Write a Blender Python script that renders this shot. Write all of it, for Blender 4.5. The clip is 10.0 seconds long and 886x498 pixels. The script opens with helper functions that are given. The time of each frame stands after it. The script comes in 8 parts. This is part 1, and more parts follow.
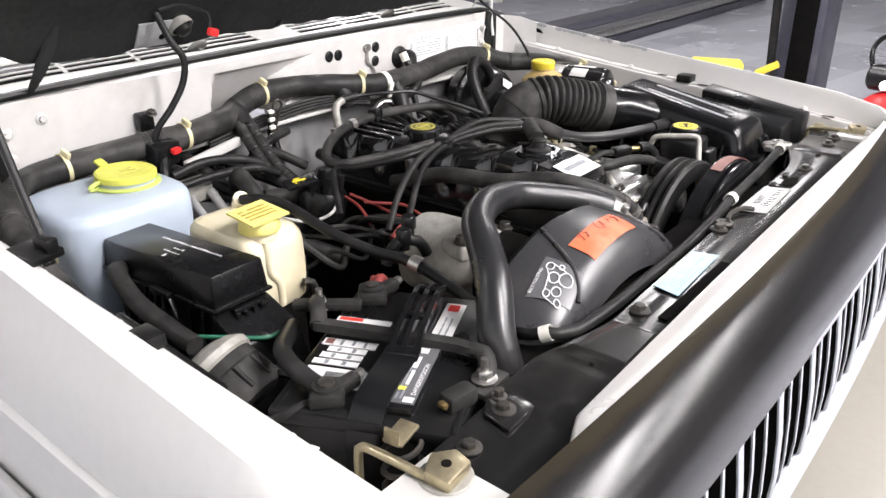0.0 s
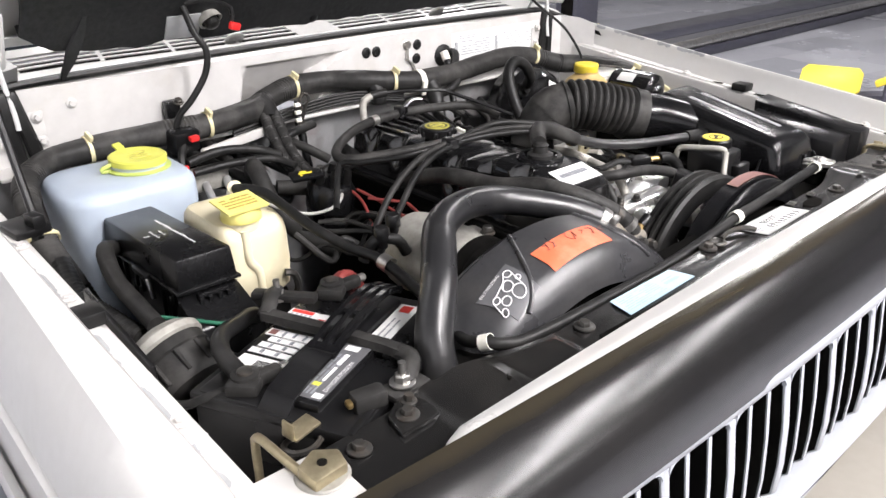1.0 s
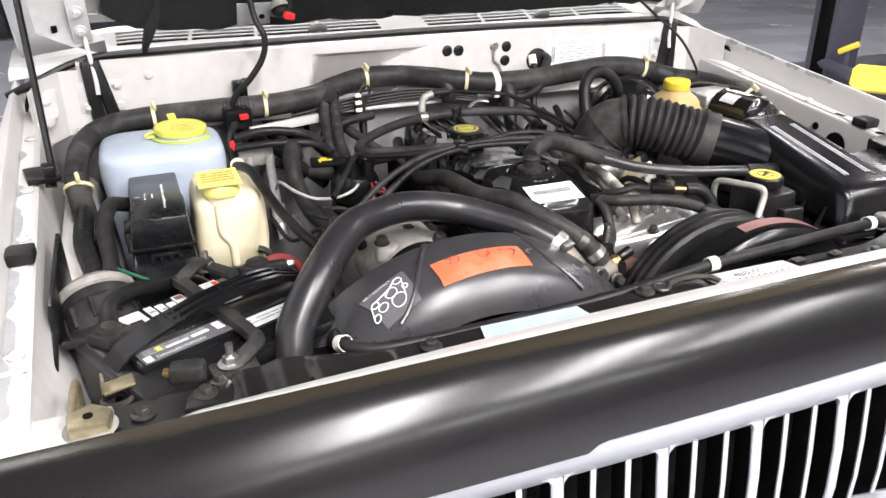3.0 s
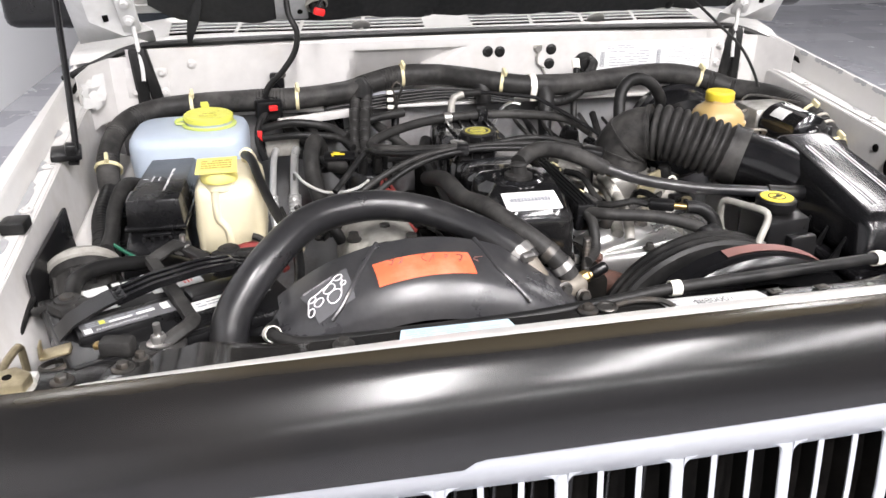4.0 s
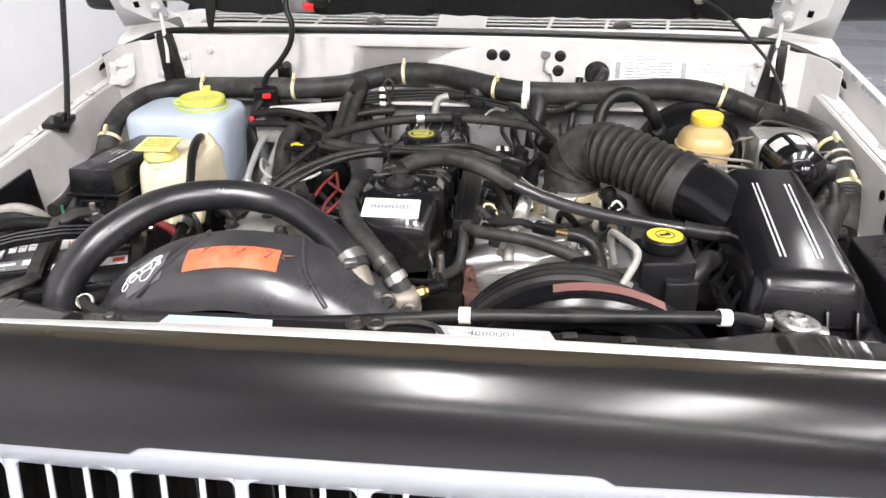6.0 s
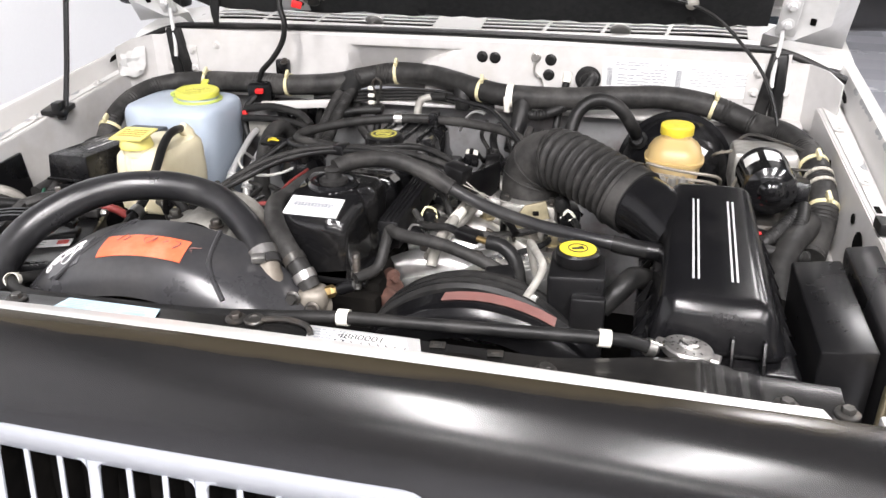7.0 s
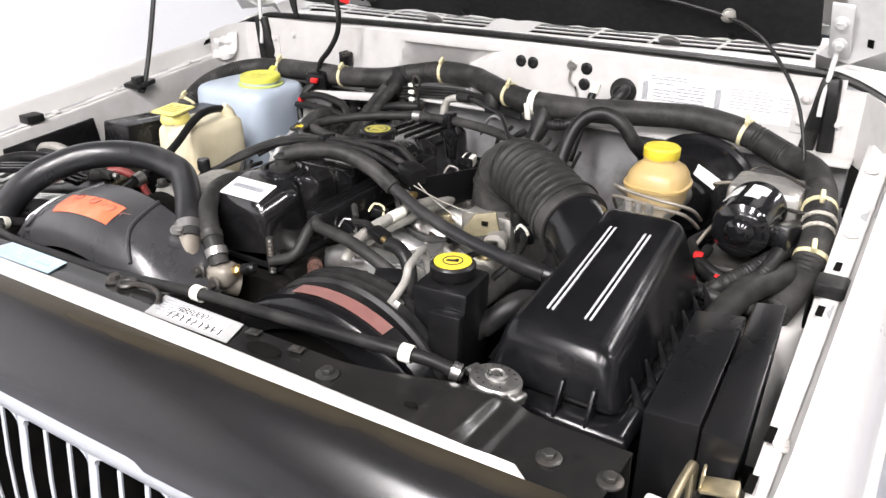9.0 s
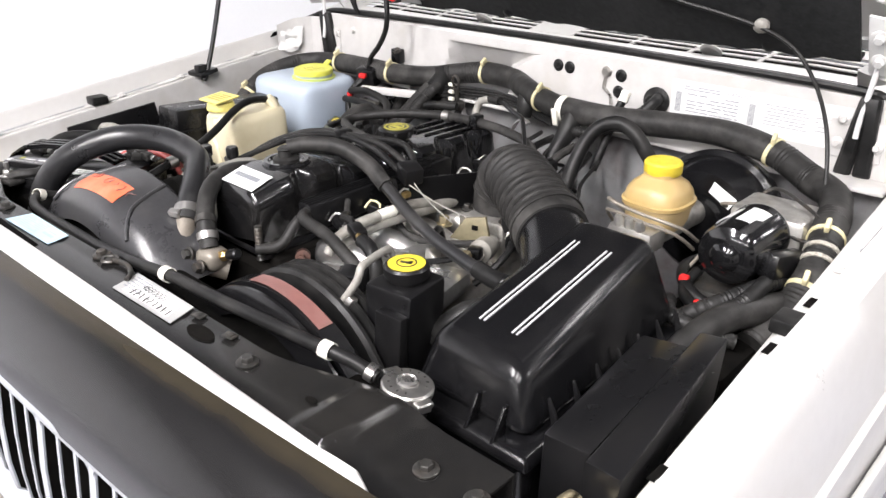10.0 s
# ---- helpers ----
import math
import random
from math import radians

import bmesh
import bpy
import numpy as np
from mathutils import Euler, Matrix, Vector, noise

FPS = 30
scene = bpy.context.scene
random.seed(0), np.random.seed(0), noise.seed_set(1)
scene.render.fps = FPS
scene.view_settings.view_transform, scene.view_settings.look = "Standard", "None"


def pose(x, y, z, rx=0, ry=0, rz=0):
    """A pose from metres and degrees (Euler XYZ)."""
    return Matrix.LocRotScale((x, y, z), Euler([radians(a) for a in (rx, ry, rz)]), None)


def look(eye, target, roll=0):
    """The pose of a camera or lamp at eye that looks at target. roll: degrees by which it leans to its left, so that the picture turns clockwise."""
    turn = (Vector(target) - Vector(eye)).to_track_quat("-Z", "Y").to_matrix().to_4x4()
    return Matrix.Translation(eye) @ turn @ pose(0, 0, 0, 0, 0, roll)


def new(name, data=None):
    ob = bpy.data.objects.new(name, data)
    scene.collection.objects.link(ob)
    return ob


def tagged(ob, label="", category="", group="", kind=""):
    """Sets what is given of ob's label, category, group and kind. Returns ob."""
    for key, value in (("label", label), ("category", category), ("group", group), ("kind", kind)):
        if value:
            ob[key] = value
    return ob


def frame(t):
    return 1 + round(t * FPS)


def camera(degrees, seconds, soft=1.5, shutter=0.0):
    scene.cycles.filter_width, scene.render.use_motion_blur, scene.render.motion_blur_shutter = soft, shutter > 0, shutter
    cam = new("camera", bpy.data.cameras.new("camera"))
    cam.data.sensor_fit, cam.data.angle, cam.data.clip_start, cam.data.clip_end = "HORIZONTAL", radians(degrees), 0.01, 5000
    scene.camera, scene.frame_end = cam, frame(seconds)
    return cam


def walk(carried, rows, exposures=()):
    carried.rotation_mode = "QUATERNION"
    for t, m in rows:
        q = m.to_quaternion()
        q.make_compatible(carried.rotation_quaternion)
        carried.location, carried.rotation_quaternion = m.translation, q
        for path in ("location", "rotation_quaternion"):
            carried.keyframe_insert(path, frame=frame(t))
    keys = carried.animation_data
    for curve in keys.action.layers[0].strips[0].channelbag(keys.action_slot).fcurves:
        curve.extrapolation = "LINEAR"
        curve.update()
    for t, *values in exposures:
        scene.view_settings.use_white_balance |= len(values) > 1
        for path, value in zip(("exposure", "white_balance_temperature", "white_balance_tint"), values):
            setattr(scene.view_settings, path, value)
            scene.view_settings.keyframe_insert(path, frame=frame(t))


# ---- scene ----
cam = camera(59.1, 10.0)
PATH = [
    (0, (-1.122, -0.388, 1.49), (0.275, 0.777, 0.659), -0.7),
    (0.5, (-1.051, -0.464, 1.492), (0.246, 0.81, 0.658), -0.8),
    (1, (-0.973, -0.532, 1.492), (0.217, 0.841, 0.657), -0.7),
    (1.5, (-0.893, -0.593, 1.488), (0.188, 0.869, 0.656), -0.5),
    (2, (-0.796, -0.656, 1.49), (0.149, 0.897, 0.656), -0.4),
    (2.5, (-0.69, -0.709, 1.489), (0.11, 0.925, 0.657), -0.3),
    (4, (-0.345, -0.807, 1.491), (-0.02, 0.981, 0.655), -0.2),
    (4.5, (-0.224, -0.82, 1.491), (-0.062, 0.991, 0.656), -0.1),
    (5, (-0.087, -0.823, 1.495), (-0.082, 0.992, 0.655), -0.2),
    (5.5, (0.051, -0.818, 1.497), (-0.062, 0.992, 0.654), -0.2),
    (7, (0.438, -0.743, 1.498), (-0.034, 1.006, 0.652), -0.3),
    (7.5, (0.556, -0.7, 1.496), (-0.045, 1.009, 0.651), -0.3),
    (8, (0.672, -0.654, 1.497), (-0.067, 1.001, 0.652), -0.4),
    (8.5, (0.771, -0.605, 1.498), (-0.101, 0.983, 0.653), -0.4),
    (9, (0.85, -0.545, 1.491), (-0.147, 0.971, 0.651), -0.3),
    (9.5, (0.933, -0.481, 1.491), (-0.189, 0.946, 0.651), -0.2),
    (10, (1.017, -0.406, 1.496), (-0.229, 0.91, 0.65), -0.1),
]
walk(cam, [(t, look(eye, target, roll)) for t, eye, target, roll in PATH])


# ---- light ----
world = bpy.data.worlds.new("world")
scene.world = world
world.use_nodes = True
world.node_tree.nodes["Background"].inputs[0].default_value = (0.75, 0.8, 0.9, 1)
world.node_tree.nodes["Background"].inputs[1].default_value = 0.2
scene.view_settings.exposure = 0.09

LAMP_Z = 3.55
LAMP_SPOTS = [(x, -2.6, 0.34, 2.8, p) for x, p in ((-0.1, 270.0), (1.4, 200.0), (2.9, 140.0))]
LAMP_SPOTS += [(x, -6.6, 1.4, 0.36, 85.0) for x in (-0.3, 1.6, 3.5)]
# Lamps added out of view to brighten the cowl and the background.
LAMP_SPOTS += [(x, 2.3, 0.6, 0.6, p) for x, p in ((-1.9, 9.0), (-0.78, 30.0), (0.34, 45.0), (1.46, 45.0), (2.6, 36.0))]
LAMP_SPOTS += [(x, y, 0.6, 0.6, 44.0) for y in (1.6, 4.6) for x in (4.2, 7.5)] + [(-1.2, 5.2, 0.6, 0.6, 20.0), (1.2, 5.2, 0.6, 0.6, 30.0)]
for lx, ly, sx, sy, watts in LAMP_SPOTS:
    ld = bpy.data.lights.new("ceiling_lamp_light", "AREA")
    ld.shape, ld.size, ld.size_y = "RECTANGLE", sx, sy
    ld.energy, ld.color = watts, (1.0, 0.956, 0.966)
    lo = new("ceiling_lamp_light", ld)
    lo.matrix_world = pose(lx, ly, LAMP_Z - 0.012)


# ---- materials ----
def mat(name, col, rough=0.5, metal=0.0, var=0.12, scale=30.0, bump=0.05, dirt=None, dirt_amt=0.0,
        dirt_scale=6.0, coat=0.0, trans=0.0, sub=0.0, rvar=0.1, spec=0.5):
    """A procedural surface: base colour with fine grain, larger stains, gloss variation and fine relief."""
    m = bpy.data.materials.new(name)
    m.use_nodes = True
    nt = m.node_tree
    n, l = nt.nodes, nt.links
    b = n["Principled BSDF"]
    tc = n.new("ShaderNodeTexCoord")
    fine = n.new("ShaderNodeTexNoise")
    fine.inputs["Scale"].default_value, fine.inputs["Detail"].default_value = scale, 6
    big = n.new("ShaderNodeTexNoise")
    big.inputs["Scale"].default_value, big.inputs["Detail"].default_value = dirt_scale, 8
    big.inputs["Roughness"].default_value = 0.65
    for t in (fine, big):
        l.new(tc.outputs["Object"], t.inputs["Vector"])
    ramp = n.new("ShaderNodeMapRange")
    ramp.inputs["From Min"].default_value, ramp.inputs["From Max"].default_value = 0.3, 0.7
    ramp.inputs["To Min"].default_value, ramp.inputs["To Max"].default_value = 1 - var, 1 + var
    l.new(fine.outputs["Fac"], ramp.inputs["Value"])
    mul = n.new("ShaderNodeVectorMath")
    mul.operation = "SCALE"
    mul.inputs[0].default_value = col
    l.new(ramp.outputs["Result"], mul.inputs["Scale"])
    mix = n.new("ShaderNodeMix")
    mix.data_type = "RGBA"
    l.new(mul.outputs["Vector"], mix.inputs["A"])
    d = dirt or tuple(c * 0.6 for c in col)
    mix.inputs["B"].default_value = (*d, 1)
    fac = n.new("ShaderNodeMapRange")
    fac.inputs["From Min"].default_value, fac.inputs["From Max"].default_value = 0.48, 0.75
    fac.inputs["To Max"].default_value = dirt_amt
    l.new(big.outputs["Fac"], fac.inputs["Value"])
    l.new(fac.outputs["Result"], mix.inputs["Factor"])
    l.new(mix.outputs["Result"], b.inputs["Base Color"])
    rr = n.new("ShaderNodeMapRange")
    rr.inputs["From Min"].default_value, rr.inputs["From Max"].default_value = 0.3, 0.7
    rr.inputs["To Min"].default_value, rr.inputs["To Max"].default_value = max(0.02, rough - rvar), min(1, rough + rvar)
    l.new(big.outputs["Fac"], rr.inputs["Value"])
    l.new(rr.outputs["Result"], b.inputs["Roughness"])
    b.inputs["Metallic"].default_value = metal
    b.inputs["Coat Weight"].default_value = coat
    b.inputs["Coat Roughness"].default_value = 0.08
    b.inputs["Specular IOR Level"].default_value = spec
    b.inputs["Transmission Weight"].default_value = trans
    if sub:
        b.inputs["Subsurface Weight"].default_value = sub
        b.inputs["Subsurface Radius"].default_value = (0.02, 0.02, 0.02)
    if bump:
        bp = n.new("ShaderNodeBump")
        bp.inputs["Strength"].default_value, bp.inputs["Distance"].default_value = bump, 0.002
        l.new(fine.outputs["Fac"], bp.inputs["Height"])
        l.new(bp.outputs["Normal"], b.inputs["Normal"])
    return m


def glow(name, col, strength):
    m = bpy.data.materials.new(name)
    m.use_nodes = True
    b = m.node_tree.nodes["Principled BSDF"]
    b.inputs["Base Color"].default_value = (*col, 1)
    b.inputs["Emission Color"].default_value = (*col, 1)
    b.inputs["Emission Strength"].default_value = strength
    return m


WHITE = mat("white_paint", (0.525, 0.518, 0.503), 0.35, var=0.02, scale=60, bump=0.02, dirt=(0.54, 0.51, 0.46), dirt_amt=0.35, dirt_scale=5, coat=0.25)
WHITE_BAY = mat("white_bay_paint", (0.50, 0.49, 0.477), 0.5, var=0.05, scale=40, bump=0.04, dirt=(0.40, 0.37, 0.32), dirt_amt=0.55, dirt_scale=7)
# Bluish grille white, darkened in the colour for its tilted, downward face.
GRILLEW = mat("shade_dimmed_grille_white", (0.315, 0.33, 0.355), 0.35, var=0.02, scale=60, bump=0.0, dirt=(0.31, 0.32, 0.34), dirt_amt=0.35, dirt_scale=8, coat=0.2)
# White-grey bulkhead paint with its shade put into the base colour, plus grime.
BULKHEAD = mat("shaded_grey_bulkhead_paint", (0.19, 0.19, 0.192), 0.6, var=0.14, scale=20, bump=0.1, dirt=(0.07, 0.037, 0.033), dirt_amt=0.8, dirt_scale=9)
SATINALU = mat("satin_aluminium_pipe", (0.50, 0.50, 0.49), 0.32, metal=0.55, var=0.08, scale=60, bump=0.05, dirt=(0.4, 0.39, 0.37), dirt_amt=0.4, dirt_scale=18)
PEEL = mat("grey_primer", (0.30, 0.305, 0.31), 0.55, var=0.10, scale=50, bump=0.05, dirt=(0.40, 0.40, 0.395), dirt_amt=0.4, dirt_scale=30)
WORN = mat("worn_gutter_paint", (0.58, 0.572, 0.555), 0.5, var=0.04, scale=50, bump=0.04, dirt=(0.5, 0.49, 0.46), dirt_amt=0.5, dirt_scale=9)
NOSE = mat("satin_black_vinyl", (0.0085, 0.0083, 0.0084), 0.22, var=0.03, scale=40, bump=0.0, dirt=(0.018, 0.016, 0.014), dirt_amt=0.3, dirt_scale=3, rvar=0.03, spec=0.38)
BLACK = mat("black_plastic", (0.0055, 0.0055, 0.006), 0.29, var=0.15, scale=160, bump=0.02, dirt=(0.017, 0.016, 0.015), dirt_amt=0.4, dirt_scale=6, rvar=0.05, spec=0.36)
GLOSS = mat("black_gloss_paint", (0.006, 0.006, 0.0065), 0.14, var=0.1, scale=40, bump=0.01, dirt=(0.03, 0.028, 0.025), dirt_amt=0.35, dirt_scale=9, coat=0.5, rvar=0.06)
SATIN = mat("black_satin_lid", (0.005, 0.005, 0.0056), 0.20, var=0.1, scale=60, bump=0.0, dirt=(0.03, 0.029, 0.028), dirt_amt=0.3, dirt_scale=8, rvar=0.06, spec=0.32)
SHROUD = mat("satin_shroud_plastic", (0.030, 0.030, 0.032), 0.30, var=0.15, scale=150, bump=0.04, dirt=(0.07, 0.067, 0.063), dirt_amt=0.45, dirt_scale=10, rvar=0.08, spec=0.6)
SUPPORT = mat("black_painted_steel", (0.010, 0.0098, 0.0096), 0.20, var=0.12, scale=90, bump=0.006, dirt=(0.034, 0.031, 0.027), dirt_amt=0.45, dirt_scale=7, rvar=0.05, spec=0.55)
RUBBER = mat("black_rubber", (0.010, 0.010, 0.010), 0.40, var=0.25, scale=60, bump=0.1, dirt=(0.055, 0.053, 0.050), dirt_amt=0.55, dirt_scale=12, spec=0.2)
DUSTY = mat("dusty_rubber", (0.021, 0.0205, 0.0198), 0.5, var=0.3, scale=70, bump=0.12, dirt=(0.095, 0.091, 0.086), dirt_amt=0.65, dirt_scale=14, spec=0.18)
HOSE = mat("shiny_hose_rubber", (0.015, 0.015, 0.016), 0.30, var=0.15, scale=90, bump=0.008, dirt=(0.06, 0.058, 0.055), dirt_amt=0.55, dirt_scale=9, rvar=0.04, spec=0.5)
# Near-black for grimy parts; the shade of holes and depths is in this colour.
CAVITY = mat("grimy_steel_and_deep_shade", (0.005, 0.0048, 0.0045), 0.8, var=0.3, scale=40, bump=0.2, dirt=(0.014, 0.012, 0.010), dirt_amt=0.5, dirt_scale=10, spec=0.03)
ALU = mat("cast_aluminium", (0.52, 0.51, 0.48), 0.42, metal=0.85, var=0.15, scale=60, bump=0.25, dirt=(0.16, 0.14, 0.11), dirt_amt=0.75, dirt_scale=16)
ALU_BRIGHT = mat("bright_aluminium", (0.68, 0.68, 0.67), 0.3, metal=0.9, var=0.1, scale=60, bump=0.12, dirt=(0.3, 0.28, 0.25), dirt_amt=0.5, dirt_scale=14)
ALU_DUSTY = mat("dusty_grey_casting", (0.33, 0.32, 0.29), 0.62, metal=0.35, var=0.2, scale=60, bump=0.25, dirt=(0.14, 0.12, 0.10), dirt_amt=0.7, dirt_scale=13)
STEEL = mat("steel", (0.5, 0.49, 0.47), 0.35, metal=0.95, var=0.15, scale=80, bump=0.1, dirt=(0.2, 0.17, 0.13), dirt_amt=0.6, dirt_scale=20)
DARKSTEEL = mat("dark_bolt_steel", (0.07, 0.068, 0.064), 0.42, metal=0.7, var=0.2, scale=120, bump=0.1, dirt=(0.14, 0.10, 0.07), dirt_amt=0.5, dirt_scale=40)
ZINC = mat("yellow_zinc", (0.44, 0.38, 0.25), 0.38, metal=0.85, var=0.15, scale=90, bump=0.1, dirt=(0.24, 0.2, 0.13), dirt_amt=0.6, dirt_scale=25)
BRASS = mat("brass", (0.42, 0.30, 0.13), 0.35, metal=0.95, var=0.15, dirt=(0.25, 0.17, 0.08), dirt_amt=0.5, dirt_scale=30)
TANCAST = mat("tan_stained_casting", (0.20, 0.18, 0.15), 0.55, metal=0.3, var=0.2, scale=60, bump=0.2, dirt=(0.10, 0.08, 0.06), dirt_amt=0.6, dirt_scale=18)
OLIVEZINC = mat("olive_zinc", (0.25, 0.22, 0.14), 0.45, metal=0.4, var=0.15, scale=90, bump=0.08, dirt=(0.15, 0.13, 0.09), dirt_amt=0.5, dirt_scale=25)
RUST = mat("rusty_iron", (0.075, 0.034, 0.024), 0.75, var=0.3, scale=90, bump=0.4, dirt=(0.07, 0.045, 0.035), dirt_amt=0.7, dirt_scale=22)
CHROME = mat("chrome", (0.8, 0.8, 0.8), 0.12, metal=1.0, var=0.02, bump=0.0, rvar=0.05)
BLUEWHITE = mat("milky_blue_plastic", (0.40, 0.46, 0.535), 0.42, var=0.05, scale=15, bump=0.03, dirt=(0.45, 0.51, 0.58), dirt_amt=0.7, dirt_scale=6, sub=0.3)
CREAM = mat("cream_plastic", (0.68, 0.62, 0.44), 0.45, var=0.05, scale=15, bump=0.04, dirt=(0.52, 0.43, 0.25), dirt_amt=0.6, dirt_scale=9, sub=0.25)
AMBER = mat("amber_plastic", (0.43, 0.31, 0.13), 0.36, var=0.06, scale=15, bump=0.03, dirt=(0.42, 0.29, 0.13), dirt_amt=0.6, dirt_scale=12, sub=0.2)
AMBER_PALE = mat("pale_amber_plastic", (0.50, 0.38, 0.20), 0.4, var=0.06, scale=15, bump=0.03, dirt=(0.5, 0.36, 0.18), dirt_amt=0.5, dirt_scale=14, sub=0.2)
YELLOW = mat("yellow_plastic", (0.68, 0.54, 0.04), 0.45, var=0.06, scale=60, bump=0.05, dirt=(0.5, 0.40, 0.05), dirt_amt=0.5, dirt_scale=24)
DULLYELLOW = mat("worn_yellow_print", (0.42, 0.38, 0.08), 0.55, var=0.15, scale=150, bump=0.03, dirt=(0.12, 0.11, 0.03), dirt_amt=0.7, dirt_scale=60)
PALEYELLOW = mat("pale_yellow_flap", (0.74, 0.66, 0.20), 0.45, var=0.06, scale=60, bump=0.05, dirt=(0.6, 0.5, 0.12), dirt_amt=0.5, dirt_scale=24)
LIME = mat("lime_yellow_plastic", (0.60, 0.60, 0.09), 0.45, var=0.06, scale=60, bump=0.05, dirt=(0.46, 0.45, 0.10), dirt_amt=0.5, dirt_scale=24)
LIMEGREEN = mat("greenish_yellow_plastic", (0.50, 0.58, 0.14), 0.45, var=0.06, scale=60, bump=0.04, sub=0.2)
FRAYED = mat("frayed_grey_tape", (0.36, 0.34, 0.29), 0.7, var=0.4, scale=300, bump=0.3, dirt=(0.10, 0.09, 0.08), dirt_amt=0.8, dirt_scale=90)
TIE = mat("nylon_tie", (0.62, 0.56, 0.34), 0.45, var=0.06, scale=60, bump=0.03)
TAPE = mat("white_tape", (0.78, 0.76, 0.68), 0.5, var=0.06, scale=60, bump=0.03, dirt=(0.5, 0.47, 0.4), dirt_amt=0.5, dirt_scale=20)
PAPER = mat("white_label", (0.68, 0.68, 0.67), 0.4, var=0.03, scale=80, bump=0.01, dirt=(0.6, 0.6, 0.58), dirt_amt=0.4, dirt_scale=25)
BLUEPAPER = mat("pale_blue_label", (0.39, 0.52, 0.60), 0.5, var=0.03, scale=80, bump=0.01, dirt=(0.36, 0.46, 0.5), dirt_amt=0.4, dirt_scale=25, spec=0.2)
TAGPAPER = mat("greyed_tag_paper", (0.36, 0.36, 0.355), 0.4, var=0.05, scale=80, bump=0.01, dirt=(0.3, 0.3, 0.29), dirt_amt=0.5, dirt_scale=40)
GREYSTRIPE = mat("silver_stripe_print", (0.42, 0.42, 0.43), 0.35, var=0.03, scale=80, bump=0.01)
GREYPAPER = mat("grey_film_label", (0.10, 0.10, 0.105), 0.35, var=0.08, scale=80, bump=0.01)
ORANGE = mat("faded_orange_label", (0.66, 0.125, 0.055), 0.45, var=0.08, scale=60, bump=0.02, dirt=(0.56, 0.24, 0.15), dirt_amt=0.7, dirt_scale=26)
PINK = mat("faded_red_label", (0.19, 0.085, 0.075), 0.5, var=0.15, scale=60, bump=0.02, dirt=(0.13, 0.085, 0.075), dirt_amt=0.8, dirt_scale=30)
INK = mat("black_ink", (0.02, 0.02, 0.02), 0.5, var=0.05, bump=0.0)
INKGREY = mat("grey_ink", (0.24, 0.25, 0.27), 0.5, var=0.05, bump=0.0)
INKBLUE = mat("faint_blue_ink", (0.30, 0.42, 0.48), 0.5, var=0.05, bump=0.0)
INKWHITE = mat("white_ink", (0.8, 0.8, 0.8), 0.45, var=0.03, bump=0.0)
INKOCHRE = mat("faded_ochre_ink", (0.36, 0.27, 0.06), 0.5, var=0.2, bump=0.0)
INKRED = mat("red_ink", (0.6, 0.04, 0.03), 0.45, var=0.05, bump=0.0)
RED = mat("red_plastic", (0.68, 0.025, 0.025), 0.35, var=0.06, bump=0.02)
REDWIRE = mat("red_wire", (0.22, 0.036, 0.032), 0.5, var=0.15, bump=0.02, dirt=(0.10, 0.035, 0.03), dirt_amt=0.6, dirt_scale=20)
GREENWIRE = mat("green_wire", (0.02, 0.12, 0.07), 0.4, var=0.1, bump=0.02)
GREYWIRE = mat("grey_cable", (0.42, 0.42, 0.40), 0.4, var=0.06, bump=0.02)
INSUL = mat("hood_insulation", (0.011, 0.0115, 0.012), 0.6, var=0.4, scale=90, bump=0.5, dirt=(0.035, 0.035, 0.035), dirt_amt=0.4, dirt_scale=7, spec=0.3)
HOODGREY = mat("grey_hood_steel", (0.55, 0.55, 0.54), 0.45, var=0.05, scale=60, bump=0.03, dirt=(0.4, 0.39, 0.37), dirt_amt=0.5, dirt_scale=6)
BEIGE = mat("beige_bumper_paint", (0.22, 0.205, 0.18), 0.4, var=0.04, scale=60, bump=0.02, dirt=(0.24, 0.22, 0.19), dirt_amt=0.5, dirt_scale=5)
GLASS = mat("lamp_glass", (0.85, 0.87, 0.9), 0.08, var=0.02, bump=0.3, scale=120, trans=0.7)
WALLW = mat("white_wall_paint", (0.70, 0.71, 0.72), 0.7, var=0.01, scale=90, bump=0.03, dirt=(0.66, 0.67, 0.68), dirt_amt=0.4, dirt_scale=0.8)
WALLG = mat("grey_wall_paint", (0.45, 0.46, 0.49), 0.7, var=0.02, scale=90, bump=0.03, dirt=(0.38, 0.39, 0.42), dirt_amt=0.4, dirt_scale=0.9)
# For the wall out of view: dark, so that the nose reflects less.
WALLD = mat("dark_wall_paint", (0.13, 0.13, 0.14), 0.7, var=0.02, scale=90, bump=0.03, dirt=(0.11, 0.11, 0.12), dirt_amt=0.4, dirt_scale=0.9)
CEILM = mat("ceiling_paint", (0.10, 0.10, 0.11), 0.8, var=0.02, scale=40, bump=0.03)
LIFT = mat("dark_lift_steel", (0.055, 0.055, 0.075), 0.4, var=0.12, scale=40, bump=0.03, dirt=(0.09, 0.09, 0.10), dirt_amt=0.5, dirt_scale=5)
RUNWAY = mat("grey_runway_steel", (0.13, 0.13, 0.14), 0.4, metal=0.3, var=0.1, scale=30, bump=0.1, dirt=(0.2, 0.2, 0.21), dirt_amt=0.5, dirt_scale=3)
TYRE = mat("tyre_rubber", (0.02, 0.02, 0.02), 0.8, var=0.2, scale=60, bump=0.2)
WINDGLASS = mat("dark_tinted_glass", (0.02, 0.025, 0.03), 0.06, var=0.05, bump=0.0, coat=0.5)
LAMPGLOW = glow("lamp_diffuser_glow", (1.0, 1.0, 1.0), 7.0)


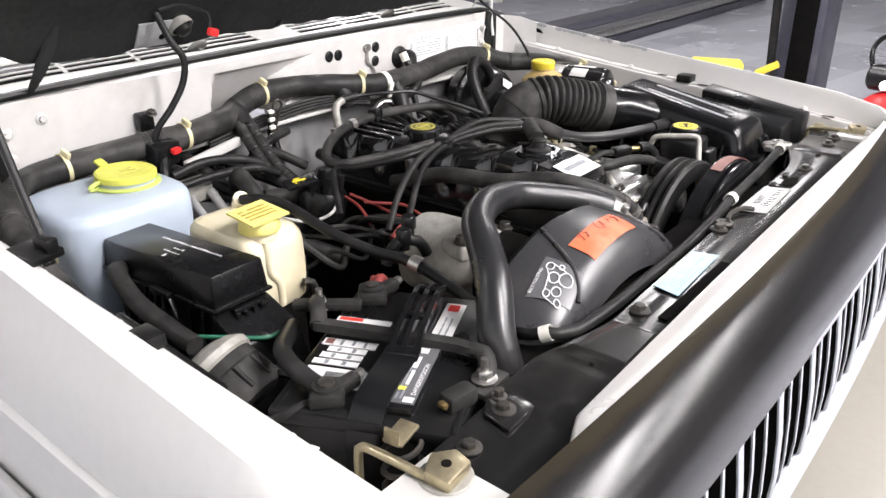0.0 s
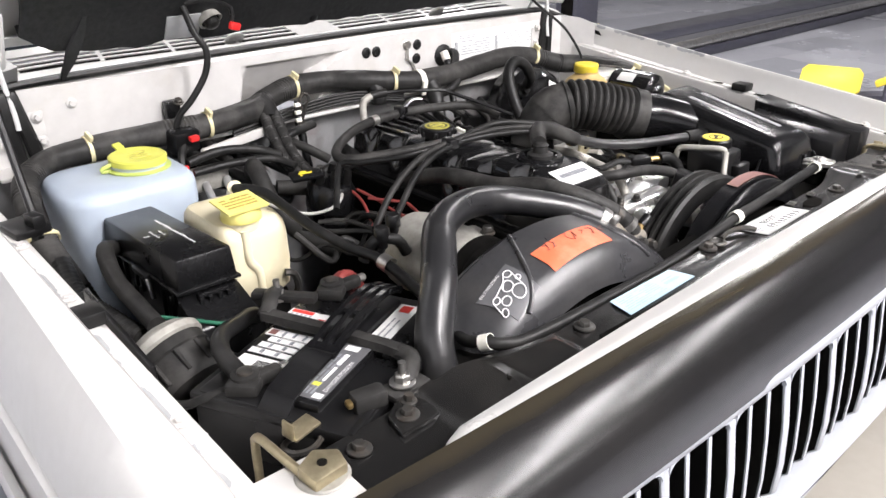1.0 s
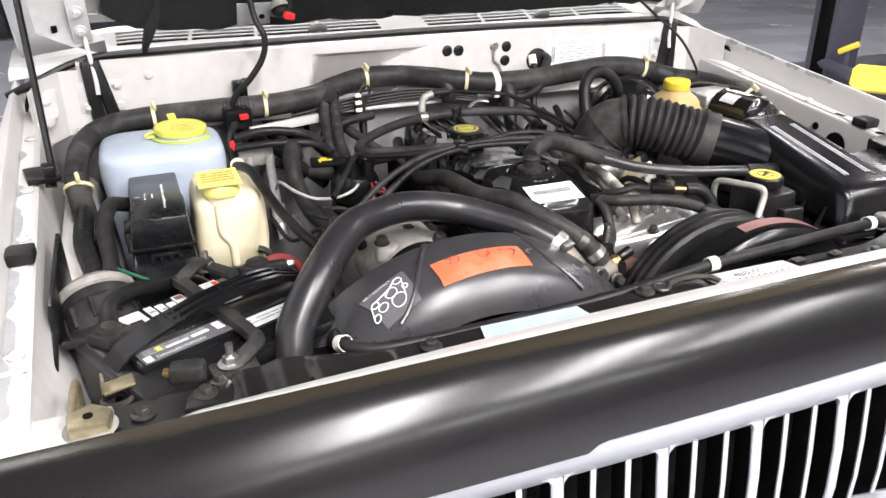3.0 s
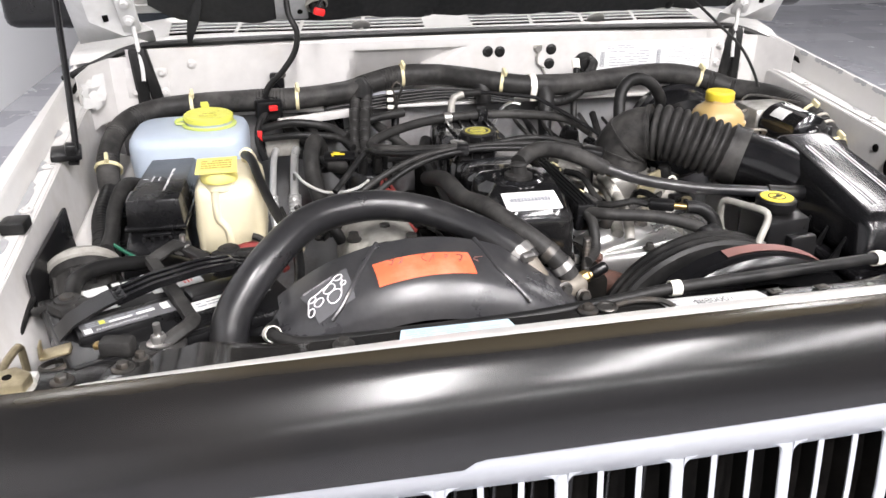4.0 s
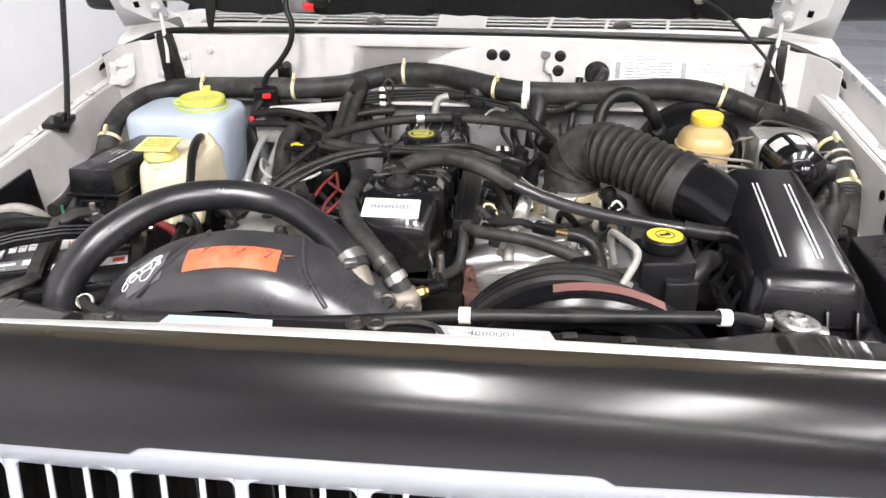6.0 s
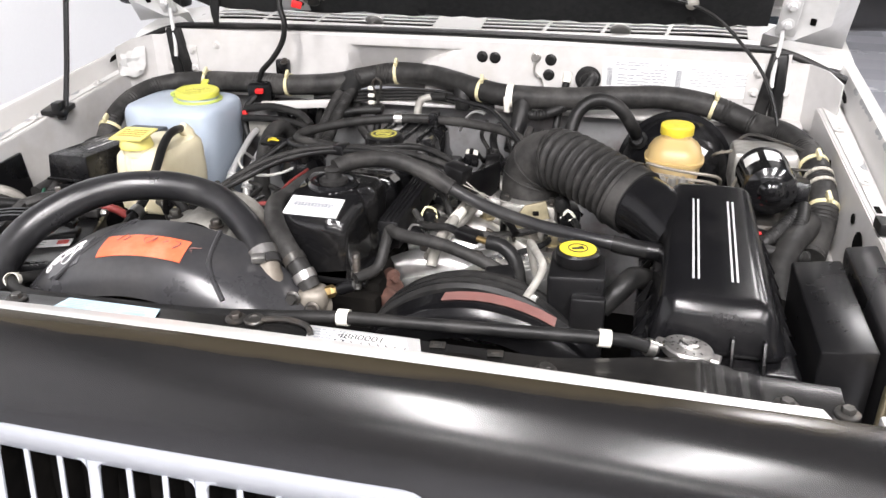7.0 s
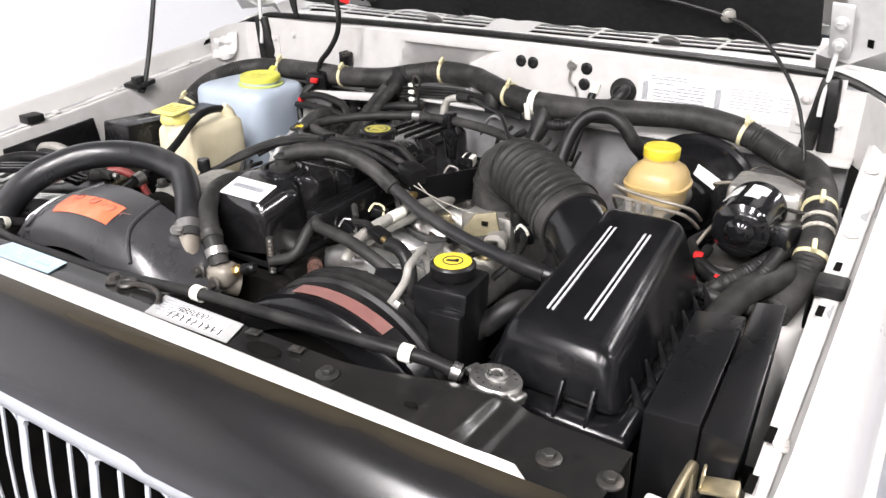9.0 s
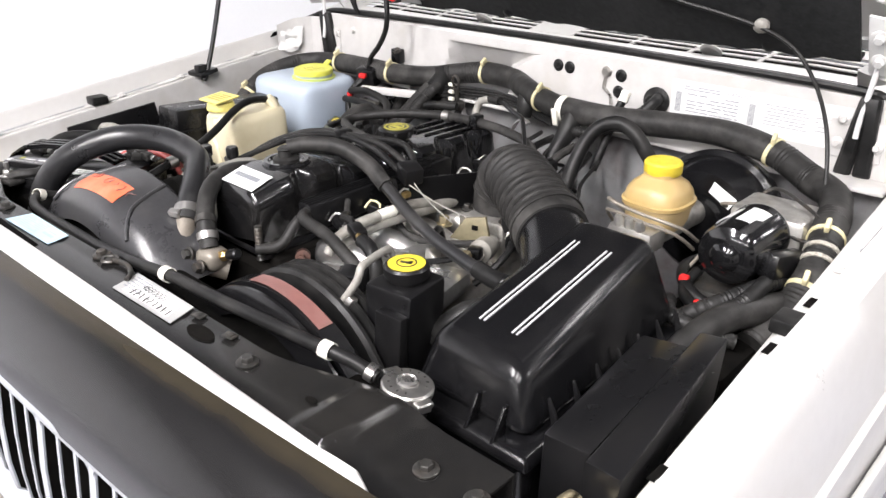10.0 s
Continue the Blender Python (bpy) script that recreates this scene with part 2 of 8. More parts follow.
def floor_mat():
    m = mat("polished_grey_floor", (0.40, 0.405, 0.43), 0.22, var=0.03, scale=25, bump=0.02, dirt=(0.33, 0.335, 0.36), dirt_amt=0.5, dirt_scale=1.2)
    nt = m.node_tree
    n, l = nt.nodes, nt.links
    b = n["Principled BSDF"]
    src = b.inputs["Base Color"].links[0].from_socket
    tc = n.new("ShaderNodeTexCoord")
    mp = n.new("ShaderNodeMapping")
    mp.inputs["Rotation"].default_value = (0, 0, 0.16)
    ch = n.new("ShaderNodeTexBrick")
    ch.inputs["Scale"].default_value = 1.0
    ch.inputs["Brick Width"].default_value, ch.inputs["Row Height"].default_value = 0.9, 0.45
    ch.inputs["Mortar Size"].default_value = 0.0
    ch.inputs["Color1"].default_value = (0.70, 0.70, 0.73, 1)
    ch.inputs["Color2"].default_value = (1.2, 1.2, 1.22, 1)
    l.new(tc.outputs["Object"], mp.inputs["Vector"])
    l.new(mp.outputs["Vector"], ch.inputs["Vector"])
    mx = n.new("ShaderNodeMix")
    mx.data_type, mx.blend_type = "RGBA", "MULTIPLY"
    mx.inputs["Factor"].default_value = 0.75
    l.new(src, mx.inputs["A"])
    l.new(ch.outputs["Color"], mx.inputs["B"])
    l.new(mx.outputs["Result"], b.inputs["Base Color"])
    return m


FLOOR = floor_mat()


def reflected_band(m):
    """Paints the brownish reflection along the nose cover's rear edge, with an uneven border."""
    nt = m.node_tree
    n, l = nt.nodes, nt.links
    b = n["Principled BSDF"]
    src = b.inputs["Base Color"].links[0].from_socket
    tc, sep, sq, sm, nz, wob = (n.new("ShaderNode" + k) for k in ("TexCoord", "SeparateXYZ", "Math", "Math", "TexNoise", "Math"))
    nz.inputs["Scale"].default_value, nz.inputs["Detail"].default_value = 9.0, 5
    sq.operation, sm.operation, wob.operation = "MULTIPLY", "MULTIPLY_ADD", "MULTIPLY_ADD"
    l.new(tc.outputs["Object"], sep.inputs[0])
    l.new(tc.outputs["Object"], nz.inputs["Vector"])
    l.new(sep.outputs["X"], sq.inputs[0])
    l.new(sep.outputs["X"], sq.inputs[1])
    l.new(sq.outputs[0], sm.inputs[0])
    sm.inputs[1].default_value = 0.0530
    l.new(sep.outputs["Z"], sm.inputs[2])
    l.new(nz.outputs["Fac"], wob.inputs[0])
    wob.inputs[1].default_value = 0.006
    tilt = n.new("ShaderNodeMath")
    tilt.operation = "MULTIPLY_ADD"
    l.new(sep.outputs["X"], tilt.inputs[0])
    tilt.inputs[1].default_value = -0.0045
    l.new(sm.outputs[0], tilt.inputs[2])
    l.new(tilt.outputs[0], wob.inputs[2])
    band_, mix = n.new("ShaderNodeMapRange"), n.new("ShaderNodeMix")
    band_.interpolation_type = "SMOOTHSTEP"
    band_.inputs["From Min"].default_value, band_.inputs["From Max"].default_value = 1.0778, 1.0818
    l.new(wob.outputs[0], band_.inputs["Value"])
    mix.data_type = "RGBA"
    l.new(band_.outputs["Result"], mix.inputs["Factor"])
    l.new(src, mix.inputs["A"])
    # brown of the painted reflection
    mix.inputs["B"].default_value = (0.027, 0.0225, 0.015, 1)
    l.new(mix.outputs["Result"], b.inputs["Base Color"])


# The nose's warm rear-edge reflection goes into its base colour.
reflected_band(NOSE)


# ---- geometry helpers ----
def V(*a):
    return Vector(a)


def merge(bm, tmp, m=None):
    me = bpy.data.meshes.new("tmp")
    if m is not None:
        tmp.transform(m)
    tmp.to_mesh(me)
    tmp.free()
    bm.from_mesh(me)
    bpy.data.meshes.remove(me)
    return bm


def box(bm, c, s, bevel=0.003, rot=(0, 0, 0), taper=(1, 1), seg=2):
    """A bevelled box; taper scales its top in x and y."""
    t = bmesh.new()
    bmesh.ops.create_cube(t, size=1)
    for v in t.verts:
        k = taper if v.co.z > 0 else (1, 1)
        v.co = V(v.co.x * s[0] * k[0], v.co.y * s[1] * k[1], v.co.z * s[2])
    if bevel:
        bmesh.ops.bevel(t, geom=list(t.edges), offset=min(bevel, min(s) * 0.45), segments=seg, profile=0.5, affect="EDGES")
    return merge(bm, t, pose(*c, *rot))


def hexa(bm, lo, hi, bevel=0.004, seg=2):
    """A bevelled block from four lower and four upper corners, each going round the same way."""
    t = bmesh.new()
    a = [t.verts.new(p) for p in lo]
    b = [t.verts.new(p) for p in hi]
    t.faces.new(a[::-1])
    t.faces.new(b)
    for i in range(4):
        t.faces.new((a[i], a[(i + 1) % 4], b[(i + 1) % 4], b[i]))
    bmesh.ops.recalc_face_normals(t, faces=t.faces)
    if bevel:
        bmesh.ops.bevel(t, geom=list(t.edges), offset=bevel, segments=seg, profile=0.5, affect="EDGES")
    return merge(bm, t)


def ring_frame(d):
    d = d.normalized()
    up = V(0, 0, 1) if abs(d.z) < 0.9 else V(1, 0, 0)
    x = d.cross(up).normalized()
    return x, x.cross(d).normalized()


def loft(bm, rings, cap=True, closed=True):
    """Skin over rings with the same number of points."""
    vs = [[bm.verts.new(p) for p in r] for r in rings]
    n = len(vs[0])
    for a, b in zip(vs, vs[1:]):
        for i in range(n if closed else n - 1):
            j = (i + 1) % n
            bm.faces.new((a[i], a[j], b[j], b[i]))
    if cap and closed:
        bm.faces.new(vs[0][::-1])
        bm.faces.new(vs[-1])
    return bm


def lathe(bm, c, axis, prof, seg=24, cap=True):
    """Turned body: prof is a list of (radius, height along axis) from c."""
    c, a = V(*c), V(*axis).normalized()
    x, y = ring_frame(a)
    rings = []
    for r, h in prof:
        rings.append([c + a * h + (x * math.cos(t) + y * math.sin(t)) * max(r, 1e-4) for t in (2 * math.pi * i / seg for i in range(seg))])
    return loft(bm, rings, cap)


def cyl(bm, p0, p1, r, seg=16, chamfer=0.0):
    p0, p1 = V(*p0), V(*p1)
    h = (p1 - p0).length
    k = chamfer
    prof = [(r - k, 0), (r, k), (r, h - k), (r - k, h)] if k else [(r, 0), (r, h)]
    return lathe(bm, p0, p1 - p0, prof, seg)


def spline(pts, step=0.012):
    """Points along a smooth curve through pts."""
    P = [V(*p) for p in pts]
    P = [P[0] * 2 - P[1]] + P + [P[-1] * 2 - P[-2]]
    out = []
    for i in range(1, len(P) - 2):
        a, b, c, d = P[i - 1:i + 3]
        k = max(2, int((c - b).length / step))
        for j in range(k):
            t = j / k
            out.append(0.5 * (2 * b + (c - a) * t + (2 * a - 5 * b + 4 * c - d) * t * t + (3 * b - 3 * c + d - a) * t ** 3))
    out.append(P[-2])
    return out


def tube(bm, pts, r, seg=12, step=0.012, rfun=None, smooth=True, flat=1.0):
    """A hose along pts; r a number or (start, end); rfun(length along) gives a factor for ribs."""
    C = spline(pts, step) if smooth else [V(*p) for p in pts]
    r0, r1 = r if isinstance(r, tuple) else (r, r)
    x = None
    rings, s, total = [], 0.0, sum((b - a).length for a, b in zip(C, C[1:]))
    for i, p in enumerate(C):
        d = (C[min(i + 1, len(C) - 1)] - C[max(i - 1, 0)]).normalized()
        if x is None:
            x, _ = ring_frame(d)
        x = (x - d * x.dot(d)).normalized()
        y = d.cross(x)
        if i:
            s += (p - C[i - 1]).length
        rr = (r0 + (r1 - r0) * s / total) * (rfun(s) if rfun else 1)
        rings.append([p + (x * math.cos(t) + y * math.sin(t) * flat) * rr for t in (2 * math.pi * k / seg for k in range(seg))])
    return loft(bm, rings)


def ribs(pitch=0.006, depth=0.06):
    return lambda s: 1 + depth * math.sin(2 * math.pi * s / pitch)


def prism(bm, poly, h, m=None, bevel=0.0):
    """A plate: outline in x, y, thickness h upwards, placed by m."""
    t = bmesh.new()
    a = [t.verts.new((x, y, 0)) for x, y in poly]
    b = [t.verts.new((x, y, h)) for x, y in poly]
    n = len(poly)
    t.faces.new(a[::-1])
    t.faces.new(b)
    for i in range(n):
        t.faces.new((a[i], a[(i + 1) % n], b[(i + 1) % n], b[i]))
    bmesh.ops.recalc_face_normals(t, faces=t.faces)
    if bevel:
        bmesh.ops.bevel(t, geom=list(t.edges), offset=bevel, segments=2, profile=0.5, affect="EDGES")
    return merge(bm, t, m)


def grid(bm, rows, close=False):
    """A sheet over rows of points."""
    return loft(bm, rows, cap=False, closed=False)


def thick(bm, d):
    """Give an open sheet thickness d."""
    bmesh.ops.recalc_face_normals(bm, faces=bm.faces)
    bmesh.ops.solidify(bm, geom=list(bm.faces), thickness=d)
    return bm


def thing(name, at, label, category, group="", kind=""):
    e = new(name)
    e.empty_display_size = 0.05
    e.location = at
    return tagged(e, label, category, group, kind)


def part(name, bm, material, parent=None, label="", angle=38):
    me = bpy.data.meshes.new(name)
    bmesh.ops.recalc_face_normals(bm, faces=bm.faces)
    bm.to_mesh(me)
    bm.free()
    me.materials.append(material)
    for p in me.polygons:
        p.use_smooth = True
    me.set_sharp_from_angle(angle=radians(angle))
    ob = new(name, me)
    if parent is not None:
        ob.parent = parent
        off = parent.location if parent.parent is None else V(0, 0, 0)
        ob.matrix_parent_inverse = Matrix.Translation(-off)
    if label:
        tagged(ob, label)
    return ob


def B():
    return bmesh.new()


def solo(name, bm, material, label, category, group="", kind="", angle=38):
    return tagged(part(name, bm, material, None, "", angle), label, category, group, kind)


def quad_at(q, u, v, h=0.0):
    """Place on a four-cornered card q (u along its first edge, v along its second side), h above it."""
    a, b, c, d = [V(*p) for p in q]
    n = (b - a).cross(d - a).normalized()
    return (a * (1 - u) + b * u) * (1 - v) + (d * (1 - u) + c * u) * v + n * h


def slab(bm, q, h0, h1):
    lo = [quad_at(q, u, v, h0) for u, v in ((0, 0), (1, 0), (1, 1), (0, 1))]
    hi = [quad_at(q, u, v, h1) for u, v in ((0, 0), (1, 0), (1, 1), (0, 1))]
    a = [bm.verts.new(p) for p in lo]
    b = [bm.verts.new(p) for p in hi]
    bm.faces.new(a[::-1])
    bm.faces.new(b)
    for i in range(4):
        bm.faces.new((a[i], a[(i + 1) % 4], b[(i + 1) % 4], b[i]))
    return bm


def bars(q, rects, h=0.0016, t=0.0004):
    """Plain bars on a card, as (u0, v0, u1, v1)."""
    bm = B()
    for u0, v0, u1, v1 in rects:
        slab(bm, [quad_at(q, u, v, h) for u, v in ((u0, v0), (u1, v0), (u1, v1), (u0, v1))], 0, t)
    return bm


def lines(u0, u1, v0, v1, rows, seed, fill=0.55):
    """Rows of short bars, like print too small to read."""
    rnd = random.Random(seed)
    out = []
    for i in range(rows):
        v = v0 + (v1 - v0) * (i + 0.5) / rows
        hh = (v1 - v0) / rows * fill / 2
        u = u0
        while u < u1 - 0.02:
            w = min(rnd.uniform(0.03, 0.12) * (u1 - u0) * 2, u1 - u)
            if i == 0 or rnd.random() < 0.9:
                out.append((u, v - hh, u + w * 0.85, v + hh))
            u += w
    return out


def text_mesh(words, q, u, v, height, h=0.002):
    """Raised lettering on a card, its baseline starting at u, v."""
    cu = bpy.data.curves.new("lettering", "FONT")
    cu.body, cu.size = words, height
    ob = bpy.data.objects.new("lettering", cu)
    scene.collection.objects.link(ob)
    dg = bpy.context.evaluated_depsgraph_get()
    me = bpy.data.meshes.new_from_object(ob.evaluated_get(dg))
    bm = B()
    bm.from_mesh(me)
    bpy.data.objects.remove(ob)
    bpy.data.meshes.remove(me)
    a, b, c, d = [V(*p) for p in q]
    x = (b - a).normalized()
    n = (b - a).cross(d - a).normalized()
    y = n.cross(x)
    o = quad_at(q, u, v, h)
    m = Matrix((x, y, n)).transposed().to_4x4()
    m.translation = o
    bm.transform(m)
    return bm


def sticker(name, q, material, label, parent=None, extra=()):
    """A printed label: thin card and its print."""
    if parent is None:
        ob = solo(name, slab(B(), q, 0.0002, 0.0014), material, label, "label")
    else:
        ob = part(name, slab(B(), q, 0.0002, 0.0014), material, parent, label)
    if parent is None or parent.parent is None:
        for nm, bm, mt in extra:
            part(nm, bm, mt, ob)
    return ob


def hexbolt(bm, p, axis=(0, 0, 1), r=0.008, h=0.007, washer=0.012):
    p, a = V(*p), V(*axis).normalized()
    if washer:
        lathe(bm, p, a, [(washer, 0), (washer, 0.002), (washer * 0.85, 0.003)], 18)
    lathe(bm, p + a * 0.002, a, [(r, 0), (r, h * 0.8), (r * 0.85, h)], 6)
    return bm


def band(bm, c, axis, r, w):
    """A flat ring round a hose."""
    c, a = V(*c), V(*axis).normalized()
    return lathe(bm, c - a * w / 2, a, [(r * 0.9, 0), (r, 0), (r, w), (r * 0.9, w)], 18, cap=False)


def rr(cx, cy, hx, hy, z, n=36, e=0.45, sk=0.0):
    return [V(cx + math.copysign(abs(math.cos(t)) ** e, math.cos(t)) * hx, cy + math.copysign(abs(math.sin(t)) ** e, math.sin(t)) * hy, z + sk * math.cos(t)) for t in (2 * math.pi * i / n for i in range(n))]


def zg(y):
    return 1.006 + 0.105 * y


def xgut(s, y):
    """Inner edge of the wing gutter on either side."""
    return 0.742 + 0.039 * y if s < 0 else 0.783 - 0.029 * y


def zsup(x):
    return 1.020 - 0.012 * (x / 0.7) ** 2


def ybow(x):
    return 0.03 * x


def nose_top(x):
    """Top rear line of the black nose."""
    k = max(0.0, (abs(x) - 0.78) / 0.12)
    return -0.1432 + 0.0175 * x + 0.0812 * x * x, 1.0791 + 0.0037 * x - 0.0603 * x * x - 0.05 * k * k


def strip_rear(x):
    """Rear edge of the white strip behind the nose."""
    return -0.0987 + 0.0046 * x + 0.0068 * x * x, 1.0666 + 0.017 * x - 0.0347 * x * x


def nose_low(x):
    """Lower front line of the black nose."""
    return -0.211 + 0.0125 * x + 0.0394 * x * x + 0.25 * max(0.0, abs(x) - 0.66) ** 2, 0.973 + 0.009 * x - 0.0076 * x * x


# ---- the workshop ----
XW, XE, YS, YN, HC = -2.56, 12.0, -7.6, 9.5, 3.6
solo("floor", box(B(), ((XW + XE) / 2, (YS + YN) / 2, -0.05), (XE - XW + 0.4, YN - YS + 0.4, 0.1), 0), FLOOR, "polished grey workshop floor with darker blocks", "floor", kind="structure")
# Unseen ceiling, dark to hold down reflections and bounce light.
solo("ceiling", box(B(), ((XW + XE) / 2, (YS + YN) / 2, HC + 0.05), (XE - XW + 0.4, YN - YS + 0.4, 0.1), 0), CEILM, "plain workshop ceiling, unseen and kept dark", "ceiling", kind="structure")
solo("wall_west", box(B(), (XW - 0.1, (YS + YN) / 2, HC / 2), (0.2, YN - YS + 0.4, HC), 0), WALLW, "smooth bright white painted wall", "wall", kind="structure")
solo("wall_east", box(B(), (XE + 0.1, (YS + YN) / 2, HC / 2), (0.2, YN - YS + 0.4, HC), 0), WALLG, "plain grey painted wall", "wall", kind="structure")
solo("wall_north", box(B(), ((XW + XE) / 2, YN + 0.1, HC / 2), (XE - XW, 0.2, HC), 0), WALLG, "plain grey painted wall", "wall", kind="structure")
solo("wall_south", box(B(), ((XW + XE) / 2, YS - 0.1, HC / 2), (XE - XW, 0.2, HC), 0), WALLD, "unseen plain wall, kept dark to cut reflections", "wall", kind="structure")

for lx, ly, sx, sy, watts in LAMP_SPOTS:
    lamp = thing("ceiling_lamp", (lx, ly, HC), "white batten lamp fixed to the ceiling" if sy > 1 else "unseen white panel lamp on the ceiling", "lamp", "ceiling lamps")
    part("frame", box(B(), (lx, ly, HC - 0.018), (sx + 0.06, sy + 0.06, 0.034), 0.004), CEILM, lamp)
    part("diffuser", box(B(), (lx, ly, HC - 0.038), (sx, sy, 0.008), 0.002), LAMPGLOW, lamp)


def lift_post(x, y, w, pad, lever, turn):
    """A lift column with its swing arm; pad and lever give the yellow parts' offsets, turn the pad's heading."""
    p = thing("lift_post", (x, y, 0), "dark blue-grey steel lift column on the floor", "lift column", "lift columns")
    part("column", box(B(), (x, y, 1.3), (w, w * 0.8, 2.6), 0.02), LIFT, p)
    part("channel", box(B(), (x - w * 0.52, y - 0.02, 1.35), (0.02, w * 0.4, 2.4), 0.004), CAVITY, p)
    part("base_plate", box(B(), (x, y, 0.012), (w * 1.6, w * 1.5, 0.024), 0.004), LIFT, p)
    part("arm", tube(B(), [(x - 0.1, y, 0.25), (x + pad[0] * 0.5, y + pad[1] * 0.5, 0.26), (x + pad[0], y + pad[1], 0.26)], 0.05, 8, 0.05, flat=0.9), LIFT, p)
    oct_ = [(-0.18, -0.06), (-0.15, -0.10), (0.15, -0.10), (0.18, -0.06), (0.18, 0.06), (0.15, 0.10), (-0.15, 0.10), (-0.18, 0.06)]
    part("pad_bracket", prism(B(), oct_, 0.03, pose(x + pad[0], y + pad[1], 0.355, 44, 0, turn), 0.006), YELLOW, p, "bright yellow pad bracket")
    part("lever", box(B(), (x + lever[0], y + lever[1], 0.42), (0.15, 0.06, 0.04), 0.008, (0, -28, turn)), YELLOW, p, "yellow release lever")
    part("lever_pin", cyl(B(), (x + lever[0], y + lever[1], 0.26), (x + lever[0], y + lever[1], 0.41), 0.018, 10), LIFT, p)
    return p


lift_post(4.72, 1.19, 0.36, (-0.57, 0.40), (-0.56, 0.06), -72)
lift_post(4.55, 4.02, 0.30, (-0.66, -1.05), (-0.21, -0.34), -51)
run = thing("lift_runway", (7.6, 4.0, 0), "grey steel lift runway lying on the floor", "runway")
part("deck", box(B(), (7.9, 4.15, 0.06), (6.4, 0.95, 0.10), 0.01), RUNWAY, run)
part("tread_strip", box(B(), (7.9, 4.15, 0.114), (6.4, 0.3, 0.006), 0.002), LIFT, run)
part("edge_pipe", cyl(B(), (4.7, 3.62, 0.13), (11.1, 3.62, 0.13), 0.045, 14), STEEL, run)
part("foot", box(B(), (7.9, 3.62, 0.045), (6.3, 0.12, 0.09), 0.005), LIFT, run)
cmp_ = thing("air_compressor", (4.05, 0.50, 0), "red tank air compressor with a black pump on the floor", "compressor")
part("tank", lathe(B(), (3.76, 0.52, 0.27), (1, -0.25, 0), [(0.02, 0), (0.09, 0.02), (0.14, 0.08), (0.15, 0.16), (0.15, 0.46), (0.14, 0.54), (0.09, 0.60), (0.02, 0.62)], 28), RED, cmp_)
part("pump", box(B(), (4.10, 0.44, 0.50), (0.20, 0.17, 0.14), 0.03, (0, 0, -14)), BLACK, cmp_)
part("pump_head", box(B(), (4.13, 0.43, 0.59), (0.11, 0.12, 0.07), 0.02, (0, 0, -14)), BLACK, cmp_)
part("motor", cyl(B(), (3.92, 0.40, 0.49), (3.96, 0.60, 0.49), 0.075, 18, 0.015), BLACK, cmp_)
part("gauge", lathe(B(), (3.86, 0.50, 0.46), (-0.9, -0.3, 0.4), [(0.028, 0), (0.03, 0.01), (0.027, 0.016)], 16), CHROME, cmp_, "small chrome pressure gauge")
part("gauge", lathe(B(), (3.89, 0.42, 0.46), (-0.9, -0.3, 0.4), [(0.028, 0), (0.03, 0.01), (0.027, 0.016)], 16), CHROME, cmp_, "small chrome pressure gauge")
part("handle", tube(B(), [(4.0, 0.56, 0.42), (3.98, 0.62, 0.62), (4.12, 0.58, 0.70), (4.28, 0.50, 0.66), (4.33, 0.44, 0.44)], 0.014, 8, 0.03), BLACK, cmp_)
part("cord", tube(B(), [(4.02, 0.48, 0.56), (4.05, 0.44, 0.66), (4.16, 0.46, 0.64), (4.30, 0.52, 0.40)], 0.010, 8), RUBBER, cmp_)
for fx, fy in ((3.86, 0.50), (4.24, 0.40)):
    part("foot", box(B(), (fx, fy, 0.065), (0.05, 0.24, 0.13), 0.01, (0, 0, -14)), BLACK, cmp_)
solo("air_line", tube(B(), [(4.5, 1.36, 3.4), (4.42, 1.34, 2.2), (4.38, 1.33, 1.2), (4.46, 1.33, 0.5), (4.5, 1.32, 0.03)], 0.03, 10, 0.05), RUBBER, "thick black air line hanging beside the lift column", "air line")

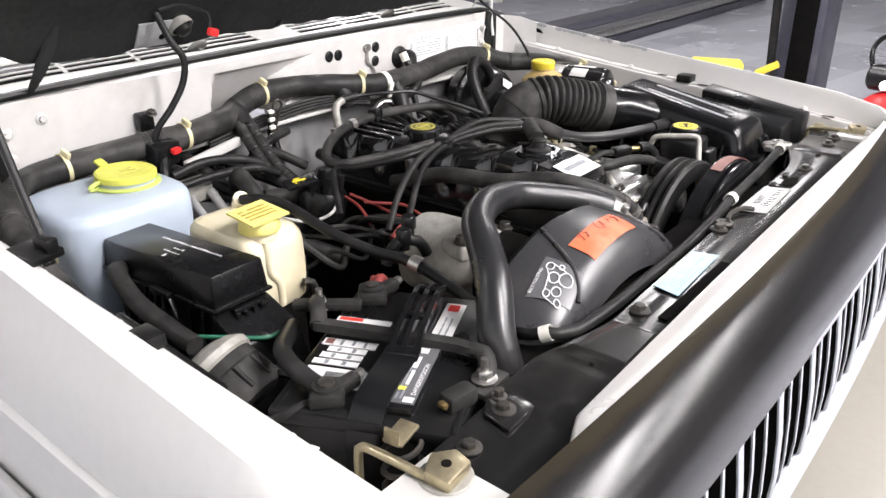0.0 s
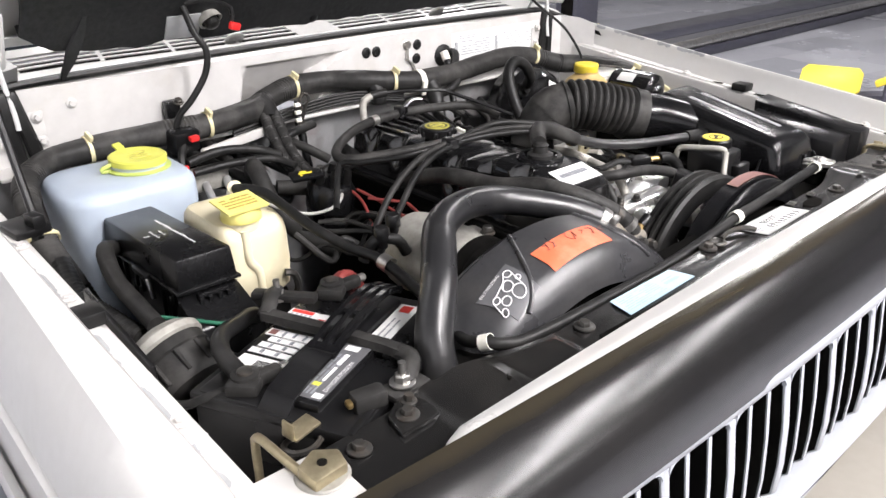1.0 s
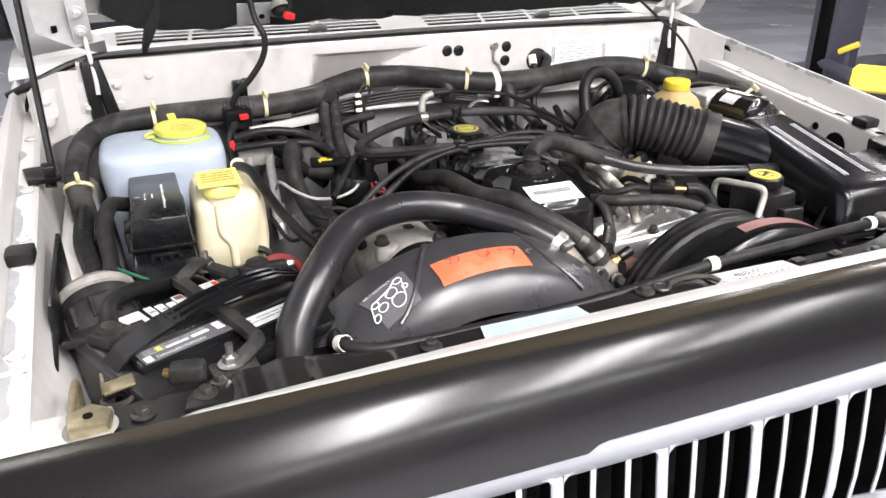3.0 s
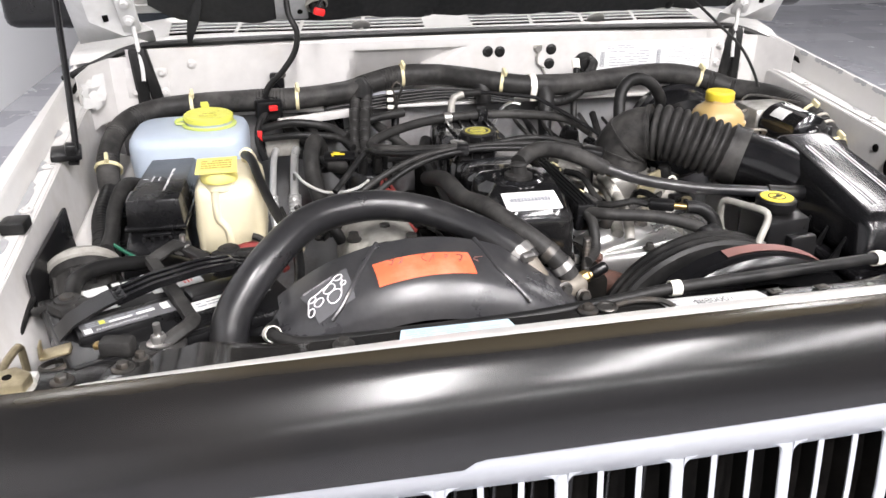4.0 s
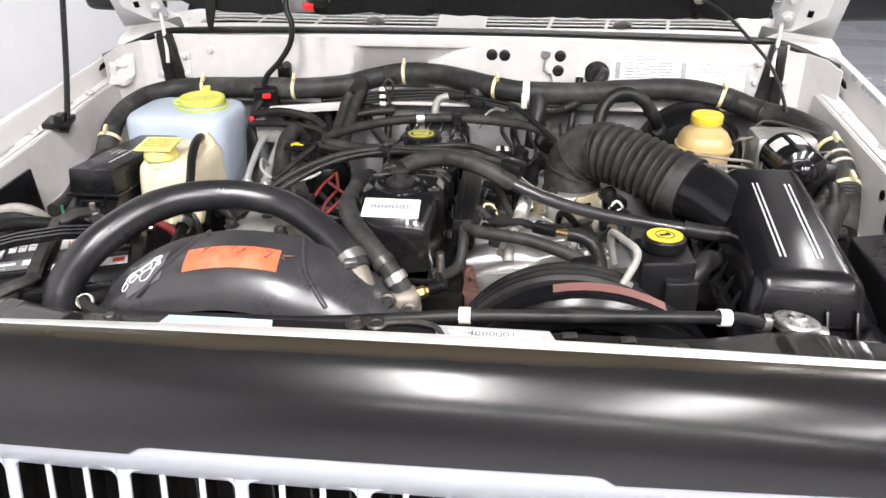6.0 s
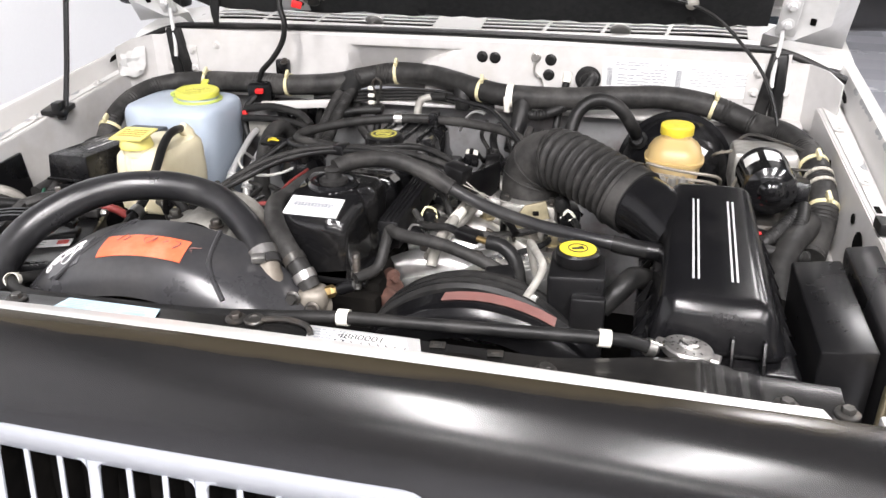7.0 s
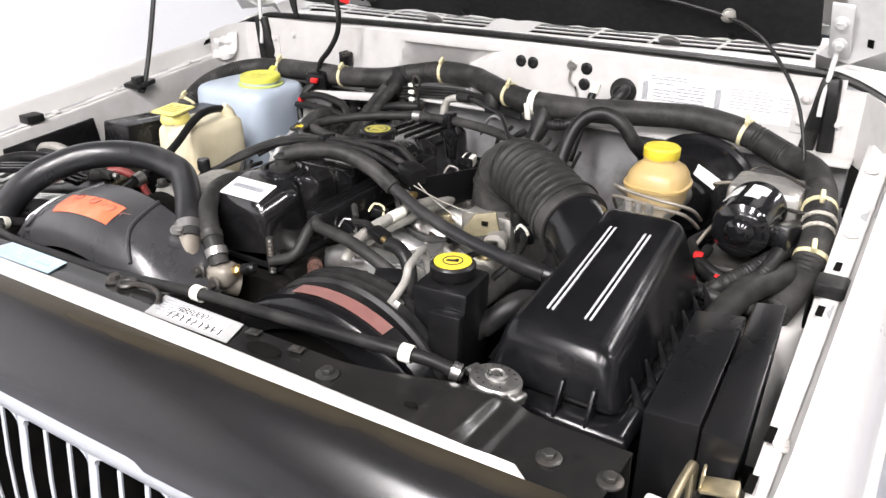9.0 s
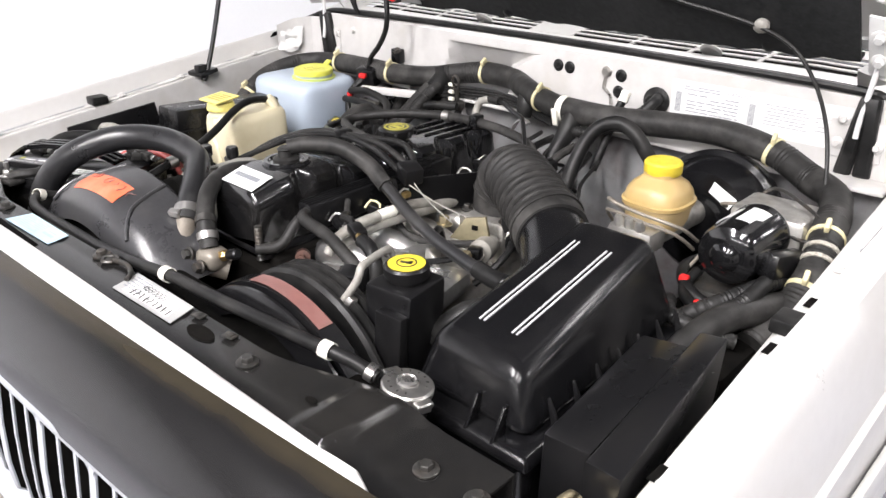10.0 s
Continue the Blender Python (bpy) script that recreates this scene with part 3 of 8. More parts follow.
# ---- the car's body ----
car = thing("car_body", (0, 0.9, 0.0), "white off-road car with its bonnet open", "car")
S = (-1, 1)
fender = {}
for s in S:
    fb = B()
    rows = []
    for i in range(-2, 27):
        y = -0.045 + i * 0.044 * (1 if i > 0 else 0.7)
        k = min(1, max(0, (y - 0.0) / 1.0))
        g = zg(y)
        nose = max(0.0, (0.05 - y) / 0.2)
        xo = 0.872 - 0.03 * nose ** 2
        up = 0.012 * max(0.0, min(1.0, (0.45 - y) / 0.3)) * (1 if s < 0 else 0.2) - 0.02 * nose - 0.5 * max(0.0, -0.05 - y)
        if s < 0:
            xi, xb, zo = xgut(s, y), 0.770 + 0.040 * max(0.0, y), 1.032 + 0.5 * (g - 1.006)
            prof = [(xi, g - 0.012), (xi, g - 0.002), (xi + 0.006, g), (xb - 0.001, g - 0.001), (xb + 0.002, g + 0.004), (xb + 0.004, g + 0.034), (xb + 0.009, g + 0.041),
                    (0.824, g + 0.037), (0.838, zo), (0.850, zo - 0.024), (0.862, 0.985), (0.868, 0.962), (0.869, 0.954), (0.876, 0.948),
                    (0.876, 0.912), (0.869, 0.906), (0.870, 0.78), (0.866, 0.62)]
        else:
            xi = xgut(s, y)
            prof = [(xi, g - 0.012), (xi, g - 0.002), (xi + 0.006, g), (0.797, g - 0.002), (0.801, g + 0.004), (0.804, g + 0.044 + up), (0.808, g + 0.053 + up),
                    (0.818, g + 0.052 + up), (0.838, g + 0.042 + up * 0.5), (0.853, g + 0.010), (0.862, g - 0.040), (0.868, g - 0.10), (0.869, g - 0.112), (0.876, g - 0.118),
                    (0.876, g - 0.15), (0.869, g - 0.156), (0.870, g - 0.28), (0.866, 0.62)]
        rows.append([V(s * (x - (0.872 - xo) * (x > 0.8)), y, z) for x, z in prof])
    grid(fb, rows)
    fender[s] = part("fender", thick(fb, 0.003), WHITE, car, "white front wing with a raised outer lip")
    gb = B()
    gut = [(y, xgut(s, y) + 0.0055, 0.767 + 0.040 * y if s < 0 else 0.796) for y in (0.0 + 0.05 * i for i in range(20))]
    rows = [[V(s * gi, y, zg(y) + 0.0025), V(s * (gi + go) / 2, y, zg(y) + 0.0020), V(s * go, y, zg(y) + 0.0016)] for y, gi, go in gut]
    grid(gb, rows)
    part("gutter", thick(gb, 0.0012), WORN, fender[s], "worn gutter paint with grey patches")
    pr = random.Random(7 + s)
    for y0, y1 in (((0.0, 0.11), (0.115, 0.20), (0.205, 0.31), (0.36, 0.50), (0.53, 0.58), (0.68, 0.72)) if s < 0 else ((0.34, 0.37), (0.60, 0.64))):
        pb = B()
        m_ = max(5, int((y1 - y0) / 0.0035))
        rows, drift = [], 0.0
        for i in range(m_ + 1):
            y = y0 + (y1 - y0) * i / m_
            w = min(1.0, i / 5, (m_ - i) / 7)
            w = w * (2 - w)
            c = 0.769 + 0.040 * y if s < 0 else 0.793
            drift = 0.8 * drift + pr.uniform(-0.0018, 0.0018)
            d = min(0.0125, max(0.001, (0.0105 + drift + 0.003 * math.sin(y * 43 + 2) + 0.002 * math.sin(y * 117)) * w))
            rows.append([V(s * (c - d), y, zg(y) + 0.0037), V(s * c, y, zg(y) + 0.0032)])
        grid(pb, rows)
        part("peeled_patch", thick(pb, 0.0005), PEEL, fender[s], "grey primer where the paint has peeled")
    ap = B()
    rows = []
    for i in range(22):
        y = -0.02 + i * 0.047
        wx = xgut(s, y) - 0.742
        k = min(1.0, max(0.0, (0.30 - y) / 0.08)) if s < 0 else 0.0
        rows.append([V(s * (0.7425 + wx), y, zg(y) - 0.004), V(s * (0.741 + wx), y, zg(y) - 0.016), V(s * (0.738 + wx - 0.008 * k), y, 0.965), V(s * (0.735 + wx - 0.022 * k), y, 0.945), V(s * (0.735 + wx - 0.034 * k), y, 0.90), V(s * (0.735 + wx - 0.034 * k), y, 0.62)])
    wx = 0.02
    grid(ap, rows)
    part("inner_wing", thick(ap, 0.003), WHITE_BAY, car, "grubby white inner wing panel")
    wh = B()
    hexa(wh, [(s * (0.735 + wx), 0.46, 0.62), (s * 0.60, 0.46, 0.62), (s * 0.62, 0.94, 0.62), (s * (0.735 + wx), 0.94, 0.62)],
         [(s * (0.735 + wx), 0.49, 0.945), (s * 0.695, 0.49, 0.915), (s * 0.70, 0.92, 0.965), (s * (0.735 + wx), 0.92, 0.985)], 0.018, 3)
    part("wheelhouse", wh, WHITE_BAY, car, "stamped white wheelhouse top")
    # side moulding and lower body
    part("side_moulding", box(B(), (s * 0.879, 0.45, 0.80), (0.012, 1.2, 0.05), 0.004), WHITE, car)
    for y, z in ((0.08, 0), (0.36, 0), (0.52, 0), (0.74, 0)):
        part("screw", hexbolt(B(), (s * (xgut(s, y) + 0.014), y + 0.03, zg(y + 0.03) + 0.003), (0, 0, 1), 0.006, 0.004, 0.010), WHITE_BAY, fender[s])
    # door pillar, mirror, front door stub
    part("front_door", box(B(), (s * 0.83, 1.65, 0.75), (0.08, 1.0, 0.6), 0.03), WHITE, car)
    mir = part("door_mirror", box(B(), (s * 0.90, 1.18, 1.27), (0.19, 0.07, 0.13), 0.025, (0, 0, s * 8), seg=3), BLACK, car, "black plastic door mirror")
    part("mirror_arm", box(B(), (s * 0.835, 1.2, 1.22), (0.08, 0.05, 0.04), 0.01), BLACK, mir)

# firewall with its recess
FY = 0.939
fw = B()
xs = [-0.70, -0.60, -0.45, -0.30] + [-0.262 + 0.008 * k for k in range(39)] + [0.1, 0.2, 0.35, 0.5, 0.62, 0.70]
zs = [1.06 + 0.005 * k for k in range(21)] + [1.163, 1.166, 1.169, 1.171, 1.173, 1.175, 1.181, 1.19]


def fwy(x, z):
    """Pressed recess: deeper towards the bottom, with a slanted right side."""
    left = (x + 0.236 + (1.170 - z) * 0.14) / 0.022
    right = (0.030 - (1.172 - z) * (1.9 if z > 1.13 else 0.4) - (0.044 if z <= 1.13 else 0.0) - x) / 0.020
    top = (1.174 - z) / 0.006
    k = min(1.0, max(0.0, min(left, right, top)))
    return FY + (0.006 + 0.75 * max(0.0, 1.172 - z)) * k * k * (3 - 2 * k)


grid(fw, [[V(x, fwy(x, z), z) for x in xs] for z in zs])
wallp = part("firewall", thick(fw, 0.003), WHITE_BAY, car, "stained white firewall with a pressed recess")
part("firewall_ledge", hexa(B(), [(-0.72, 0.885, 1.052), (0.735, 0.885, 1.052), (0.735, 0.957, 1.056), (-0.72, 0.957, 1.056)],
                            [(-0.72, 0.885, 1.060), (0.735, 0.885, 1.060), (0.735, 0.957, 1.064), (-0.72, 0.957, 1.064)], 0.003), WHITE_BAY, car)
part("lower_firewall", box(B(), (0.0, 0.93, 0.80), (1.46, 0.02, 0.50), 0.002), BULKHEAD, car, "grubby lower firewall, its white-grey paint darkened for shade")
for s in S:
    sp = B()
    grid(sp, [[V(s * 0.70, FY, z), V(s * 0.735, 0.930, z), V(s * 0.765, 0.89, z - 0.005), V(s * 0.785, 0.85, z - 0.02)] for z in (1.05, 1.09, 1.13, 1.175)])
    part("bulkhead_corner", thick(sp, 0.003), WHITE_BAY, car)
for x, z in ((0.076, 1.158), (0.104, 1.157), (0.225, 1.158), (0.222, 1.126)):
    g = part("rubber_plug", lathe(B(), (x, FY - 0.001, z), (0, -1, 0), [(0.012, 0), (0.0125, 0.003), (0.010, 0.005), (0.006, 0.0055), (0.005, 0.004)], 20), RUBBER, wallp)
part("ground_bolt", hexbolt(B(), (0.193, FY - 0.002, 1.162), (0, -1, 0), 0.009, 0.009, 0.011), STEEL, wallp)
part("ground_strap", tube(B(), [(0.193, FY - 0.006, 1.155), (0.191, FY - 0.008, 1.13), (0.205, FY - 0.006, 1.118), (0.212, FY - 0.01, 1.10)], 0.006, 6, flat=0.4), STEEL, wallp)
part("grommet", lathe(B(), (0.306, FY - 0.001, 1.122), (0, -1, 0), [(0.027, 0), (0.027, 0.005), (0.022, 0.009), (0.016, 0.014), (0.014, 0.022)], 28), RUBBER, wallp, "large black cable grommet")
for x, z in ((-0.57, 1.155), (-0.632, 1.141), (-0.631, 1.099), (-0.690, 1.101), (0.642, 1.152), (0.638, 1.112), (0.698, 1.115)):
    part("bolt", hexbolt(B(), (x, FY - (0.006 if abs(x) > 0.6 else 0.002), z), (0, -1, 0), 0.006, 0.006, 0.010), WHITE_BAY, wallp)

# cowl with its vents
def cowl_z(y):
    return 1.203 + (y - 0.985) * 0.181 if y > 0.985 else 1.203 - (0.985 - y) * 0.45


def cowl_pt(x, y, h=0.0):
    return V(x, y + 0.03 * (abs(x) / 0.75) ** 3, cowl_z(y) - 0.03 * max(0, abs(x) - 0.6) / 0.2 + h)


COWL_X = (-0.83, -0.76, -0.70, -0.66, -0.63, -0.5, -0.35, -0.2, -0.055, 0.055, 0.2, 0.35, 0.5, 0.63, 0.66, 0.70, 0.76, 0.83)
cw = B()
grid(cw, [[cowl_pt(x, y) + V(0, 0, dz) for y, dz in ((0.958, -0.006), (0.962, 0.0), (0.972, 0.0), (0.985, 0), (1.003, 0))] for x in COWL_X])
cowl = part("cowl_panel", thick(cw, 0.003), WHITE, car, "white cowl panel with louvre slots")
cw = B()
grid(cw, [[cowl_pt(x, y) + V(0, 0, dz) for y, dz in ((1.084, 0), (1.13, -0.002), (1.16, -0.016))] for x in COWL_X])
part("rear_panel", thick(cw, 0.003), WHITE, cowl)
for x0, x1 in ((-0.83, -0.622), (-0.056, 0.056), (0.622, 0.83)):
    cw = B()
    grid(cw, [[cowl_pt(x0 + (x1 - x0) * i / 6, y, 0.0004) for y in (1.002, 1.03, 1.06, 1.085)] for i in range(7)])
    part("plain_panel", thick(cw, 0.003), WHITE, cowl)
# The dark below the open louvres is drawn as a near-black pan.
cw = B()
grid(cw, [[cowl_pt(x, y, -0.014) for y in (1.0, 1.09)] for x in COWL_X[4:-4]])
part("vent_pan", thick(cw, 0.002), CAVITY, cowl, "near-black pan for the shade under the louvres")
for x0, x1 in ((-0.622, -0.056), (0.056, 0.622)):
    for r in range(3):
        y, cw = 1.0225 + 0.0205 * r, B()
        grid(cw, [[cowl_pt(x0 + (x1 - x0) * i / 8, y + dy) for dy in (-0.0042, 0.0042)] for i in range(9)])
        part("louvre", thick(cw, 0.002), WHITE, cowl)
    for px in ((-0.478, -0.340, -0.202) if x0 < 0 else (0.196, 0.322, 0.456)):
        cw = B()
        grid(cw, [[cowl_pt(px + dx + 0.012 * (y - 1.0) / 0.08, y, 0.0003) for dx in (-0.004, 0.004)] for y in (1.002, 1.03, 1.06, 1.085)])
        part("louvre_post", thick(cw, 0.002), WHITE, cowl)
part("washer_cover", cyl(B(), (-0.20, 1.02, 1.208), (-0.20, 1.025, 1.214), 0.022, 18, 0.003), WHITE, cowl)
part("washer_cover", cyl(B(), (0.36, 1.02, 1.208), (0.36, 1.025, 1.214), 0.022, 18, 0.003), WHITE, cowl)
part("bonnet_seal", tube(B(), [(-0.83, 0.93, 1.135), (-0.77, 0.935, 1.16), (-0.70, 0.955, 1.186), (-0.62, 0.962, 1.195), (-0.3, 0.963, 1.200), (0, 0.963, 1.202), (0.3, 0.963, 1.200), (0.62, 0.962, 1.195), (0.70, 0.955, 1.186), (0.77, 0.935, 1.16), (0.83, 0.93, 1.135)], 0.0075, 8), RUBBER, car, "black rubber bonnet seal")
ws = B()
grid(ws, [[V(x, 1.17, 1.21), V(x, 1.70, 1.62)] for x in (-0.72, 0, 0.72)])
part("windscreen", thick(ws, 0.006), WINDGLASS, car)
part("roof", box(B(), (0, 2.5, 1.66), (1.35, 1.7, 0.06), 0.02), WHITE, car)
# Near-black pans close the bay from below, so its depths stay dark.
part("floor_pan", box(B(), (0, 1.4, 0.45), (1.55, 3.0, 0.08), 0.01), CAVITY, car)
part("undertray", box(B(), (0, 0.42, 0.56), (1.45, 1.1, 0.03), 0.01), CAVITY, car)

for s in S:
    cr, cf = random.Random(21 + s), B()
    grid(cf, [[V(s * (0.780 - 0.008 * k + cr.uniform(-0.004, 0.004)), 0.862 + 0.012 * k - 0.02 * v + cr.uniform(-0.005, 0.005), 1.146 - 0.060 * v + cr.uniform(-0.004, 0.004)) for k in range(5)] for v in (0, 0.15, 0.3, 0.45, 0.6, 0.75, 0.9, 1.0)])
    if s < 0:
        part("seal_flap", thick(cf, 0.003), HOODGREY, car, "crumpled white sealing flap", 20)
    # Near-black block drawn for the shade in the corner gap.
    part("corner_slit", hexa(B(), [(s * 0.786, 0.83, 1.125), (s * 0.791, 0.83, 1.125), (s * 0.791, 0.915, 1.138), (s * 0.786, 0.915, 1.138)], [(s * 0.786, 0.84, 1.136), (s * 0.791, 0.84, 1.136), (s * 0.791, 0.915, 1.15), (s * 0.786, 0.915, 1.15)], 0.001), CAVITY, car)

# hinge arms and their black gaiters
for s in S:
    h = part("hinge_arm", tube(B(), [(s * 0.668, 0.916, 1.128), (s * 0.668, 0.921, 1.160), (s * 0.672, 0.926, 1.205), (s * 0.676, 0.930, 1.262), (s * 0.680, 0.918, 1.300), (s * 0.684, 0.893, 1.335), (s * 0.666, 0.880, 1.345)], 0.0044, 8), HOODGREY, car, "grey steel bonnet hinge arm")
    for xt, xb in (((-0.682, -0.674), (-0.666, -0.643)) if s < 0 else ((0.670, 0.655), (0.682, 0.685))):
        g = part("gaiter", loft(B(), [[V(x + dx, FY - 0.0015 - d * dy, z) for dx, dy in ((-w, 0), (-w, 0.7), (-w * 0.6, 1), (w * 0.6, 1), (w, 0.7), (w, 0))] for x, z, w, d in ((xb, 1.060, 0.0125, 0.006), (xb, 1.066, 0.013, 0.013), (xb + (xt - xb) * 0.5, 1.125, 0.012, 0.016), (xt, 1.186, 0.0105, 0.018), (xt, 1.192, 0.009, 0.014))]), RUBBER, h, "black rubber gaiter strip")
    part("hinge_plate", box(B(), (s * 0.664, FY - 0.0045, 1.120), (0.085, 0.003, 0.062), 0.0008), WHITE_BAY, car)

# header panel: white strip, black nose, grille frame
def span(x0, x1, n):
    return [x0 + (x1 - x0) * i / n for i in range(n + 1)]


hd = B()
rows = []
for x in span(-0.76, 0.76, 76):
    y, z = nose_top(x)
    e = min(1.0, max(0.0, min(x + 0.61, 0.64 - x) / 0.03))
    e = e * (2 - e)
    ry, rz = strip_rear(x)
    w = 0.008 + max(0.004, ry - y - 0.008) * e
    z -= 0.012 * (1 - e)
    rz = z - 0.003 + (rz - z + 0.003) * e
    rows.append([V(x, y + w + 0.002, 0.985), V(x, y + w + 0.002, rz - 0.005), V(x, y + w, rz - 0.0012), V(x, y + w * 0.9, rz), V(x, y + w * 0.5, (rz + z) / 2 + 0.0012), V(x, y + 0.001, z - 0.0010), V(x, y - 0.006, z - 0.0025)])
grid(hd, rows)
header = part("header_strip", thick(hd, 0.003), WHITE, car, "white header panel edge behind the black nose")
nb = B()
rows = []
for x in span(-0.90, 0.90, 150):
    (ty, tz), (by, bz) = nose_top(x), nose_low(x)
    lift = 0.010 * max(0.0, min(1.0, min(x + 0.215, 0.275 - x) / 0.014))
    r = [V(x, ty + 0.004, tz - 0.006), V(x, ty + 0.001, tz + 0.0015)]
    for k in range(1, 13):
        t = k / 12 * math.pi / 2
        r.append(V(x, ty + (by - ty) * math.sin(t) ** 1.05, bz + (tz + 0.002 - bz) * math.cos(t) ** 0.95 + lift * max(0.0, (k - 10) / 2)))
    r.append(V(x, by + 0.006, bz + lift - 0.006))
    rows.append(r)
grid(nb, rows)
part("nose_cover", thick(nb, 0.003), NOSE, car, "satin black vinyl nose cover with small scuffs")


def across(prof, x0, x1, n=48):
    """A sheet along the nose: prof gives (setback from the nose's lower line, height)."""
    bm = B()
    grid(bm, [[V(x, nose_low(x)[0] + dy, z) for dy, z in prof] for x in span(x0, x1, n)])
    return thick(bm, 0.003)


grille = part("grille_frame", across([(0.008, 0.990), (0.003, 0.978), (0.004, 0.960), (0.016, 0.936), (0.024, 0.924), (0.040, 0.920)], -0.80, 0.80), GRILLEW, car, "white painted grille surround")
GP, GW, G0 = 0.1315, 0.0145, -0.1070
posts = [G0 + GP * k for k in range(-4, 6)]
for px in posts:
    w, pb, bb, y0 = GW, B(), B(), nose_low(px)[0]
    rail_line = ((0.932, 0.018), (0.86, 0.008), (0.80, 0.004), (0.753, 0.006), (0.713, 0.045))
    loft(pb, [[V(px + dx, y0 + yy + dy, z) for dx, dy in ((-w / 2, 0.004), (-w / 2, 0.0015), (-w / 2 + 0.002, 0), (w / 2 - 0.002, 0), (w / 2, 0.0015), (w / 2, 0.004))] for z, yy in rail_line])
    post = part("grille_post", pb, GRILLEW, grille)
    # Added near-black web, so the post shows only its white front.
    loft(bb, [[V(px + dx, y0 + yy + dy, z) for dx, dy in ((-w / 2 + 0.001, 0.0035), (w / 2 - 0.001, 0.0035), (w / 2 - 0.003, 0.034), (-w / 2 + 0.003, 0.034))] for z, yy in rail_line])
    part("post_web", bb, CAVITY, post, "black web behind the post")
    for d in S:
        fb_ = B()
        arc = [(0, 0.006), (0.015, 0.006), (0.015, 0)] + [(0.015 - 0.015 * math.sin(a), -0.015 + 0.015 * math.cos(a)) for a in (k * math.pi / 10 for k in range(1, 5))] + [(0, -0.015)]
        loft(fb_, [[V(px + d * (w / 2 - 0.001 + ax), y0 + yy, 0.9345 + az) for ax, az in arc] for yy in (0.0165, 0.0225)])
        part("corner_fillet", fb_, GRILLEW, post)
for a, b in zip(posts, posts[1:]):
    for t in (1 / 3, 2 / 3):
        x, pb = a + (b - a) * t, B()
        y0 = nose_low(x)[0]
        rail_line = ((0.928, 0.020), (0.86, 0.012), (0.80, 0.008), (0.758, 0.009), (0.718, 0.046))
        loft(pb, [[V(x + dx, y0 + yy + dy, z) for dx, dy in ((-0.003, 0.0025), (-0.0034, 0), (0.0034, 0), (0.003, 0.0025))] for z, yy in rail_line])
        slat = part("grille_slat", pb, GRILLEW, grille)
        # Added near-black web, so the slat shows only its white front.
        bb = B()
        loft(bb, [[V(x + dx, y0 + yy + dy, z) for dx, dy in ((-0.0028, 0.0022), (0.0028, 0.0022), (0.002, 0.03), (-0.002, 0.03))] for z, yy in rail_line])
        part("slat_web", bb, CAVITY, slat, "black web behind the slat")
    for t in (0.17, 0.5, 0.83):
        x = a + (b - a) * t
        part("mesh_rib", box(B(), (x, nose_low(x)[0] + 0.052, 0.84), (0.004, 0.012, 0.22), 0.001), BLACK, grille)
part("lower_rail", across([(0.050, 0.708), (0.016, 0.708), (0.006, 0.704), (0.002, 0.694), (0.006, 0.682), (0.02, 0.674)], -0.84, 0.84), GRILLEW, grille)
# Near-black sheet stands for the shaded space behind the openings.
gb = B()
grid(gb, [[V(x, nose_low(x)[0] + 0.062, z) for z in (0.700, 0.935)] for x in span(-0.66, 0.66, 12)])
part("grille_backing", thick(gb, 0.004), CAVITY, car, "near-black sheet for the shaded space behind the grille")
for s in S:
    hl = part("headlamp", box(B(), (s * 0.645 - 0.02, -0.115, 0.855), (0.23, 0.05, 0.145), 0.012), CHROME, car, "rectangular headlamp with a chrome bezel")
    part("lens", box(B(), (s * 0.645 - 0.02, -0.138, 0.855), (0.20, 0.02, 0.12), 0.008), GLASS, hl)
    cx = 0.662 if s < 0 else 0.702
    part("corner_cap", hexa(B(), [(s * cx, -0.106, 0.98), (s * 0.80, -0.106, 0.98), (s * 0.80, 0.012, 0.98), (s * cx, 0.012, 0.98)],
                            [(s * cx, -0.106, 0.995), (s * 0.80, -0.106, 0.995), (s * 0.80, 0.012, 0.998), (s * cx, 0.012, 0.998)], 0.004), WHITE, car, "white corner plate under the bonnet stop")
    for wy in (0.55,):
        wl = part("wheel", lathe(B(), (s * 0.64, wy, 0.36), (s, 0, 0), [(0.2, 0), (0.34, 0.0), (0.36, 0.03), (0.36, 0.16), (0.34, 0.19), (0.2, 0.19)], 40), TYRE, car)
bp = B()
grid(bp, [[V(x, y + 0.12 * x * x, z) for y, z in ((-0.20, 0.66), (-0.30, 0.665), (-0.33, 0.655), (-0.335, 0.57), (-0.30, 0.55))] for x in (-0.86, -0.6, -0.3, 0, 0.3, 0.6, 0.86)])
part("front_bumper", thick(bp, 0.004), BEIGE, car, "beige-grey painted front bumper")

# rubber bonnet buffers on the gutters
for s, y in ((-1, 0.332), (1, 0.397)):
    pb, bx = B(), 0.774 if s < 0 else 0.789
    box(pb, (s * (bx - 0.006), y, zg(y) + 0.010), (0.034, 0.038, 0.018), 0.003)
    box(pb, (s * (bx + 0.006), y, zg(y) + 0.011), (0.018, 0.036, 0.016), 0.005, (0, s * 12, 0))
    solo("bonnet_buffer", pb, RUBBER, "black rubber bonnet buffer clipped to the wing gutter", "buffer", "bonnet buffers")
# Near-black patches with the slots' shade in their colour.
for y in (0.05, 0.12, 0.35, 0.46):
    part("slot", box(B(), (0.781, y, zg(y) + 0.0035), (0.008, 0.026, 0.001), 0), CAVITY, fender[1])
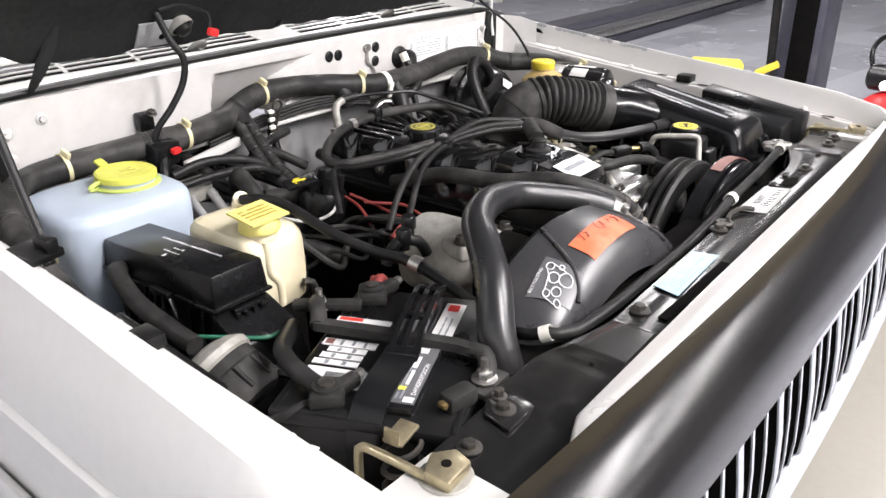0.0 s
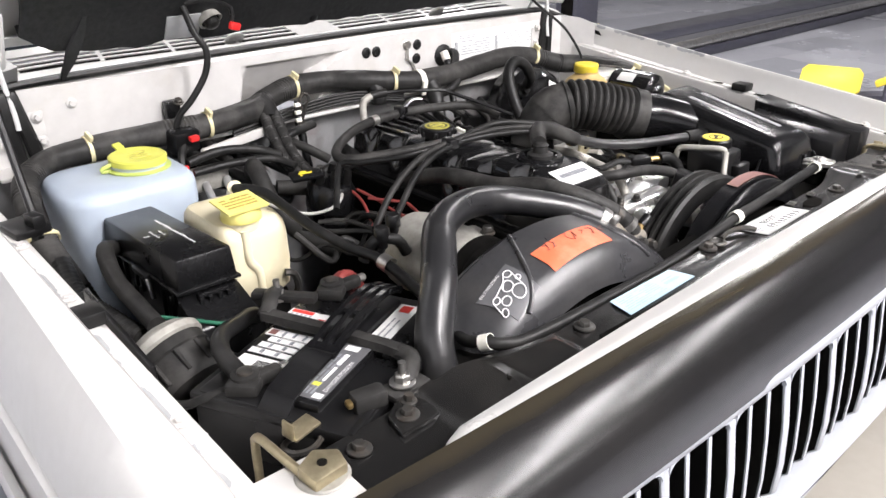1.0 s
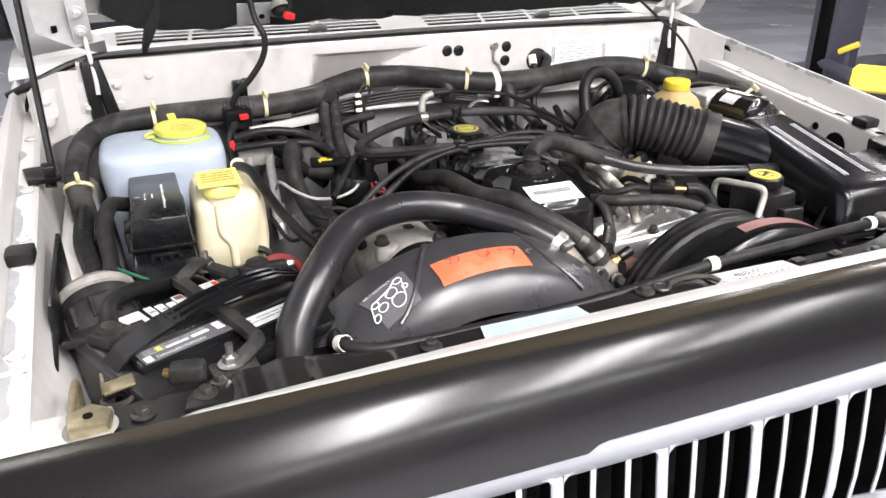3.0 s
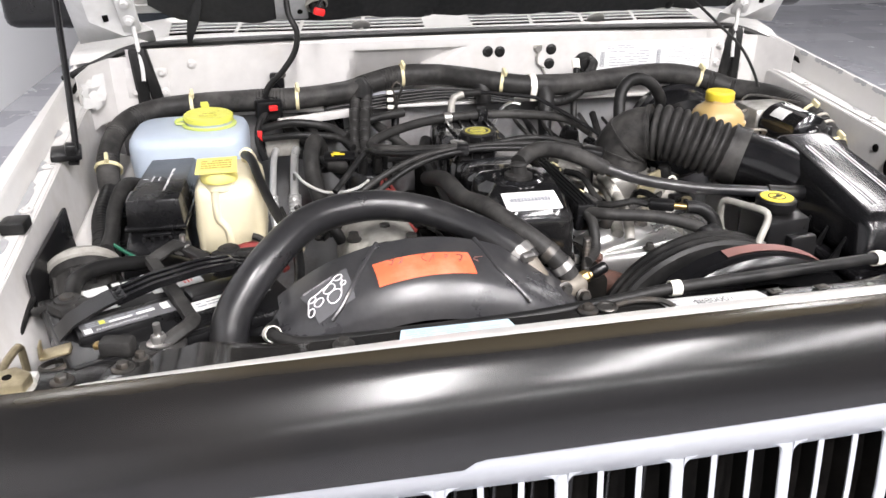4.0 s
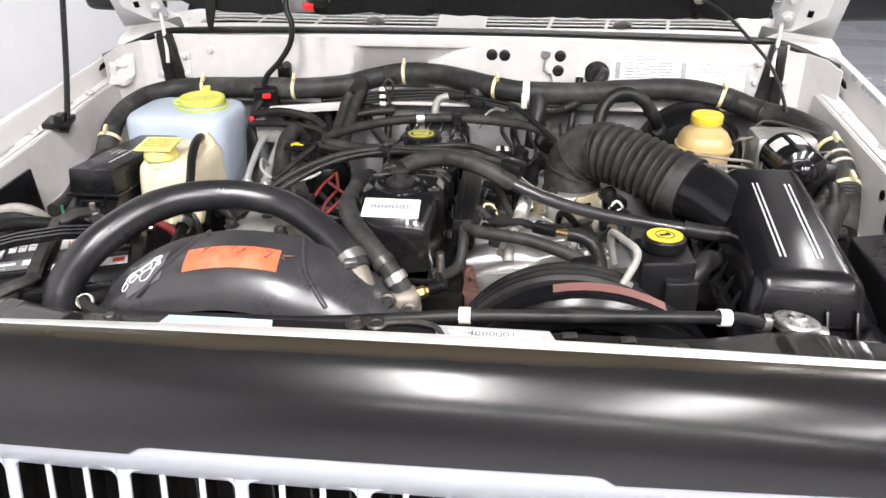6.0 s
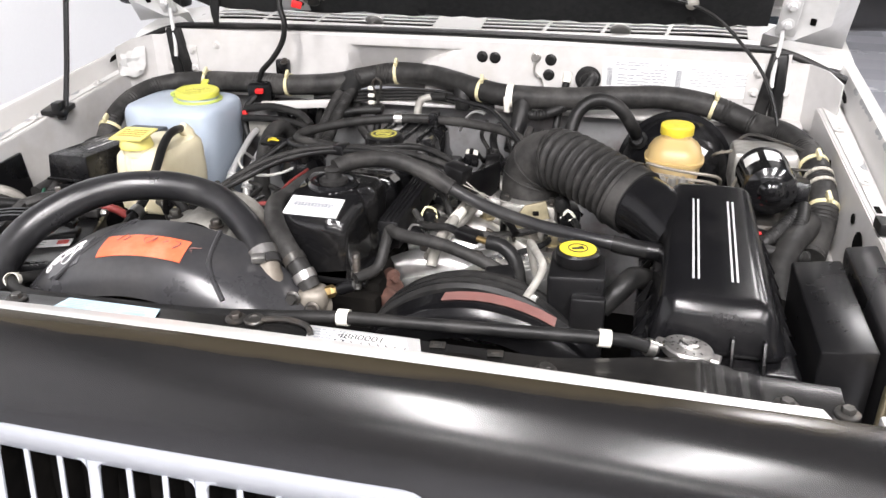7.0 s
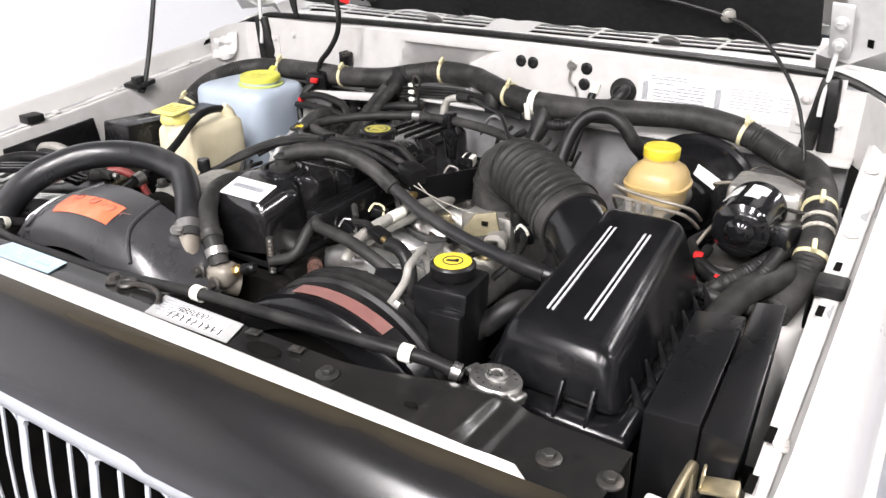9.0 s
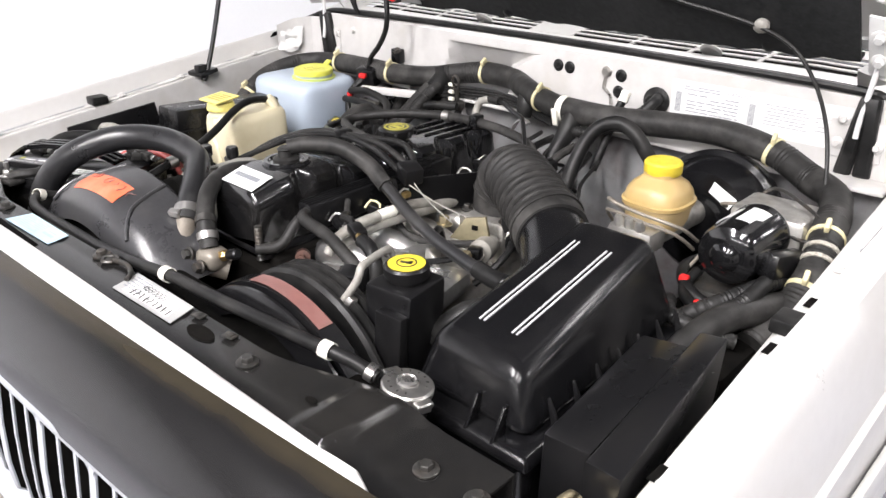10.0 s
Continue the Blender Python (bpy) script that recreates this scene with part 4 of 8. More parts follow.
for y0, y1 in ((0.52, 0.60), (0.62, 0.66), (0.70, 0.80), (0.83, 0.86)):
    cpb, cr, n_ = B(), random.Random(int(y0 * 100)), max(5, int((y1 - y0) / 0.004))
    rows = []
    for i in range(n_ + 1):
        y = y0 + (y1 - y0) * i / n_
        w = min(1.0, i / 4, (n_ - i) / 4)
        up = 0.0024 * max(0.0, min(1.0, (0.45 - y) / 0.3))
        d = 0.001 + (0.005 + cr.uniform(-0.002, 0.002)) * w
        rows.append([V(0.8076, y, zg(y) + 0.0537 + up), V(0.8052 - 0.0005, y, zg(y) + 0.0485 + up - d)])
    grid(cpb, rows)
    part("chipped_patch", thick(cpb, 0.0005), PEEL, fender[1], "grey primer where the lip has chipped")
# Grey patch for the shaded edge of the oval slot.
part("slot", box(B(), (-0.760, 0.081, zg(0.081) + 0.0036), (0.028, 0.010, 0.001), 0, (0, 0, 12)), HOODGREY, fender[-1])
# Near-black discs, the dark inside the openings put into colour.
part("panel_hole", lathe(B(), (0.7607, 0.44, 1.0), (-1, 0, 0), [(0.026, 0), (0.026, 0.002), (0.02, 0.003)], 20), CAVITY, car, "round black opening in the inner wing")
part("panel_hole", lathe(B(), (0.7620, 0.50, 1.025), (-1, 0, 0), [(0.008, 0), (0.008, 0.002), (0.006, 0.003)], 14), CAVITY, car)
part("panel_hole", lathe(B(), (0.7562, 0.70, 1.045), (-1, 0, 0), [(0.010, 0), (0.010, 0.002), (0.008, 0.003)], 14), CAVITY, car)

# open bonnet
HA = radians(57)
hy0, hz0 = 0.985, 1.225


def hood_pt(x, d, n=0.0):
    """A place on the bonnet: d up along its underside, n out from it towards the engine."""
    return V(x, hy0 - d * math.cos(HA) - n * math.sin(HA), hz0 + d * math.sin(HA) - n * math.cos(HA))


hood = thing("bonnet", (0, hy0, hz0), "open white bonnet with black insulation underneath", "bonnet")
sk = B()
grid(sk, [[hood_pt(x, d, -0.02) for x in (-0.80, -0.75, 0, 0.75, 0.80)] for d in (0.05, 0.07, 0.6, 1.06)])
part("skin", thick(sk, 0.004), WHITE, hood)
for s in S:
    fl = B()
    grid(fl, [[hood_pt(s * 0.805, d, -0.02), hood_pt(s * 0.795, d, 0.02), hood_pt(s * (0.755 - 0.06 * (d < 0.05)), d, 0.045 * (d > -0.01)), hood_pt(s * (0.68 - 0.04 * (d < 0.05)), d, 0.028)] for d in (-0.02, 0.02, 0.06, 0.2, 0.5, 1.05)])
    f = part("side_flange", thick(fl, 0.002), HOODGREY, hood, "grey painted inner edge of the bonnet")
    part("slot", hexa(B(), [hood_pt(s * 0.718, 0.055, 0.036), hood_pt(s * 0.728, 0.055, 0.039), hood_pt(s * 0.728, 0.07, 0.039), hood_pt(s * 0.718, 0.07, 0.036)],
                      [hood_pt(s * 0.718, 0.055, 0.039), hood_pt(s * 0.728, 0.055, 0.042), hood_pt(s * 0.728, 0.07, 0.042), hood_pt(s * 0.718, 0.07, 0.039)], 0), CAVITY, f)
    part("hinge_plate", hexa(B(), [hood_pt(s * 0.66, 0.03, 0.034), hood_pt(s * 0.695, 0.03, 0.04), hood_pt(s * 0.695, 0.14, 0.04), hood_pt(s * 0.66, 0.14, 0.034)],
                             [hood_pt(s * 0.66, 0.03, 0.040), hood_pt(s * 0.695, 0.03, 0.046), hood_pt(s * 0.695, 0.14, 0.046), hood_pt(s * 0.66, 0.14, 0.040)], 0.002), HOODGREY, f)
    for d in (0.06, 0.105):
        part("bolt", hexbolt(B(), hood_pt(s * 0.678, d, 0.043), tuple(hood_pt(0, 0, 1) - hood_pt(0, 0, 0)), 0.008, 0.008, 0.013), HOODGREY, f)
re = B()
grid(re, [[hood_pt(x, 0.052, -0.015), hood_pt(x, 0.052, 0.010), hood_pt(x, 0.075, 0.016)] for x in (-0.68, -0.3, 0, 0.3, 0.68)])
part("rear_edge", thick(re, 0.002), HOODGREY, hood)
ins = B()
rnd = random.Random(5)
n = 46
rows = []
for j, d in enumerate((0.046, 0.045, 0.08, 0.16, 0.3, 0.6, 1.0)):
    rows.append([hood_pt(-0.632 + 1.277 * i / n, d + (rnd.uniform(-0.004, 0.004) if j < 3 else 0) + (0.05 * max(0.0, 1 - i / 3.5) ** 2 if j < 4 else 0), (0.012 if j == 0 else 0.026) + rnd.uniform(-0.002, 0.002)) for i in range(n + 1)])
grid(ins, rows)
part("insulation", thick(ins, 0.006), INSUL, hood, "matted black fibre insulation with ragged edges")
fp = B()
loft(fp, [[hood_pt(x - w, d, n_), hood_pt(x + w, d, n_), hood_pt(x + w * 0.8, d, n_ + 0.005), hood_pt(x - w * 0.8, d, n_ + 0.005)] for x, w, d, n_ in ((-0.532, 0.005, 0.115, 0.028), (-0.540, 0.010, 0.085, 0.033), (-0.552, 0.013, 0.055, 0.039), (-0.560, 0.010, 0.030, 0.042), (-0.567, 0.007, 0.008, 0.041), (-0.571, 0.003, -0.012, 0.038))])
part("hanging_flap", fp, INSUL, hood)
for x in (-0.06, 0.5):
    part("clip", lathe(B(), hood_pt(x, 0.05, 0.03), tuple(hood_pt(0, 0, 1) - hood_pt(0, 0, 0)), [(0.011, 0), (0.012, 0.002), (0.008, 0.005), (0.002, 0.006)], 16), BLACK, hood)
nrm = tuple(hood_pt(0, 0, 1) - hood_pt(0, 0, 0))
hl = thing("bonnet_lamp", tuple(hood_pt(-0.34, 0.07, 0.04)), "small bonnet lamp with a steel reflector and red connector", "lamp")
part("bracket", hexa(B(), [hood_pt(-0.385, 0.042, 0.03), hood_pt(-0.318, 0.042, 0.03), hood_pt(-0.318, 0.095, 0.03), hood_pt(-0.385, 0.095, 0.03)],
                     [hood_pt(-0.385, 0.042, 0.034), hood_pt(-0.318, 0.042, 0.034), hood_pt(-0.318, 0.095, 0.034), hood_pt(-0.385, 0.095, 0.034)], 0.001), PEEL, hl)
part("bracket_hole", lathe(B(), hood_pt(-0.335, 0.062, 0.034), nrm, [(0.006, 0), (0.006, 0.001), (0.004, 0.0012)], 14), CAVITY, hl)
part("reflector", lathe(B(), (-0.305, 0.925, 1.292), (0.15, -0.45, -0.6), [(0.008, 0), (0.014, 0.005), (0.021, 0.016), (0.024, 0.028), (0.022, 0.028), (0.016, 0.016)], 24), ALU_DUSTY, hl, "dull cream lamp reflector")
part("bulb_holder", lathe(B(), (-0.302, 0.918, 1.282), (0.15, -0.45, -0.6), [(0.012, 0), (0.014, 0.01), (0.014, 0.024), (0.008, 0.028)], 14), RUBBER, hl)
part("connector", box(B(), (-0.298, 0.818, 1.271), (0.022, 0.012, 0.014), 0.003, (10, 15, 20)), RED, hl, "red plug")
part("lead", tube(B(), [(-0.30, 0.825, 1.277), (-0.29, 0.84, 1.30), (-0.32, 0.87, 1.315), (-0.36, 0.88, 1.31)], 0.004, 8), RUBBER, hl)

# prop strut
st = thing("prop_strut", (-0.757, 0.605, 1.055), "thin black prop strut standing on the wing gutter", "strut")
part("rod", tube(B(), [(-0.752, 0.594, 1.060), (-0.745, 0.592, 1.060), (-0.741, 0.598, 1.066), (-0.743, 0.634, 1.16), (-0.748, 0.686, 1.32), (-0.757, 0.778, 1.60)], 0.0058, 8, 0.006), BLACK, st)
fb = B()
box(fb, (-0.757, 0.600, zg(0.6) + 0.006), (0.05, 0.055, 0.012), 0.003, (5, 0, 12))
box(fb, (-0.745, 0.588, zg(0.6) + 0.016), (0.018, 0.028, 0.02), 0.003, (0, 0, 12))
part("foot", fb, BLACK, st)


# ---- radiator support ----
sup = thing("radiator_support", (0, 0.0, 0.56), "black pressed steel radiator support across the front", "radiator support")
sb = B()
sprof = [(-0.075, -0.02), (-0.074, -0.003), (-0.066, 0.0), (-0.034, 0.0), (-0.030, -0.0008), (-0.022, -0.0012), (-0.017, -0.0004), (-0.0075, 0.0), (-0.006, -0.0012), (-0.006, -0.06)]


def ramp(x, *steps):
    """Sum of soft steps (where, width, rise) along x."""
    r = 0.0
    for a, w, h in steps:
        k = min(1.0, max(0.0, (x - a) / w))
        r += h * k * k * (3 - 2 * k)
    return r


def sup_lo(x):
    """Stepped drop of the beam towards its ends."""
    return ramp(x, (0.522, 0.018, -0.005), (0.548, 0.018, -0.005), (0.576, 0.010, -0.002)) if x > 0 else ramp(-x, (0.480, 0.030, -0.008), (0.525, 0.030, -0.010))


def sup_rows():
    rows = []
    for i in range(301):
        x = -0.672 + 1.344 * i / 300
        up = ramp(x, (-0.462, 0.014, 0.009), (-0.372, 0.014, -0.009), (0.470, 0.018, 0.004), (0.520, 0.018, -0.004))
        back = ramp(abs(x), (0.34, 0.20, 0.042))
        rows.append([V(x, y + ybow(x) + back * (j > 2) * min(1.0, (j - 2) / 3), zsup(x) + z + (up if j in (2, 3, 4, 5) else up * 0.5 if j == 6 else 0) + sup_lo(x)) for j, (y, z) in enumerate(sprof)])
    return rows


grid(sb, sup_rows())
part("beam", thick(sb, 0.003), SUPPORT, sup)
part("lower_panel", box(B(), (0, 0.0, 0.74), (1.34, 0.03, 0.38), 0.004), CAVITY, sup)
for x, y in ((-0.32, -0.024), (-0.633, 0.008), (0.359, -0.036), (0.610, -0.018), (0.670, -0.016), (-0.02, -0.012)):
    part("bolt", hexbolt(B(), (x, y + ybow(x), zsup(x) + 0.0005 + sup_lo(x)), (0, 0, 1), 0.0075, 0.007, 0.013), DARKSTEEL, sup)
for x, y, sx, sy in ((0.267, -0.036, 0.05, 0.022), (-0.447, -0.033, 0.03, 0.009), (0.464, -0.033, 0.016, 0.009)):
    part("slot", lathe(B(), (x, y + ybow(x), zsup(x) - 0.0035), (0, 0, 1), [(0.5, 0), (0.5, 0.0055), (0.46, 0.0055)], 20), CAVITY, sup).data.transform(Matrix.Translation((x, y + ybow(x), 0)) @ Matrix.Diagonal((sx, sy, 1, 1)) @ Matrix.Translation((-x, -y - ybow(x), 0)))
part("end_bracket", prism(B(), [(-0.030, -0.014), (0.020, -0.020), (0.030, 0.000), (0.026, 0.024), (0.004, 0.030), (-0.018, 0.020)], 0.006, pose(-0.564, -0.010, 0.9935, 0, 0, 8), 0.002), SUPPORT, sup, "dusty black bracket plate")
part("bolt", hexbolt(B(), (-0.568, -0.006, 0.9990), (0, 0, 1), 0.0075, 0.007, 0.013), DARKSTEEL, sup)
part("bolt", hexbolt(B(), (-0.552, 0.012, 0.9985), (0, 0, 1), 0.006, 0.008, 0.009), DARKSTEEL, sup)
part("long_slot", box(B(), (-0.225, -0.066, zsup(-0.2) + 0.0008), (0.20, 0.014, 0.002), 0.0008), CAVITY, sup)
for x in (0.233, 0.300):
    fr = B()
    box(fr, (x, -0.009, zsup(x) + 0.003), (0.018, 0.012, 0.002), 0.0006, (0, 0, 8))
    box(fr, (x, -0.009, zsup(x) + 0.0045), (0.009, 0.007, 0.002), 0.0006, (0, 0, 8))
    part("clip_nut", fr, DARKSTEEL, sup)
ck = B()
lathe(ck, (0.005, -0.012, zsup(0) + 0.0005), (0, 0, 1), [(0.012, 0), (0.0135, 0.003), (0.012, 0.005), (0.008, 0.005), (0.007, 0.003)], 20)
tube(ck, [(0.015, -0.012, 1.025), (0.045, -0.008, 1.027), (0.075, -0.016, 1.027), (0.085, -0.028, 1.024)], 0.0038, 8)
solo("drain_tap", ck, DARKSTEEL, "small bent steel tap lever on the radiator support", "tap")

q = [(-0.260, -0.056, 1.0202), (-0.113, -0.050, 1.0206), (-0.122, -0.016, 1.0206), (-0.252, -0.018, 1.0202)]
sticker("emission_label", q, BLUEPAPER, "pale blue printed label on the radiator support", None,
        [("small_print", bars(q, lines(0.05, 0.62, 0.12, 0.9, 7, 1, 0.35)), INKBLUE), ("print_block", bars(q, [(0.68, 0.35, 0.9, 0.5), (0.7, 0.6, 0.88, 0.66)]), INKBLUE)])
q = [(0.086, -0.048, 1.0207), (0.224, -0.043, 1.0203), (0.210, -0.003, 1.0203), (0.072, -0.005, 1.0207)]
sq = [quad_at(q, u, v, 0.001) for u, v in ((0.12, 0.12), (0.9, 0.12), (0.88, 0.88), (0.12, 0.88))]
scr = B()
rnd = random.Random(3)
for v0, v1, u0, u1 in ((0.14, 0.42, 0.24, 0.86),):
    u = u0
    while u < u1:
        tube(scr, [tuple(quad_at(q, u + rnd.uniform(0, 0.03), v0 + (v1 - v0) * k / 3, 0.0020)) for k in range(4)], 0.00085, 5, 0.006)
        if rnd.random() < 0.6:
            tube(scr, [tuple(quad_at(q, u, v0 + (v1 - v0) * rnd.uniform(0.2, 0.8), 0.0020)), tuple(quad_at(q, u + 0.05, v0 + (v1 - v0) * rnd.uniform(0.2, 0.8), 0.0020))], 0.0006, 5, 0.006)
        u += 0.075
num = text_mesh("4880001", q, 0.26, 0.52, 0.0165)
tag_lines = bars(q, lines(0.06, 0.36, 0.25, 0.9, 5, 14, 0.35))
sticker("stock_tag", q, TAGPAPER, "white tag with handwriting inside a clear border", None, [("paper", slab(B(), sq, 0.0003, 0.0006), PAPER), ("handwriting", scr, INK), ("lettering", num, INK), ("small_print", tag_lines, INKGREY)])

# radiator, its cap and shrouds
rad = thing("radiator", (0, 0.06, 0.6), "black radiator with a pressed steel filler neck", "radiator")
part("core", box(B(), (-0.02, 0.065, 0.78), (1.06, 0.035, 0.36), 0.004), CAVITY, rad)
part("top_tank", box(B(), (0.0, 0.068, 0.950), (1.0, 0.05, 0.04), 0.006), CAVITY, rad)
part("filler_neck", lathe(B(), (0.508, 0.076, 0.955), (0.06, -0.08, 1), [(0.020, 0), (0.020, 0.038), (0.026, 0.042), (0.026, 0.048)], 24), CAVITY, rad, "black filler neck")
CAPM = Matrix.Translation((0.510, 0.073, 1.005)) @ Matrix.Rotation(radians(-5), 4, "X") @ Matrix.Rotation(radians(6), 4, "Y") @ Matrix.Rotation(radians(-12), 4, "Z")
cb_ = lathe(B(), (0, 0, 0), (0, 0, 1), [(0.0275, -0.002), (0.0290, -0.001), (0.0292, 0.006), (0.0272, 0.0085), (0.0150, 0.0108), (0.0128, 0.0106), (0.0118, 0.0134), (0.0085, 0.0146), (0.0068, 0.0132), (0.0005, 0.0132)], 40)
cb_.transform(CAPM)
cap = part("filler_cap", cb_, STEEL, rad, "flat round silver radiator cap with two ears")
for sx in (-1, 1):
    eb = box(B(), (sx * 0.0315, 0, 0.0015), (0.013, 0.021, 0.007), 0.0028, seg=3)
    box(eb, (sx * 0.0355, 0, -0.003), (0.004, 0.016, 0.007), 0.0015)
    eb.transform(CAPM)
    part("ear", eb, STEEL, cap)
pb = B()
for k in range(14):
    if k not in (3, 4, 10):
        box(pb, (0, 0.0212, 0.0099), (0.0014, 0.0030, 0.0006), 0, (0, 0, 0))
    pb.transform(Matrix.Rotation(2 * math.pi / 14, 4, "Z"))
pb.transform(CAPM)
part("stamped_print", pb, DARKSTEEL, cap)


def dome(bm, cx, cz, prof, a0, a1, n=40):
    rows = []
    for i in range(n + 1):
        a = radians(a0 + (a1 - a0) * i / n)
        rows.append([V(cx + math.sin(a) * r, y, cz + math.cos(a) * r) for y, r in prof])
    return grid(bm, rows)


shr = thing("fan_shroud", (-0.187, 0.1, 0.8), "domed black fan shroud with stickers", "fan shroud", "fan shrouds")
SX, SZ = -0.204, 0.765
part("shell", thick(dome(B(), SX, SZ, [(0.036, 0.235), (0.040, 0.255), (0.052, 0.276), (0.068, 0.287), (0.095, 0.294), (0.125, 0.298), (0.150, 0.299), (0.154, 0.294)], -58, 50), 0.003), SHROUD, shr)
part("rear_rim", thick(dome(B(), SX - 0.005, SZ, [(0.150, 0.292), (0.154, 0.294), (0.160, 0.292), (0.162, 0.25)], -50, 42), 0.003), BLACK, shr)
def dome_pt(x, y):
    r = 0.287 + 0.007 * (y - 0.068) / 0.027 if y < 0.095 else 0.294 + 0.005 * (y - 0.095) / 0.055
    if y < 0.068:
        r = 0.276 + 0.011 * (y - 0.052) / 0.016
    return V(x, y, SZ + math.sqrt(max(0, r * r - (x - SX) ** 2)) + 0.002)


def curved_card(name, corners, mt, label, parent, n=8, lift=0.0):
    """A label bent over the shroud: corners as (x, y) near-left, near-right, far-right, far-left."""
    a, b, c, d = [V(x, y, 0) for x, y in corners]
    bm = B()
    grid(bm, [[dome_pt(*(((a * (1 - u) + b * u) * (1 - v) + (d * (1 - u) + c * u) * v).to_2d())) + V(0, 0, lift) for u in (i / n for i in range(n + 1))] for v in (0, 0.25, 0.5, 0.75, 1)])
    return part(name, thick(bm, 0.0008), mt, parent, label)


for pts in ([(-0.128, 0.150), (-0.118, 0.110), (-0.108, 0.080), (-0.090, 0.060), (-0.074, 0.048)], [(-0.262, 0.150), (-0.285, 0.105), (-0.300, 0.075), (-0.316, 0.055), (-0.330, 0.046)]):
    rb = B()
    tube(rb, [tuple(dome_pt(x, y) - V(0, 0, 0.001)) for x, y in pts], 0.0034, 8, 0.006)
    part("ridge", rb, SHROUD, shr)
oc = [(-0.268, 0.059), (-0.142, 0.065), (-0.146, 0.106), (-0.273, 0.099)]
og = curved_card("warning_label", oc, ORANGE, "faded orange warning label with worn print", shr)


def dome_mark(bm, pts, r=0.0009):
    tube(bm, [tuple(dome_pt(x, y) + V(0, 0, 0.0012)) for x, y in pts], r, 5, 0.004)


pm = B()
rnd = random.Random(11)
for k in range(3):
    cx = -0.255 + 0.045 * k
    for j in range(4):
        x = cx + rnd.uniform(0, 0.03)
        dome_mark(pm, [(x, 0.082 + rnd.uniform(0, 0.008)), (x + rnd.uniform(-0.006, 0.008), 0.092 + rnd.uniform(-0.004, 0.004)), (x + rnd.uniform(-0.004, 0.010), 0.101 + rnd.uniform(-0.006, 0.003))], 0.0005)
tagged(part("worn_print", pm, PINK, og), kind="stuff")
bc = [(-0.346, 0.049), (-0.299, 0.057), (-0.306, 0.113), (-0.368, 0.104)]
bgc = curved_card("belt_label", bc, GREYPAPER, "grey belt routing label with white outlines", shr)
bm = B()


def circ(cx, cy, r):
    cx, cy = cx - 0.006, cy + 0.008
    dome_mark(bm, [(cx + r * math.cos(t), cy + r * math.sin(t)) for t in (i * math.pi / 6 for i in range(13))], 0.0008)


for cx, cy, r in ((-0.312, 0.090, 0.0055), (-0.324, 0.077, 0.0075), (-0.346, 0.074, 0.0045), (-0.338, 0.064, 0.006), (-0.318, 0.062, 0.009), (-0.348, 0.056, 0.004), (-0.306, 0.076, 0.0035)):
    circ(cx, cy, r)
dome_mark(bm, [(-0.357, 0.083), (-0.358, 0.066)], 0.0008)
dome_mark(bm, [(-0.324, 0.099), (-0.337, 0.086)], 0.0008)
dome_mark(bm, [(-0.313, 0.096), (-0.315, 0.072)], 0.0008)
dome_mark(bm, [(-0.350, 0.086), (-0.335, 0.091)], 0.0008)
part("belt_outline", bm, INKWHITE, bgc)
tq = [tuple(dome_pt(x, y) + V(0, 0, 0.0006)) for x, y in ((-0.363, 0.098), (-0.308, 0.106), (-0.309, 0.112), (-0.366, 0.104))]
part("lettering", text_mesh("BELT ROUTING", tq, 0.02, 0.15, 0.0062, 0.0014), INKWHITE, bgc)

sh2 = thing("electric_fan", (0.26, 0.1, 0.8), "round black auxiliary fan housing with a faded red label", "fan", "fan shrouds")
FX, FZ = 0.262, 0.838
part("shell", thick(dome(B(), FX, FZ, [(0.050, 0.16), (0.054, 0.186), (0.062, 0.195), (0.066, 0.195), (0.068, 0.187), (0.072, 0.186), (0.074, 0.197), (0.10, 0.1985), (0.104, 0.194), (0.106, 0.16)], -80, 80), 0.003), SATIN, sh2)
part("pulley", thick(dome(B(), FX - 0.02, FZ + 0.012, [(0.135, 0.14), (0.137, 0.17), (0.142, 0.175), (0.147, 0.175), (0.150, 0.164), (0.155, 0.164), (0.158, 0.175), (0.163, 0.175), (0.166, 0.164), (0.171, 0.164), (0.174, 0.175), (0.181, 0.175), (0.183, 0.14)], -80, 80), 0.003), RUBBER, sh2, "black grooved pulley")
lc = B()
grid(lc, [[V(FX + math.sin(radians(a)) * 0.1995, y, FZ + math.cos(radians(a)) * 0.1995) for y in (0.077, 0.098)] for a in (-14, -8, -2, 4, 10, 16, 22, 28)])
part("red_label", thick(lc, 0.0008), PINK, sh2, "faded red curved label")
part("hub", cyl(B(), (FX, 0.09, FZ), (FX, 0.16, FZ), 0.05, 20, 0.004), BLACK, sh2)

# ---- engine ----
eng = thing("engine", (-0.02, 0.5, 0.55), "straight-six engine with a glossy black valve cover", "engine")
# Block and head take the shade deep in the bay into their colour.
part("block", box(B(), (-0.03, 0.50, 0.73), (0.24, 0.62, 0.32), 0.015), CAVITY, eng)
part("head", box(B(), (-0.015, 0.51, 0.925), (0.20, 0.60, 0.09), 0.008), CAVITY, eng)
vc = B()
sec = []
VC = ((0.204, 0.052, 1.010), (0.206, 0.056, 1.045), (0.209, 0.057, 1.056), (0.214, 0.058, 1.0635), (0.235, 0.060, 1.069), (0.258, 0.062, 1.0755), (0.28, 0.064, 1.079), (0.295, 0.066, 1.080), (0.36, 0.066, 1.080), (0.39, 0.068, 1.066), (0.44, 0.068, 1.060), (0.60, 0.068, 1.058), (0.76, 0.068, 1.056), (0.78, 0.064, 1.05), (0.79, 0.058, 1.03))
ys = [v[0] for v in VC]
